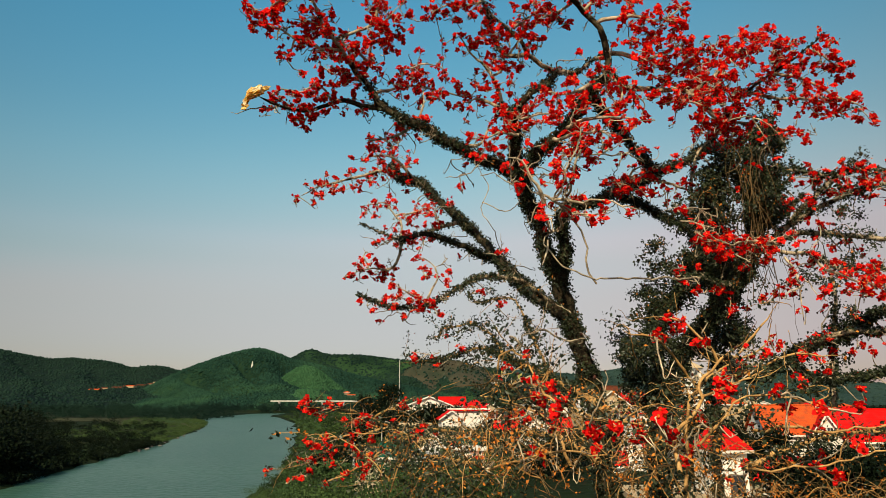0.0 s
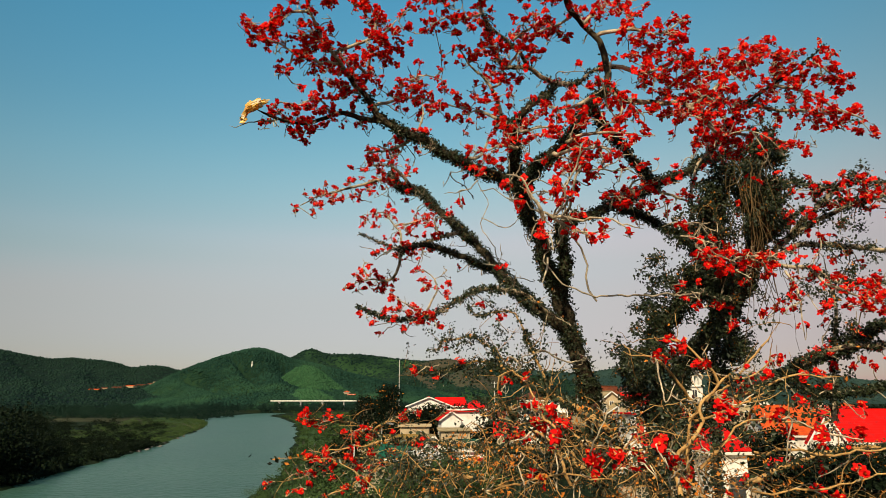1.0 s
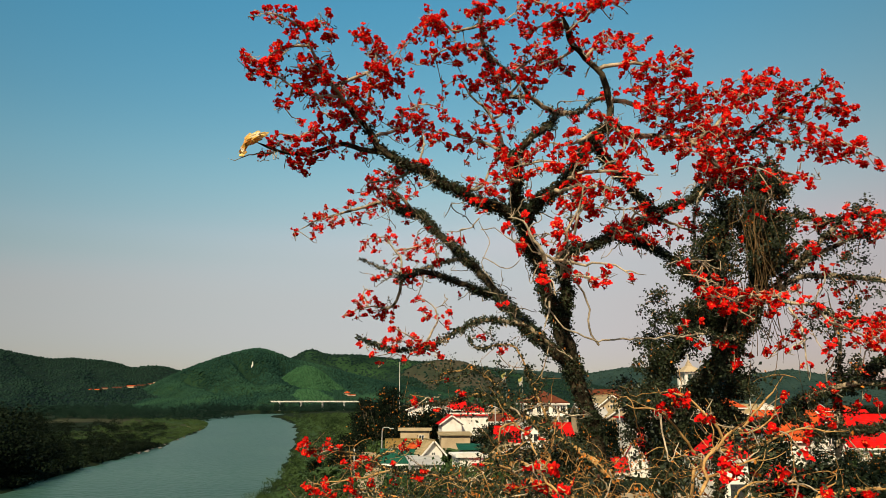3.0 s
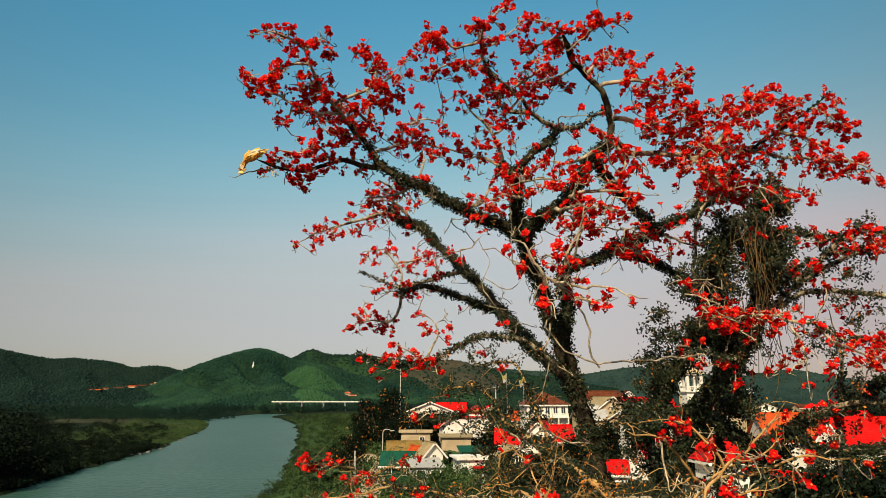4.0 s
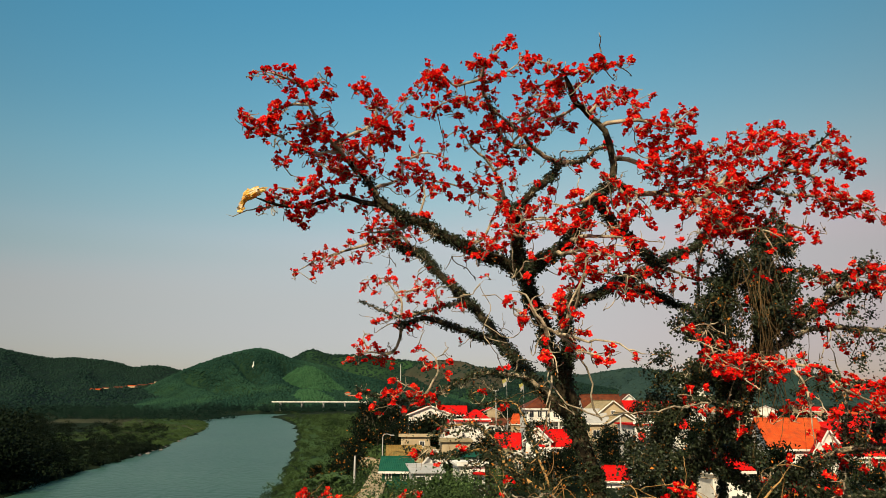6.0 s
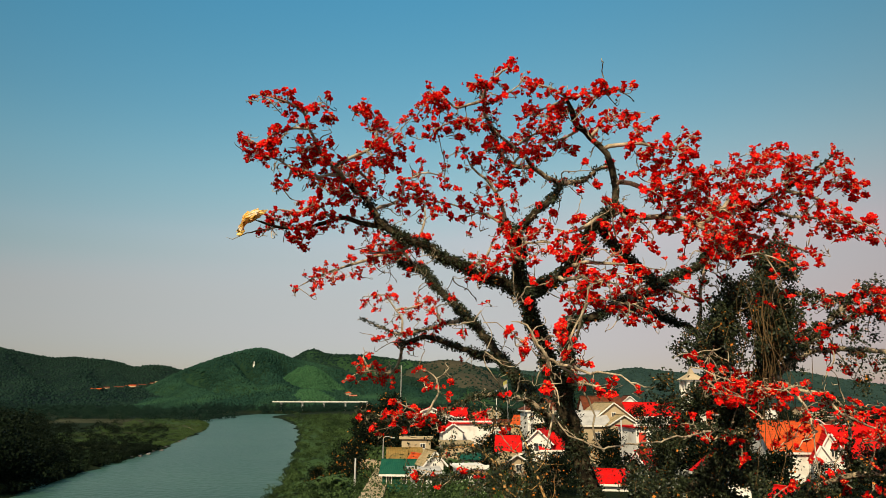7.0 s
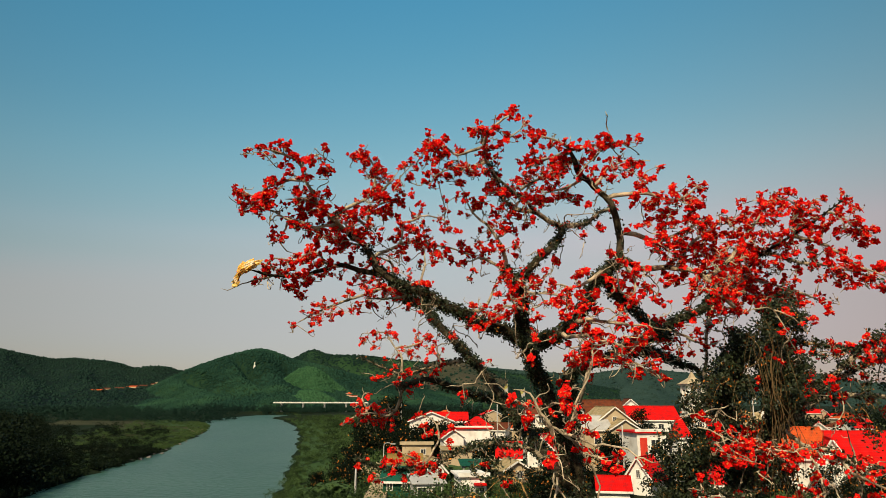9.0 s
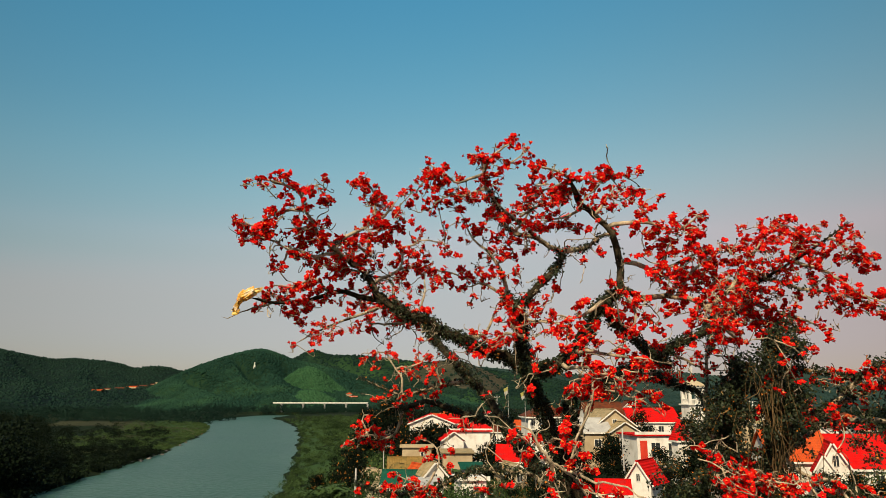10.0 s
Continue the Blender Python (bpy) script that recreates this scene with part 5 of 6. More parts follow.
bough("M", "limb", [(2.95, 11.9, 15.89), (3, 12.1, 16.42), (2.88, 12.1, 16.95), (2.58, 12, 17.24), (2.32, 11.8, 17.32), (2.08, 11.3, 17.45), (2.02, 11.3, 17.73)], 0.068, 0.045, 0.1, 2, 0.4, 0.3)
bough("M", "limb", [(2.02, 11.2, 17.63), (1.64, 11.1, 17.75), (1.38, 11, 17.82)], 0.03, 0.011, 0, 9, 0.1, 0.18)
bough("M", "limb", [(2.04, 11.2, 17.61), (2.37, 10.9, 17.54), (2.63, 10.7, 17.52), (2.89, 10.7, 17.52)], 0.03, 0.01, 0, 8, 0.3, 0.16)
bough("M", "limb", [(2.63, 10.7, 17.52), (2.52, 10.6, 17.71)], 0.018, 0.009, 0, 8, 0.2, 0.1)
bough("M", "limb", [(2.06, 11.3, 17.58), (1.77, 11.4, 17.54), (1.38, 11.5, 17.48)], 0.025, 0.01, 0, 9, 0.3, 0.2)
bough("M", "limb", [(2.2, 11.5, 17.35), (2.25, 11.3, 17.58)], 0.02, 0.01, 0, 6, 0.3, 0.15)
bough("M", "limb", [(2.58, 12, 17.24), (2.91, 12, 17.54), (3.18, 12, 17.71), (3.44, 12, 17.71)], 0.03, 0.01, 0, 11.7, 0.2, 0.2)
bough("M", "limb", [(2.82, 12.1, 17.03), (3.09, 12, 17.09), (3.53, 11.9, 17.05), (3.95, 11.8, 16.92), (4.39, 11.7, 17.18)], 0.045, 0.012, 0, 11.7, 0.2, 0.2)
bough("M", "limb", [(3.53, 11.9, 17.05), (3.39, 11.9, 17.38), (3.66, 11.9, 17.55)], 0.02, 0.008, 0, 5.2, 0.3, 0.16)
bough("M", "limb", [(3.95, 11.8, 16.92), (4.2, 11.8, 16.9), (4.31, 11.8, 16.9)], 0.02, 0.009, 0, 9.1, 0.2, 0.14)
bough("M", "limb", [(2.32, 11.8, 17.32), (2.01, 12, 17.15), (1.67, 12.2, 17.18)], 0.03, 0.012, 0, 12, 0.2, 0.25)
bough("M", "limb", [(3, 12.1, 16.4), (3.26, 12, 16.36), (3.66, 12, 16.22), (4.14, 12, 16.44), (4.51, 12, 16.6)], 0.05, 0.015, 0, 11.7, 0.15, 0.3)
bough("M", "limb", [(3.66, 12, 16.22), (3.84, 12, 16.6), (3.7, 12, 16.82)], 0.03, 0.012, 0, 10.4, 0.2, 0.25)
bough("M", "limb", [(2.95, 11.9, 15.88), (3.51, 12.3, 15.78), (4.07, 12.4, 15.81), (4.43, 12, 15.57), (4.75, 12, 15.23), (4.89, 12, 15.06)], 0.06, 0.035, 0, 7.8, 0.1, 0.35)
bough("M", "limb", [(4.43, 12, 15.57), (4.99, 12.2, 15.97), (5.42, 12.5, 16.46), (5.92, 12.8, 16.98), (6.12, 12.8, 17.25)], 0.05, 0.012, 0, 16.9, 0.1, 0.3)
bough("M", "limb", [(4.07, 12.4, 15.81), (4.3, 12.4, 16.2), (4.68, 12.5, 16.52), (5.06, 12.6, 16.78)], 0.04, 0.014, 0, 16.9, 0.1, 0.3)
bough("M", "limb", [(2.95, 11.9, 15.88), (3.13, 11.7, 15.43), (2.99, 11.6, 15.15)], 0.04, 0.014, 0, 11.7, 0.1, 0.3)
bough("M", "limb", [(2.59, 11.8, 15.65), (2.12, 11.6, 15.35), (1.74, 11.6, 15.4)], 0.04, 0.014, 0, 9, 0.1, 0.3)
bough("M", "limb", [(2.14, 11.8, 14.8), (2.49, 11.2, 14.74), (2.81, 11, 14.64), (3.08, 11, 14.64)], 0.045, 0.014, 0, 11, 0.1, 0.35)
bough("M", "limb", [(1.89, 11.8, 14.59), (2.43, 11, 14.41), (2.67, 10.9, 14.25)], 0.04, 0.014, 0, 7.15, 0.2, 0.3)
bough("M", "limb", [(2.58, 14.71, 14.08), (2.35, 13.11, 14.17), (2.2, 11.9, 14.31), (2.12, 11.4, 14.45)], 0.03, 0.012, 0, 1.98, 0.2, 0.3)
bough("M", "limb", [(1.61, 10.4, 13.05), (1.74, 10.4, 13.32), (1.84, 10.3, 13.6), (2.03, 10.2, 14), (2.12, 10.2, 14.22)], 0.02, 0.01, 0, 1.32, 0.2, 0.25)
bough("M", "limb", [(1.48, 10.5, 13.01), (1.31, 10.3, 13.34), (1.1, 10.2, 13.58), (0.89, 10.2, 13.66)], 0.03, 0.01, 0, 2.31, 0.5, 0.2)
bough("M", "limb", [(1.87, 10.3, 12.84), (2.03, 10.1, 12.76), (2.23, 9.9, 12.73)], 0.018, 0.008, 0, 4.62, 0.3, 0.18)
bough("M", "limb", [(1.61, 10.4, 13.05), (2.06, 10, 12.9), (2.56, 9.8, 12.8), (2.79, 9.8, 12.72)], 0.025, 0.008, 0, 1.32, 0.3, 0.15)
bough("M", "limb", [(1.61, 10.4, 13.05), (1.75, 10.1, 13.27), (1.66, 9.9, 13.45)], 0.016, 0.008, 0, 3.96, 0.2, 0.2)
bough("M", "limb", [(1.59, 10.5, 12.57), (1.4, 10.2, 12.77), (1.21, 10, 12.74)], 0.016, 0.008, 0, 2.31, 0.4, 0.14)
bough("M", "limb", [(4.19, 11.6, 12.06), (3.51, 11.2, 11.95), (2.78, 10.8, 11.91), (2.26, 10.6, 11.83), (1.92, 10.5, 11.95), (1.64, 10.5, 12.17), (1.49, 10.5, 12.38), (1.59, 10.5, 12.57), (1.55, 10.5, 12.78), (1.48, 10.5, 13.01), (1.36, 10.4, 13.16), (1.23, 10.3, 13.44), (1.11, 10.3, 13.53)], 0.018, 0.009, 0, 0.66, 0.6, 0.12)
bough("M", "limb", [(1.36, 10.4, 13.16), (1.61, 10.4, 13.05), (1.87, 10.3, 12.84), (2.09, 10.2, 12.72)], 0.024, 0.01, 0, 1.65, 0.3, 0.12)
bough("M", "limb", [(1.52, 10.5, 12.45), (1.47, 10.4, 12.21), (1.39, 10.3, 12.02)], 0.018, 0.009, 0, 1.32, 0.5, 0.12)
bough("M", "limb", [(2.27, 10.7, 11.81), (2.15, 10.6, 12.04), (2.03, 10.5, 12.41), (1.95, 10.4, 12.67), (1.84, 10.4, 12.85), (1.71, 10.5, 13.02), (1.52, 10.5, 13.09)], 0.015, 0.014, 0, 0.28, 0.4, 0.1)
bough("M", "limb", [(1.4, 10.5, 13.41), (1.52, 10.4, 13.44), (1.64, 10.4, 13.43), (1.77, 10.3, 13.46)], 0.014, 0.008, 0, 3.85, 0.4, 0.1)
bough("M", "limb", [(1.44, 10.5, 13.23), (1.23, 10.4, 13.18), (1.05, 10.3, 13.32)], 0.014, 0.008, 0, 3.3, 0.5, 0.1)
bough("M", "limb", [(1.71, 10.5, 13.02), (1.91, 10.4, 13.05), (2.11, 10.3, 13.17)], 0.014, 0.008, 0, 3.3, 0.3, 0.12)
bough("M", "limb", [(2.07, 12.6, 13.14), (2.04, 12, 13.31), (2.05, 11.3, 13.59), (2.09, 11, 13.9), (2.24, 11.1, 14.13), (2.35, 11.2, 14.37)], 0.03, 0.018, 0, 0.55, 0.6, 0.2)
bough("M", "limb", [(2.2, 11.9, 14.31), (2.44, 11.48, 14.21), (2.74, 11.28, 14.05), (2.99, 11.06, 14.04), (3.3, 11.06, 14.17)], 0.02, 0.008, 0, 2.48, 0.2, 0.14)
bough("M", "limb", [(2.27, 11.79, 14.28), (2.1, 11.37, 14.32), (1.84, 11.07, 14.22)], 0.018, 0.009, 0, 2.75, 0.3, 0.14)
bough("M", "limb", [(1.83, 16.46, 12.76), (1.42, 13.92, 12.53), (0.95, 11.95, 12.63), (0.75, 11.37, 12.93), (0.56, 11.37, 13.25), (0.67, 11.37, 13.53), (0.58, 11.37, 13.73), (0.47, 11.37, 13.93), (0.61, 11.37, 14.02), (0.8, 11.57, 14.06)], 0.012, 0.006, 0, 0.2, 0.4, 0.2)
bough("M", "limb", [(0.56, 11.37, 13.77), (0.79, 11.12, 13.75), (1, 11.03, 13.59), (1.2, 10.87, 13.35)], 0.009, 0.007, 0, 1, 0.5, 0.15)
bough("M", "limb", [(0.58, 11.37, 13.3), (0.87, 11.02, 13.02), (1.15, 10.83, 13.18)], 0.009, 0.007, 0, 1, 0.5, 0.12)
bough("M", "limb", [(0.52, 11.37, 13.96), (0.37, 11.22, 13.81), (0.14, 11.33, 13.67), (-0.05, 11.37, 13.72)], 0.012, 0.006, 0, 1, 0.4, 0.12)
bough("M", "limb", [(4.71, 12.2, 13.43), (4.08, 11.8, 13.33), (3.64, 11.6, 13.2)], 0.012, 0.006, 0, 2.5, 0.3, 0.15)
bough("M", "limb", [(4.01, 11.8, 13.09), (4.25, 11.6, 12.99), (4.53, 11.5, 12.7), (4.83, 11.5, 12.55)], 0.012, 0.007, 0, 3.5, 0.5, 0.16)
bough("M", "limb", [(2.66, 14.75, 14.15), (3.34, 14.9, 14.39), (3.91, 15, 14.7), (4.39, 15.1, 14.9), (4.97, 15.2, 15.22), (5.64, 15.3, 15.48), (6, 15.6, 15.8), (6.85, 16, 16.14)], 0.099, 0.072, 2, 2, 0.3, 0.5)
bough("M", "limb", [(3.92, 15.1, 14.51), (4.61, 15.8, 14.55), (5.3, 16.3, 14.37), (5.79, 16.4, 14.12), (6, 16.2, 13.56)], 0.08, 0.056, 2, 1, 0.4, 0.4)
bough("M", "limb", [(4.75, 15.5, 15.07), (5.05, 15.3, 14.9), (5.56, 15, 14.65), (5.81, 15, 14.78)], 0.04, 0.014, 0, 7, 0.2, 0.4)
bough("M", "limb", [(3.92, 15.1, 14.51), (3.96, 14.26, 14.81), (4.17, 13.68, 14.78)], 0.04, 0.014, 0, 9, 0.2, 0.35)
bough("M", "limb", [(3.29, 13.4, 14.35), (3.5, 13, 14.11), (3.82, 13, 14.06)], 0.03, 0.012, 0, 9, 0.2, 0.25)
bough("M", "limb", [(6.32, 16.4, 16), (6.09, 14.5, 16.05), (6.26, 13.7, 16.4), (6.73, 13.4, 16.65), (7.36, 13.2, 17.09), (7.67, 13, 17.34)], 0.064, 0.014, 0.3, 15.6, 0.2, 0.32)
bough("M", "limb", [(6.73, 13.4, 16.65), (7.17, 13.2, 16.46), (7.68, 13, 16.01), (8.09, 13, 15.82), (8.39, 13, 15.64)], 0.04, 0.01, 0, 9.1, 0.2, 0.22)
bough("M", "limb", [(6.26, 13.7, 16.4), (6.84, 13.5, 16.16), (7.29, 13.3, 16.03), (7.67, 13.2, 15.9), (8.18, 13, 15.7)], 0.045, 0.01, 0.4, 7.8, 0.25, 0.2)
bough("M", "limb", [(7.36, 13.2, 17.09), (7.62, 13.1, 16.93), (7.82, 13.1, 16.69), (8.14, 13.1, 16.57)], 0.03, 0.01, 0, 13, 0.2, 0.22)
bough("M", "limb", [(7.29, 13.3, 16.03), (7.32, 13.2, 15.79), (7.5, 13.2, 15.65)], 0.02, 0.008, 0, 3.9, 0.2, 0.1)
bough("M", "limb", [(6.73, 13.4, 16.65), (6.84, 13.2, 17.02), (6.81, 13.2, 17.27), (6.37, 13.2, 17.39)], 0.03, 0.012, 0, 15.6, 0.2, 0.25)
bough("M", "limb", [(6.09, 14.5, 16.05), (6.46, 14, 15.84), (6.7, 13.8, 15.66)], 0.04, 0.014, 0, 18.2, 0.1, 0.35)
bough("M", "limb", [(6.41, 15, 15.87), (6.52, 14.2, 15.53), (6.86, 13.8, 15.49)], 0.04, 0.014, 0, 15.6, 0.2, 0.3)
bough("M", "limb", [(6.82, 13.8, 15.66), (7.16, 13.6, 15.49), (7.32, 13.5, 15.35)], 0.03, 0.01, 0, 7.8, 0.2, 0.2)
bough("M", "limb", [(4.89, 12, 15.06), (4.47, 11.9, 15.29), (4.23, 11.9, 15.39)], 0.03, 0.012, 0, 16.9, 0.1, 0.25)
bough("M", "limb", [(5.68, 13.5, 15.99), (5.36, 13.2, 16.25), (4.68, 13, 16.3)], 0.04, 0.014, 0, 15.6, 0.1, 0.3)
bough("G", "trunk", [(3.78, 13.2, 8.56), (3.91, 13.1, 9.73), (4.19, 13, 10.67), (4.8, 13, 11.49), (5.42, 13.1, 12.2), (5.94, 13.3, 12.98), (6.24, 13.5, 14.28), (6.38, 13.8, 15.1)], 0.172, 0.092, 4, 0, 0.4, 0.3)
bough("G", "limb", [(6.09, 13.4, 12.89), (7.03, 14.2, 13.37), (7.73, 14.6, 13.58), (8.81, 15, 13.62), (9.91, 15, 13.54)], 0.06, 0.055, 0.3, 2, 0.3, 0.5)
bough("G", "limb", [(6.03, 13.4, 12.89), (6.84, 13.8, 13.48), (7.69, 14, 13.97), (8.68, 14.2, 14.4), (9.62, 14.3, 14.64)], 0.058, 0.046, 0.7, 3, 0.2, 0.45)
bough("G", "limb", [(6.96, 13.8, 13.54), (7.19, 13.5, 13.93), (8.06, 13.5, 14.58), (9.15, 13.6, 14.61)], 0.05, 0.03, 1, 6, 0.2, 0.35)
bough("G", "limb", [(4.57, 13.1, 11.03), (5.2, 13.2, 10.71), (5.7, 13.2, 10.52), (6.42, 13.3, 10.88), (7.24, 13.4, 11.15), (7.82, 13.4, 11.46), (8.62, 13.4, 11.84)], 0.079, 0.056, 3.2, 2, 0.3, 0.4)
bough("G", "limb", [(6.64, 13.3, 10.99), (7.13, 13, 11.23), (7.64, 12.8, 11.31), (8.16, 12.8, 11.36)], 0.06, 0.04, 1.2, 3, 0.2, 0.4)
bough("G", "limb", [(7.23, 13.5, 9.96), (7.32, 13.5, 10.84), (7.42, 13.4, 11.89), (7.42, 13.4, 12.55)], 0.045, 0.03, 1.6, 1, 0.4, 0.3)
bough("G", "limb", [(5.91, 13.2, 13.07), (6.22, 12.7, 12.75), (6.62, 12.5, 12.63), (7.04, 12.4, 12.38), (8.05, 12.4, 12.38)], 0.04, 0.02, 1, 6, 0.2, 0.3)
bough("G", "limb", [(6.62, 12.5, 12.63), (6.77, 12.3, 12.26), (7.19, 12.2, 12.1), (7.59, 12.2, 12.15)], 0.03, 0.012, 0, 9, 0.2, 0.25)
bough("G", "limb", [(5.6, 12.7, 12.75), (4.91, 12, 12.86), (4.55, 11.8, 12.97), (4.3, 11.7, 12.85)], 0.03, 0.012, 0, 9, 0.2, 0.25)
bough("G", "limb", [(5.59, 12.7, 12.64), (4.99, 12, 12.69), (5.39, 11.8, 12.72), (5.83, 11.7, 12.8)], 0.03, 0.01, 0, 7, 0.1, 0.2)
bough("G", "limb", [(5.38, 12.8, 12.14), (4.73, 12, 12.02), (4.24, 11.7, 12.08), (3.83, 11.6, 12.11)], 0.03, 0.01, 1.2, 3, 0.3, 0.3)
bough("G", "limb", [(6.21, 12.7, 12.64), (6.31, 12.4, 12.18), (6.03, 12.3, 11.91)], 0.025, 0.01, 0, 5, 0.2, 0.25)
bough("G", "limb", [(6.42, 13.3, 10.88), (6.63, 13, 10.47), (7.33, 12.8, 10.51), (8.05, 12.8, 10.61)], 0.05, 0.03, 3.2, 3, 0.2, 0.3)
bough("G", "limb", [(6.24, 13.5, 14.52), (6.66, 13.4, 14.61), (7.21, 13.4, 14.49), (7.77, 13.4, 14.49)], 0.05, 0.014, 2, 7, 0.2, 0.3)
bough("G", "limb", [(6.14, 13.4, 13.45), (6.57, 13.2, 13.68), (6.88, 13.1, 13.94)], 0.04, 0.014, 2, 6, 0.2, 0.3)
bough("G", "stem", [(3.84, 13.2, 8.56), (3.85, 13.2, 10.42), (3.95, 13.2, 11.24), (4.3, 13.2, 11.98), (4.77, 13.3, 12.65), (5.14, 13.4, 13.34), (5.32, 13.5, 13.82)], 0.106, 0.064, 3, 0, 0.4, 0.3)
bough("G", "stem", [(5.13, 14, 8.45), (5.32, 14.2, 10.43), (5.51, 14.4, 12.02), (5.73, 14.6, 13.12), (5.94, 14.8, 14.04), (6.12, 15, 14.74)], 0.079, 0.06, 1.8, 1, 0.4, 0.5)
bough("G", "limb", [(4.9, 13.3, 12.6), (5.1, 14.0, 13.4), (5.25, 14.6, 14.0), (5.36, 14.6, 14.9), (5.48, 14.6, 15.3), (5.8, 14.6, 15.7), (6.05, 14.6, 16.0)], 0.045, 0.026, 0.5, 1.2, 0.5, 0.3)
bough("M", "low", [(2.22, 10.9, 9.2), (1.74, 12, 9.52), (0.65, 14, 9.46), (-0.6, 15.5, 9.5), (-1.24, 16, 9.5), (-1.65, 16.3, 9.68), (-2.17, 16.4, 9.85), (-2.71, 16.5, 9.9), (-3.35, 16.5, 9.95)], 0.056, 0.012, 0.8, 5, 0.5, 0.25)
bough("M", "low", [(-1.65, 16.3, 9.68), (-1.13, 16.2, 9.95), (-0.69, 16.2, 10.17)], 0.025, 0.01, 0.3, 3, 0.4, 0.1)
bough("M", "low", [(0.61, 13.5, 8.91), (-0.35, 15, 8.97), (-1.2, 15.6, 9.03), (-1.85, 16, 9.09), (-2.47, 16, 9.09), (-2.83, 16, 8.79), (-3.56, 16, 8.62), (-3.84, 16, 8.65)], 0.05, 0.01, 0.4, 5, 0.5, 0.25)
bough("M", "low", [(-1.2, 15.6, 9.03), (-1.73, 15, 8.75), (-2.47, 14.7, 8.47)], 0.03, 0.012, 0, 4, 0.3, 0.2)
bough("M", "low", [(-1.24, 16, 9.5), (-2.07, 15.7, 9.32), (-2.66, 15.6, 9.26), (-2.96, 15.6, 9.3)], 0.025, 0.01, 0, 6, 0.4, 0.15)
bough("M", "low", [(2.64, 8.6, 9.27), (2.72, 8.7, 9.76), (2.94, 8.8, 10.1), (3.36, 9, 10.57), (3.77, 9.2, 10.65), (4.22, 9.3, 10.91)], 0.03, 0.008, 0, 2, 0.4, 0.2)
bough("M", "low", [(3.34, 9, 10.54), (3.24, 9, 10.74), (2.98, 9, 11.06), (2.63, 9, 11.1)], 0.02, 0.008, 0, 5, 0.3, 0.2)
bough("M", "low", [(2.94, 8.8, 10.1), (3.39, 8.7, 10.27), (3.76, 8.6, 10.46)], 0.018, 0.008, 0, 2, 0.3, 0.2)
bough("M", "low", [(2.78, 8.3, 9.6), (3.09, 8.2, 9.97), (3.35, 8.2, 10.12), (4.04, 8.2, 10.09), (4.24, 8.2, 10.21)], 0.016, 0.008, 0, 2, 0.3, 0.2)
bough("M", "low", [(0.74, 9, 10.27), (0.97, 8.2, 10.19), (1.21, 7.8, 10.05), (1.52, 7.6, 9.92), (1.91, 7.6, 9.88), (2.26, 7.8, 9.79)], 0.02, 0.008, 0.2, 4, 0.2, 0.16)
bough("M", "low", [(0.65, 9.6, 10.48), (0.86, 9.4, 10.73), (1.02, 9, 10.41), (1.16, 8.6, 10.15)], 0.014, 0.01, 0, 2, 0.4, 0.2)
bough("M", "low", [(0.47, 9.5, 9.22), (0.99, 9, 9.41), (1.5, 8.8, 9.46), (1.91, 8.6, 9.45)], 0.016, 0.01, 0, 2, 0.4, 0.2)
bough("M", "low", [(3.67, 9, 9.73), (4.05, 8.8, 9.81), (4.46, 8.7, 9.75), (5.27, 8.7, 9.85)], 0.02, 0.012, 0, 0.7, 0.4, 0.2)
bough("M", "low", [(3.62, 9, 9.28), (4.18, 8.9, 9.3), (4.66, 8.8, 9.36), (5.29, 8.8, 9.55)], 0.014, 0.01, 0, 1, 0.4, 0.2)
bough("M", "low", [(4.83, 12, 8.99), (5.59, 12, 9.29), (6.46, 12.2, 9.5), (7.64, 12.4, 9.57)], 0.05, 0.03, 1, 1.5, 0.4, 0.3)
bough("M", "low", [(2.44, 11, 9.92), (1.82, 12.3, 10.42), (1.17, 13.5, 10.85), (0.7, 14.5, 11.11), (-0.36, 15.5, 10.92), (-0.93, 15.8, 11.06)], 0.06, 0.012, 2, 1, 0.4, 0.3)
bough("M", "low", [(1.82, 12.3, 10.42), (1.49, 13.3, 11.47), (1.28, 13.8, 12.01), (0.69, 14.2, 12), (0.47, 14.4, 12.2)], 0.03, 0.012, 1.2, 0.5, 0.4, 0.3)
bough("M", "low", [(1.17, 13.5, 10.85), (0.7, 14.5, 11.57), (0.12, 14.8, 11.6), (-0.35, 15, 11.38)], 0.03, 0.01, 0.6, 0.5, 0.4, 0.3)
bough("M", "limb", [(2.61, 12.20, 15.67), (2.93, 12.40, 15.38), (3.29, 12.70, 15.15), (3.78, 13.20, 14.90), (4.30, 13.80, 14.66)], 0.064, 0.05, 1.8, 2, 0.2, 0.35)
bough("M", "low", [(3.02, 9.80, 7.20), (3.12, 9.60, 9.83), (3.28, 9.60, 10.20), (3.45, 9.60, 10.39), (3.68, 9.50, 10.53), (3.91, 9.40, 10.82), (4.13, 9.30, 11.12), (4.27, 9.20, 11.32)], 0.04, 0.012, 0, 1.2, 0.4, 0.2)
bough("M", "low", [(3.45, 9.60, 10.39), (3.73, 9.40, 10.43), (4.09, 9.30, 10.56), (4.48, 9.20, 10.65), (4.81, 9.10, 10.63)], 0.026, 0.01, 0, 1.2, 0.4, 0.2)
bough("M", "low", [(3.28, 9.60, 10.20), (3.01, 9.50, 10.55), (2.81, 9.40, 10.74), (2.57, 9.30, 10.89), (2.23, 9.20, 10.96)], 0.024, 0.009, 0, 1.2, 0.4, 0.2)
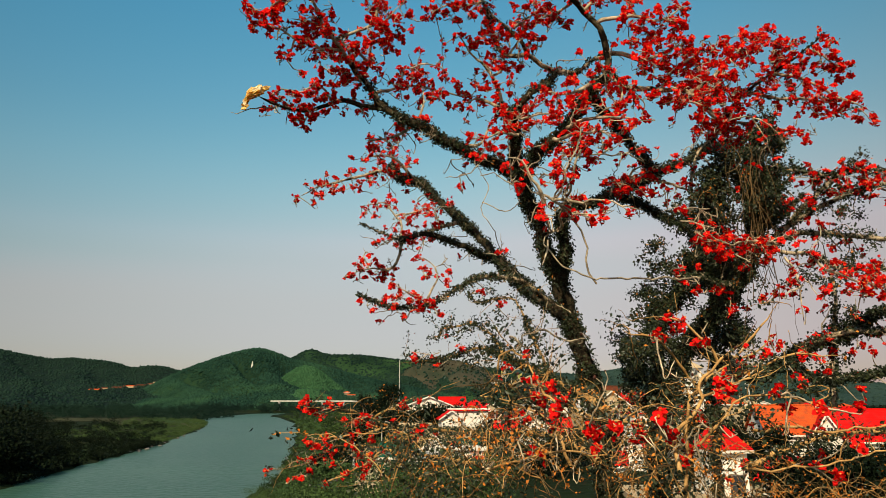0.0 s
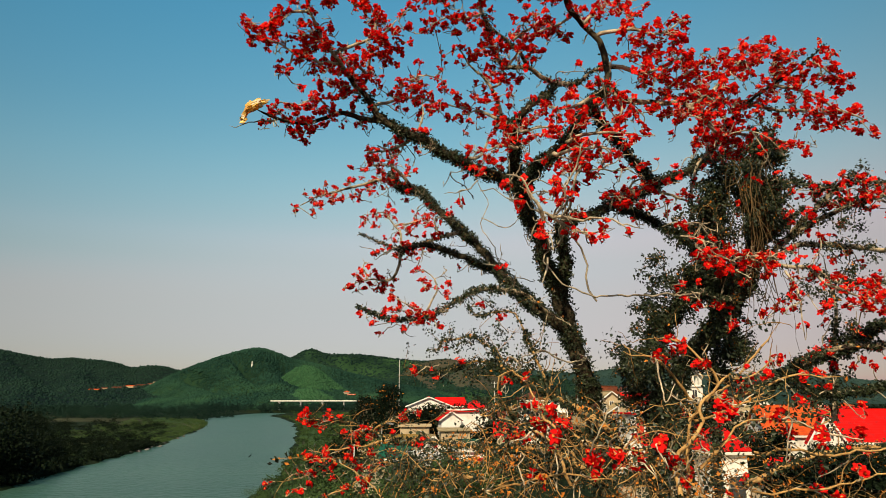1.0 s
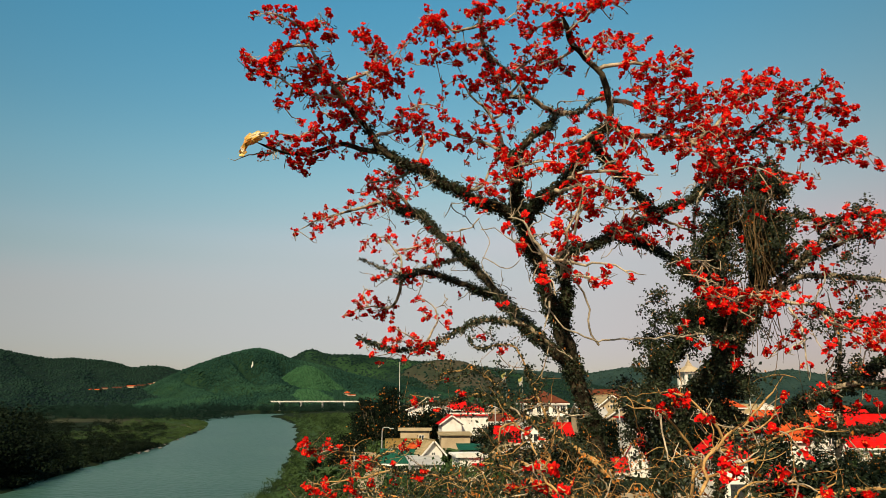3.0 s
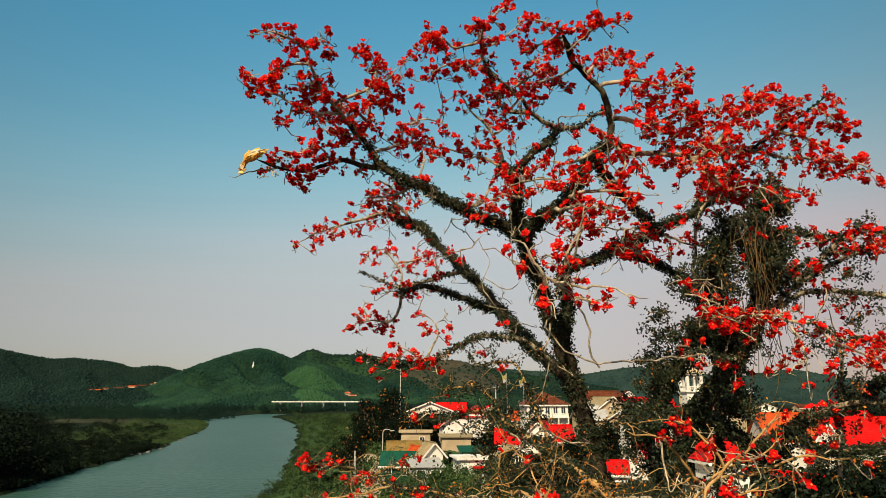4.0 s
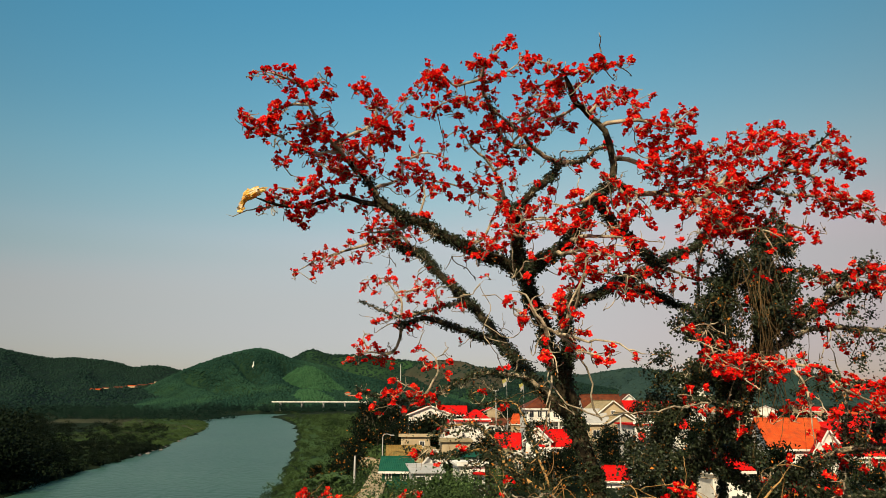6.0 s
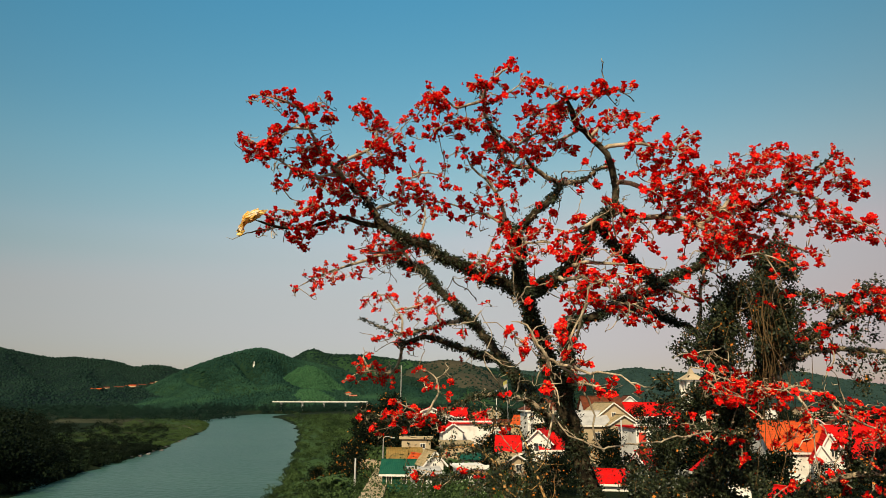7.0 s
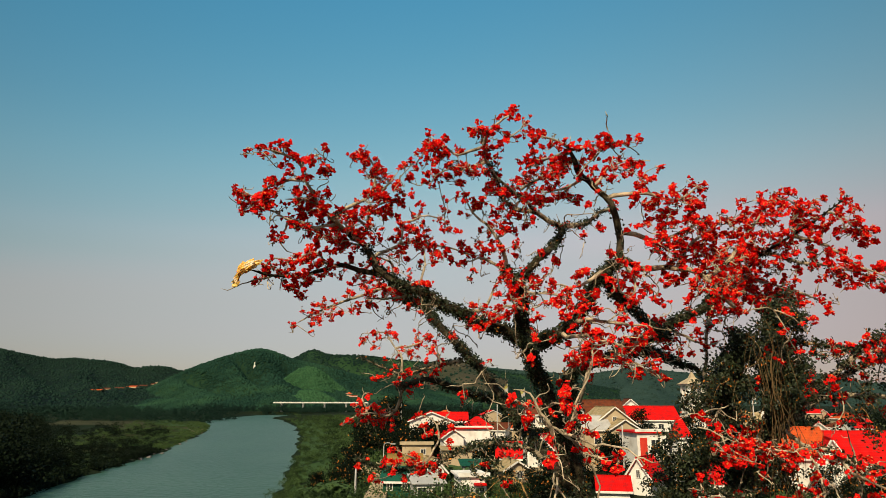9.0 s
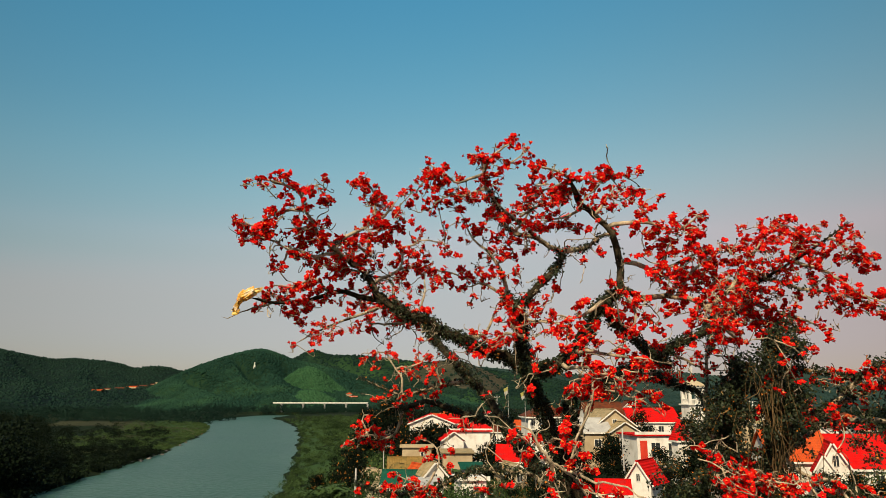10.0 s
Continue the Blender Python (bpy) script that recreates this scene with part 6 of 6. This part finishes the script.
bough("M", "low", [(1.68, 10.20, 9.21), (1.50, 10.20, 9.65), (1.17, 10.30, 9.95), (0.87, 10.40, 10.06), (0.47, 10.50, 10.14)], 0.024, 0.009, 0, 1.5, 0.4, 0.2)


TWIGS = {"M": Heap(), "G": Heap()}
BLOOMS = []      # place, direction, tree


def grow_twigs():
    """Joins each flowering place to the nearest wood that grows towards it, nearest first, so that twigs fork from twigs."""
    P, D = np.array(NODE_P), np.array(NODE_D)
    T = np.array([t == "M" for t in NODE_T])
    places = np.array([q for q, _ in TARGETS])
    gap = np.array([np.min(np.sum((P - q) ** 2, 1)) for q in places])
    for j in np.argsort(gap):
        q, tree = TARGETS[j]
        to = q - P
        dist = np.linalg.norm(to, axis=1) + 1e-6
        cost = dist * (1.75 - (to * D).sum(1) / dist) + (T != (tree == "M")) * 0.3
        i = int(np.argmin(cost))
        L = dist[i]
        if L < 0.03 or L > (.7 if j in BARE else 1.3):
            continue
        p, d = P[i], D[i]
        lift = np.array([0, 0, 0.22 * L])
        a = p + d * L * 0.33 + rng_t.normal(0, .05 * L, 3)
        b = q - lift + rng_t.normal(0, .12 * L, 3)
        path = smooth_path([p, a, b, q], max(.05, L / 9), .013, rng_t)
        w = min(.022, .008 + .012 * L)
        TWIGS[tree].add(*tube(path - ROOT[tree][1], np.linspace(w, .0055, len(path)), 5))
        dd = np.gradient(path, axis=0)
        dd /= np.linalg.norm(dd, axis=1)[:, None] + 1e-9
        P, D, T = np.vstack([P, path[1:]]), np.vstack([D, dd[1:]]), np.concatenate([T, np.full(len(path) - 1, tree == "M")])
        for k in range(0 if j in BARE else int(rng_t.choice([3, 4, 6, 7, 9]))):
            way = dd[-1] * .6 + np.array([0, -.2, .45]) + rng_t.normal(0, .45, 3)
            BLOOMS.append((q + rng_t.normal(0, .040, 3) * (k > 0), way, tree))
        if L > .45 and j not in BARE and rng_t.random() < .6:
            m = path[len(path) // 2 + int(rng_t.integers(0, 3))]
            way = rng_t.normal(0, .5, 3) + np.array([0, 0, .5])
            tip = m + way / np.linalg.norm(way) * rng_t.uniform(.06, .16)
            TWIGS[tree].add(*tube(np.array([m, (m + tip) / 2 + rng_t.normal(0, .01, 3), tip]) - ROOT[tree][1], np.array([.007, .006, .005]), 4))
            BLOOMS.append((tip, way, tree))
        for k in range(int(rng_t.integers(0, 3))):
            m = path[int(rng_t.integers(1, len(path)))]
            way = dd[-1] + rng_t.normal(0, .7, 3)
            tip = m + way / np.linalg.norm(way) * rng_t.uniform(.05, .2)
            bend = (m + tip) / 2 + rng_t.normal(0, .03, 3)
            TWIGS[tree].add(*tube(np.array([m, bend, tip]) - ROOT[tree][1], np.array([.008, .006, .004]), 4))
            if rng_t.random() < .4:
                BUDS.append((tip, tree))


BUDS = []
for _ in range(20):
    TARGETS.append((np.array([rng_t.normal(5.7, .5), rng_t.uniform(11.9, 12.7), rng_t.uniform(11.5, 15.2)]), "G"))
grow_twigs()


def blossom(seed, openness, size=0.054):
    """A silk-cotton flower: five thick strap petals curling out of a dark cup, with a brush of stamens."""
    rng = np.random.default_rng(seed)
    h = Heap()
    for i in range(5):
        a = i / 5 * 2 * math.pi + rng.normal(0, .12)
        o, ln = openness * rng.uniform(.75, 1.25), size * rng.uniform(.85, 1.15)
        ca, sa = math.cos(a), math.sin(a)
        rows = []
        for s, w in ((.08, .20), (.45, .45), (.85, .44), (1.15, .18)):
            r, z = ln * (s * (.35 + .6 * o) + .25 * o * s ** 3), ln * (s * (1.05 - .55 * o) - .38 * o * s ** 3)
            c, side = np.array([ca * r, sa * r, z]), np.array([-sa, ca, 0]) * w * ln
            rows += [c - side + (0, 0, .1 * w * ln), c + side + (0, 0, .1 * w * ln)]
        # a few petals take the stamen orange as a painted sunlit highlight
        h.add(rows, [(0, 1, 3, 2), (2, 3, 5, 4), (4, 5, 7, 6)], 2 if rng.random() < .03 else 0)
    a = np.arange(5) / 5 * 2 * math.pi
    cup = [(0, 0, -size * .42)] + [(math.cos(t) * size * .26, math.sin(t) * size * .26, size * .12) for t in a]
    h.add(cup, [(0, 1 + (j + 1) % 5, 1 + j) for j in range(5)], 1)
    brush = [(0, 0, size * .05)] + [(math.cos(t) * size * .26, math.sin(t) * size * .26, size * rng.uniform(.6, .95)) for t in a]
    h.add(brush, [(0, 1 + j, 1 + (j + 1) % 5) for j in range(5)], 2)
    return h


FLOWERS = [blossom(s, o) for s, o in ((1, .2), (2, .4), (3, .6), (4, .75), (5, .5), (6, .3), (7, .66))]


def build_blossom():
    """The open flowers of both trees: those in the lower front of the crown one by one, the rest as masses."""
    meshes = [f.mesh("flower", [PETAL, CALYX, STAMEN]) for f in FLOWERS]
    mass = {"M": Heap(), "G": Heap()}
    order = sorted(range(len(BLOOMS)), key=lambda i: BLOOMS[i][0][1])
    single = {"M": 0, "G": 0}
    for i in order:
        q, way, tree = BLOOMS[i]
        k = int(rng_t.integers(0, len(FLOWERS)))
        rot = Vector(way).to_track_quat("Z", "Y").to_matrix() @ Matrix.Rotation(rng_t.uniform(0, 6.28), 3, "Z")
        s = rng_t.uniform(.75, 1.2)
        local = q - ROOT[tree][1]
        if single[tree] < 290:
            single[tree] += 1
            part("flower", meshes[k], ROOT[tree][0], "", Matrix.LocRotScale(Vector(local), rot.to_quaternion(), (s, s, s)))
        else:
            f = FLOWERS[k]
            mass[tree].add(np.vstack(f.v) * s @ np.array(rot).T + local, f.f, f.m)
    for tree, heap in mass.items():
        if heap.n:
            tagged(part("blossom", heap.mesh("blossom", [PETALS, CALYX, STAMEN]), ROOT[tree][0], "masses of red waxy flowers"), kind="stuff")
    ico = bmesh.new()
    bmesh.ops.create_icosphere(ico, subdivisions=1, radius=1)
    iv, jf = np.array([v.co for v in ico.verts]), [tuple(v.index for v in f.verts) for f in ico.faces]
    ico.free()
    buds = {"M": Heap(), "G": Heap()}
    for q, tree in BUDS:
        r = rng_t.uniform(.009, .019)
        buds[tree].add(iv * np.array([r, r, r * 1.4]) + q - ROOT[tree][1], jf)
    for tree in ("M", "G"):
        tagged(part("twig", TWIGS[tree].mesh("twig", [TWIG], True), ROOT[tree][0], "pale crooked twigs"), kind="stuff")
        tagged(part("bud", buds[tree].mesh("bud", [CALYX], True), ROOT[tree][0], "dark brown buds and pods"), kind="stuff")


build_blossom()


# ---------------------------------------------------------------- creepers
def build_creepers():
    """Ivy on the limbs, the hanging curtain on the second trunk and the tangle in the low branches."""
    rng = np.random.default_rng(9)
    pts, dry = list(IVY_PTS), []
    stems, shoots = Heap(), Heap()

    def veil(rows, far, n, leaves):
        """Leafy shoots that hang and climb about a trunk, in loose bunches with gaps: rows of (height, sideways slope, half width)."""
        zs, cs, ws = (np.array([r[k] for r in rows]) for k in range(3))
        for i in range(n):
            z = rng.uniform(zs[0], zs[-1])
            y = far + rng.normal(0, .38)
            x = y * (np.interp(z, zs, cs) + np.interp(z, zs, ws) * min(1.05, max(-1.05, rng.normal(0, .56))))
            if noise.noise((x * 1.9, y * 1.3, z * 1.5)) < .06:
                continue
            a, ln = rng.uniform(0, 6.28), rng.uniform(.2, .6)
            tip = np.array([x + math.cos(a) * ln * .6, y + math.sin(a) * ln * .4, z + rng.uniform(-.7, .45) * ln])
            p = smooth_path([(x, y, z), tuple((np.array([x, y, z]) + tip) / 2 + (0, 0, .15 * ln)), tuple(tip)], .09, .014, rng)
            (stems if i % 5 else shoots).add(*tube(p, np.linspace(rng.uniform(.006, .014), .004, len(p)), 4))
            k = int(leaves * rng.uniform(.6, 1.7))
            pts.append(p[rng.integers(0, len(p), k)] + rng.normal(0, .06, (k, 3)))
            if i % 13 == 0:
                dry.append(p[rng.integers(0, len(p), 10)] + rng.normal(0, .05, (10, 3)))

    veil([(10.8, .29, .018), (11.1, .292, .022), (11.6, .297, .024), (12.2, .315, .036), (12.6, .327, .044), (13.0, .340, .046), (13.5, .360, .034), (14.0, .388, .010)], 13.1, 320, 78)
    veil([(10.9, .403, .012), (11.9, .404, .015), (12.3, .399, .028), (12.8, .404, .040), (13.2, .424, .050), (13.7, .436, .056), (14.2, .442, .056), (14.8, .455, .046), (15.3, .462, .030)], 12.9, 800, 88)
    veil([(9.5, .280, .030), (10.5, .271, .024), (11.3, .257, .016)], 14.6, 210, 70)
    veil([(12.2, .55, .05), (13.1, .575, .06), (13.7, .58, .065), (14.3, .58, .06), (14.9, .58, .05)], 13.6, 60, 46)
    veil([(12.4, .378, .02), (13.4, .383, .026), (14.4, .388, .03), (15.3, .392, .022)], 15.0, 150, 90)
    veil([(13.3, .460, .016), (13.8, .468, .024), (15.1, .474, .026)], 13.0, 130, 120)
    veil([(9.6, .10, .05), (10.4, .095, .055), (11, .085, .05), (11.8, .07, .04)], 14.2, 95, 60)
    veil([(10.2, .50, .035), (10.7, .51, .045), (11.2, .535, .04), (11.7, .55, .03)], 13.1, 70, 56)
    # bare strands that hang from the second trunk
    for i in range(60):
        z = rng.uniform(12.6, 14.9)
        x, y = 5.5 + rng.normal(0, .26), 12.3 + rng.normal(0, .2)
        ln = rng.uniform(.5, 1.7)
        p = smooth_path([(x, y, z), (x + rng.normal(0, .1), y, z - ln * .5), (x + rng.normal(0, .16), y, z - ln)], .2, .03, rng)
        stems.add(*tube(p, np.full(len(p), rng.uniform(.003, .007)), 4))
    # tangle in the low branches: arching bare shoots, some with leaves strung along them
    for i in range(820):
        y = rng.uniform(8.2, 16.5)
        x = rng.uniform(-0.09 * y, 0.68 * y)
        crest = (9.3 if x < .33 * y else 8.6) + 0.9 * math.exp(-((x - .15 * y) / (.10 * y)) ** 2) + 1.0 * math.exp(-((x - .33 * y) / (.05 * y)) ** 2)
        z = crest - abs(rng.normal(0, 1.0)) - .1
        if z < 8.9 and x < .17 * y and i % 5 < 3:
            continue
        a, ln = rng.uniform(0, 6.28), rng.uniform(.4, 1.3)
        d = np.array([math.cos(a), math.sin(a) * .6, rng.normal(.1, .4)])
        p = smooth_path([(x, y, z), tuple(np.array([x, y, z]) + d * ln * .5 + (0, 0, rng.uniform(.05, .35))), tuple(np.array([x, y, z]) + d * ln + rng.normal(0, .2, 3) - (0, 0, .12))], .10, .034, rng)
        (shoots if i % 5 < 3 else stems).add(*tube(p, np.linspace(rng.uniform(.004, .010), .003, len(p)), 5))
        if noise.noise((x * .8, y * .8, z * .8 + 4)) > (.2 if z < 8.9 and x < .24 * y else -.2 if x < 0 else .26 if x < .33 * y else .46 if x < .46 * y else .36):
            j = rng.integers(0, len(p), int(rng.uniform(40, 125)))
            pts.append(p[j] + rng.normal(0, .10, (len(j), 3)))
        if i % 4 == 0:
            j = rng.integers(0, len(p), 22)
            dry.append(p[j] + rng.normal(0, .035, (len(j), 3)))
    # leafy side shoots along the low branches
    for i in range(300):
        q = LOWWOOD[int(rng.integers(0, len(LOWWOOD)))]
        if q[2] < 8.2:
            continue
        d = rng.normal(0, 1, 3) * np.array([1, .7, .6]) + np.array([0, 0, .25])
        tip = q + d / np.linalg.norm(d) * rng.uniform(.2, .75)
        p = smooth_path([tuple(q), tuple((q + tip) / 2 + rng.normal(0, .05, 3)), tuple(tip)], .07, .016, rng)
        shoots.add(*tube(p, np.linspace(rng.uniform(.005, .009), .003, len(p)), 4))
        if i % 2:
            k = int(rng.uniform(16, 50))
            pts.append(p[rng.integers(len(p) // 3, len(p), k)] + rng.normal(0, .07, (k, 3)))
    pts, dry = np.vstack(pts), np.vstack(dry)
    vine = thing("climbing_creeper", pose(0, 0, 0), "dark green creeper climbing the trunks and limbs", "creeper", kind="stuff")
    tagged(part("leaves", leaf_mesh("leaves", pts, np.where(pts[:, 2] < 10.8, .058, .056), [IVY, DRY], rng, .012), vine), kind="stuff")
    tagged(part("dry_leaves", leaf_mesh("dry_leaves", dry, .048, [DRY], rng), vine, "withered orange-brown creeper leaves"), kind="stuff")
    tagged(part("stems", stems.mesh("stems", [STRAND], True), vine, "thin brown creeper stems"), kind="stuff")
    tagged(part("shoots", shoots.mesh("shoots", [SHOOT], True), vine, "arching bare tan shoots"), kind="stuff")


build_creepers()


# ---------------------------------------------------------------- the bag caught on a branch tip
def build_bag():
    bm = bmesh.new()
    bmesh.ops.create_uvsphere(bm, u_segments=36, v_segments=24, radius=1)
    for v in bm.verts:
        p = v.co.copy()
        fold = noise.noise(p * 2.3) * .35 + noise.noise(p * 5 + Vector((3, 1, 0))) * .26 + noise.noise(p * 12) * .12
        v.co = Vector((p.x * .26, p.y * .10, p.z * .11)) * (1 + 1.3 * fold)
        v.co.z += -.24 * max(0, -p.x) ** 2 + .05 * p.x
        v.co.z *= 1.0 if p.z > 0 else .55
    me = bpy.data.meshes.new("plastic_bag")
    bm.to_mesh(me)
    bm.free()
    me.materials.append(BAGM)
    ob = new("plastic_bag", me)
    ob.matrix_basis = pose(-3.72, 12.62, 15.84, 0, -20, 5)
    tagged(ob, "crumpled yellow-white plastic bag caught on a branch", "plastic bag")


build_bag()
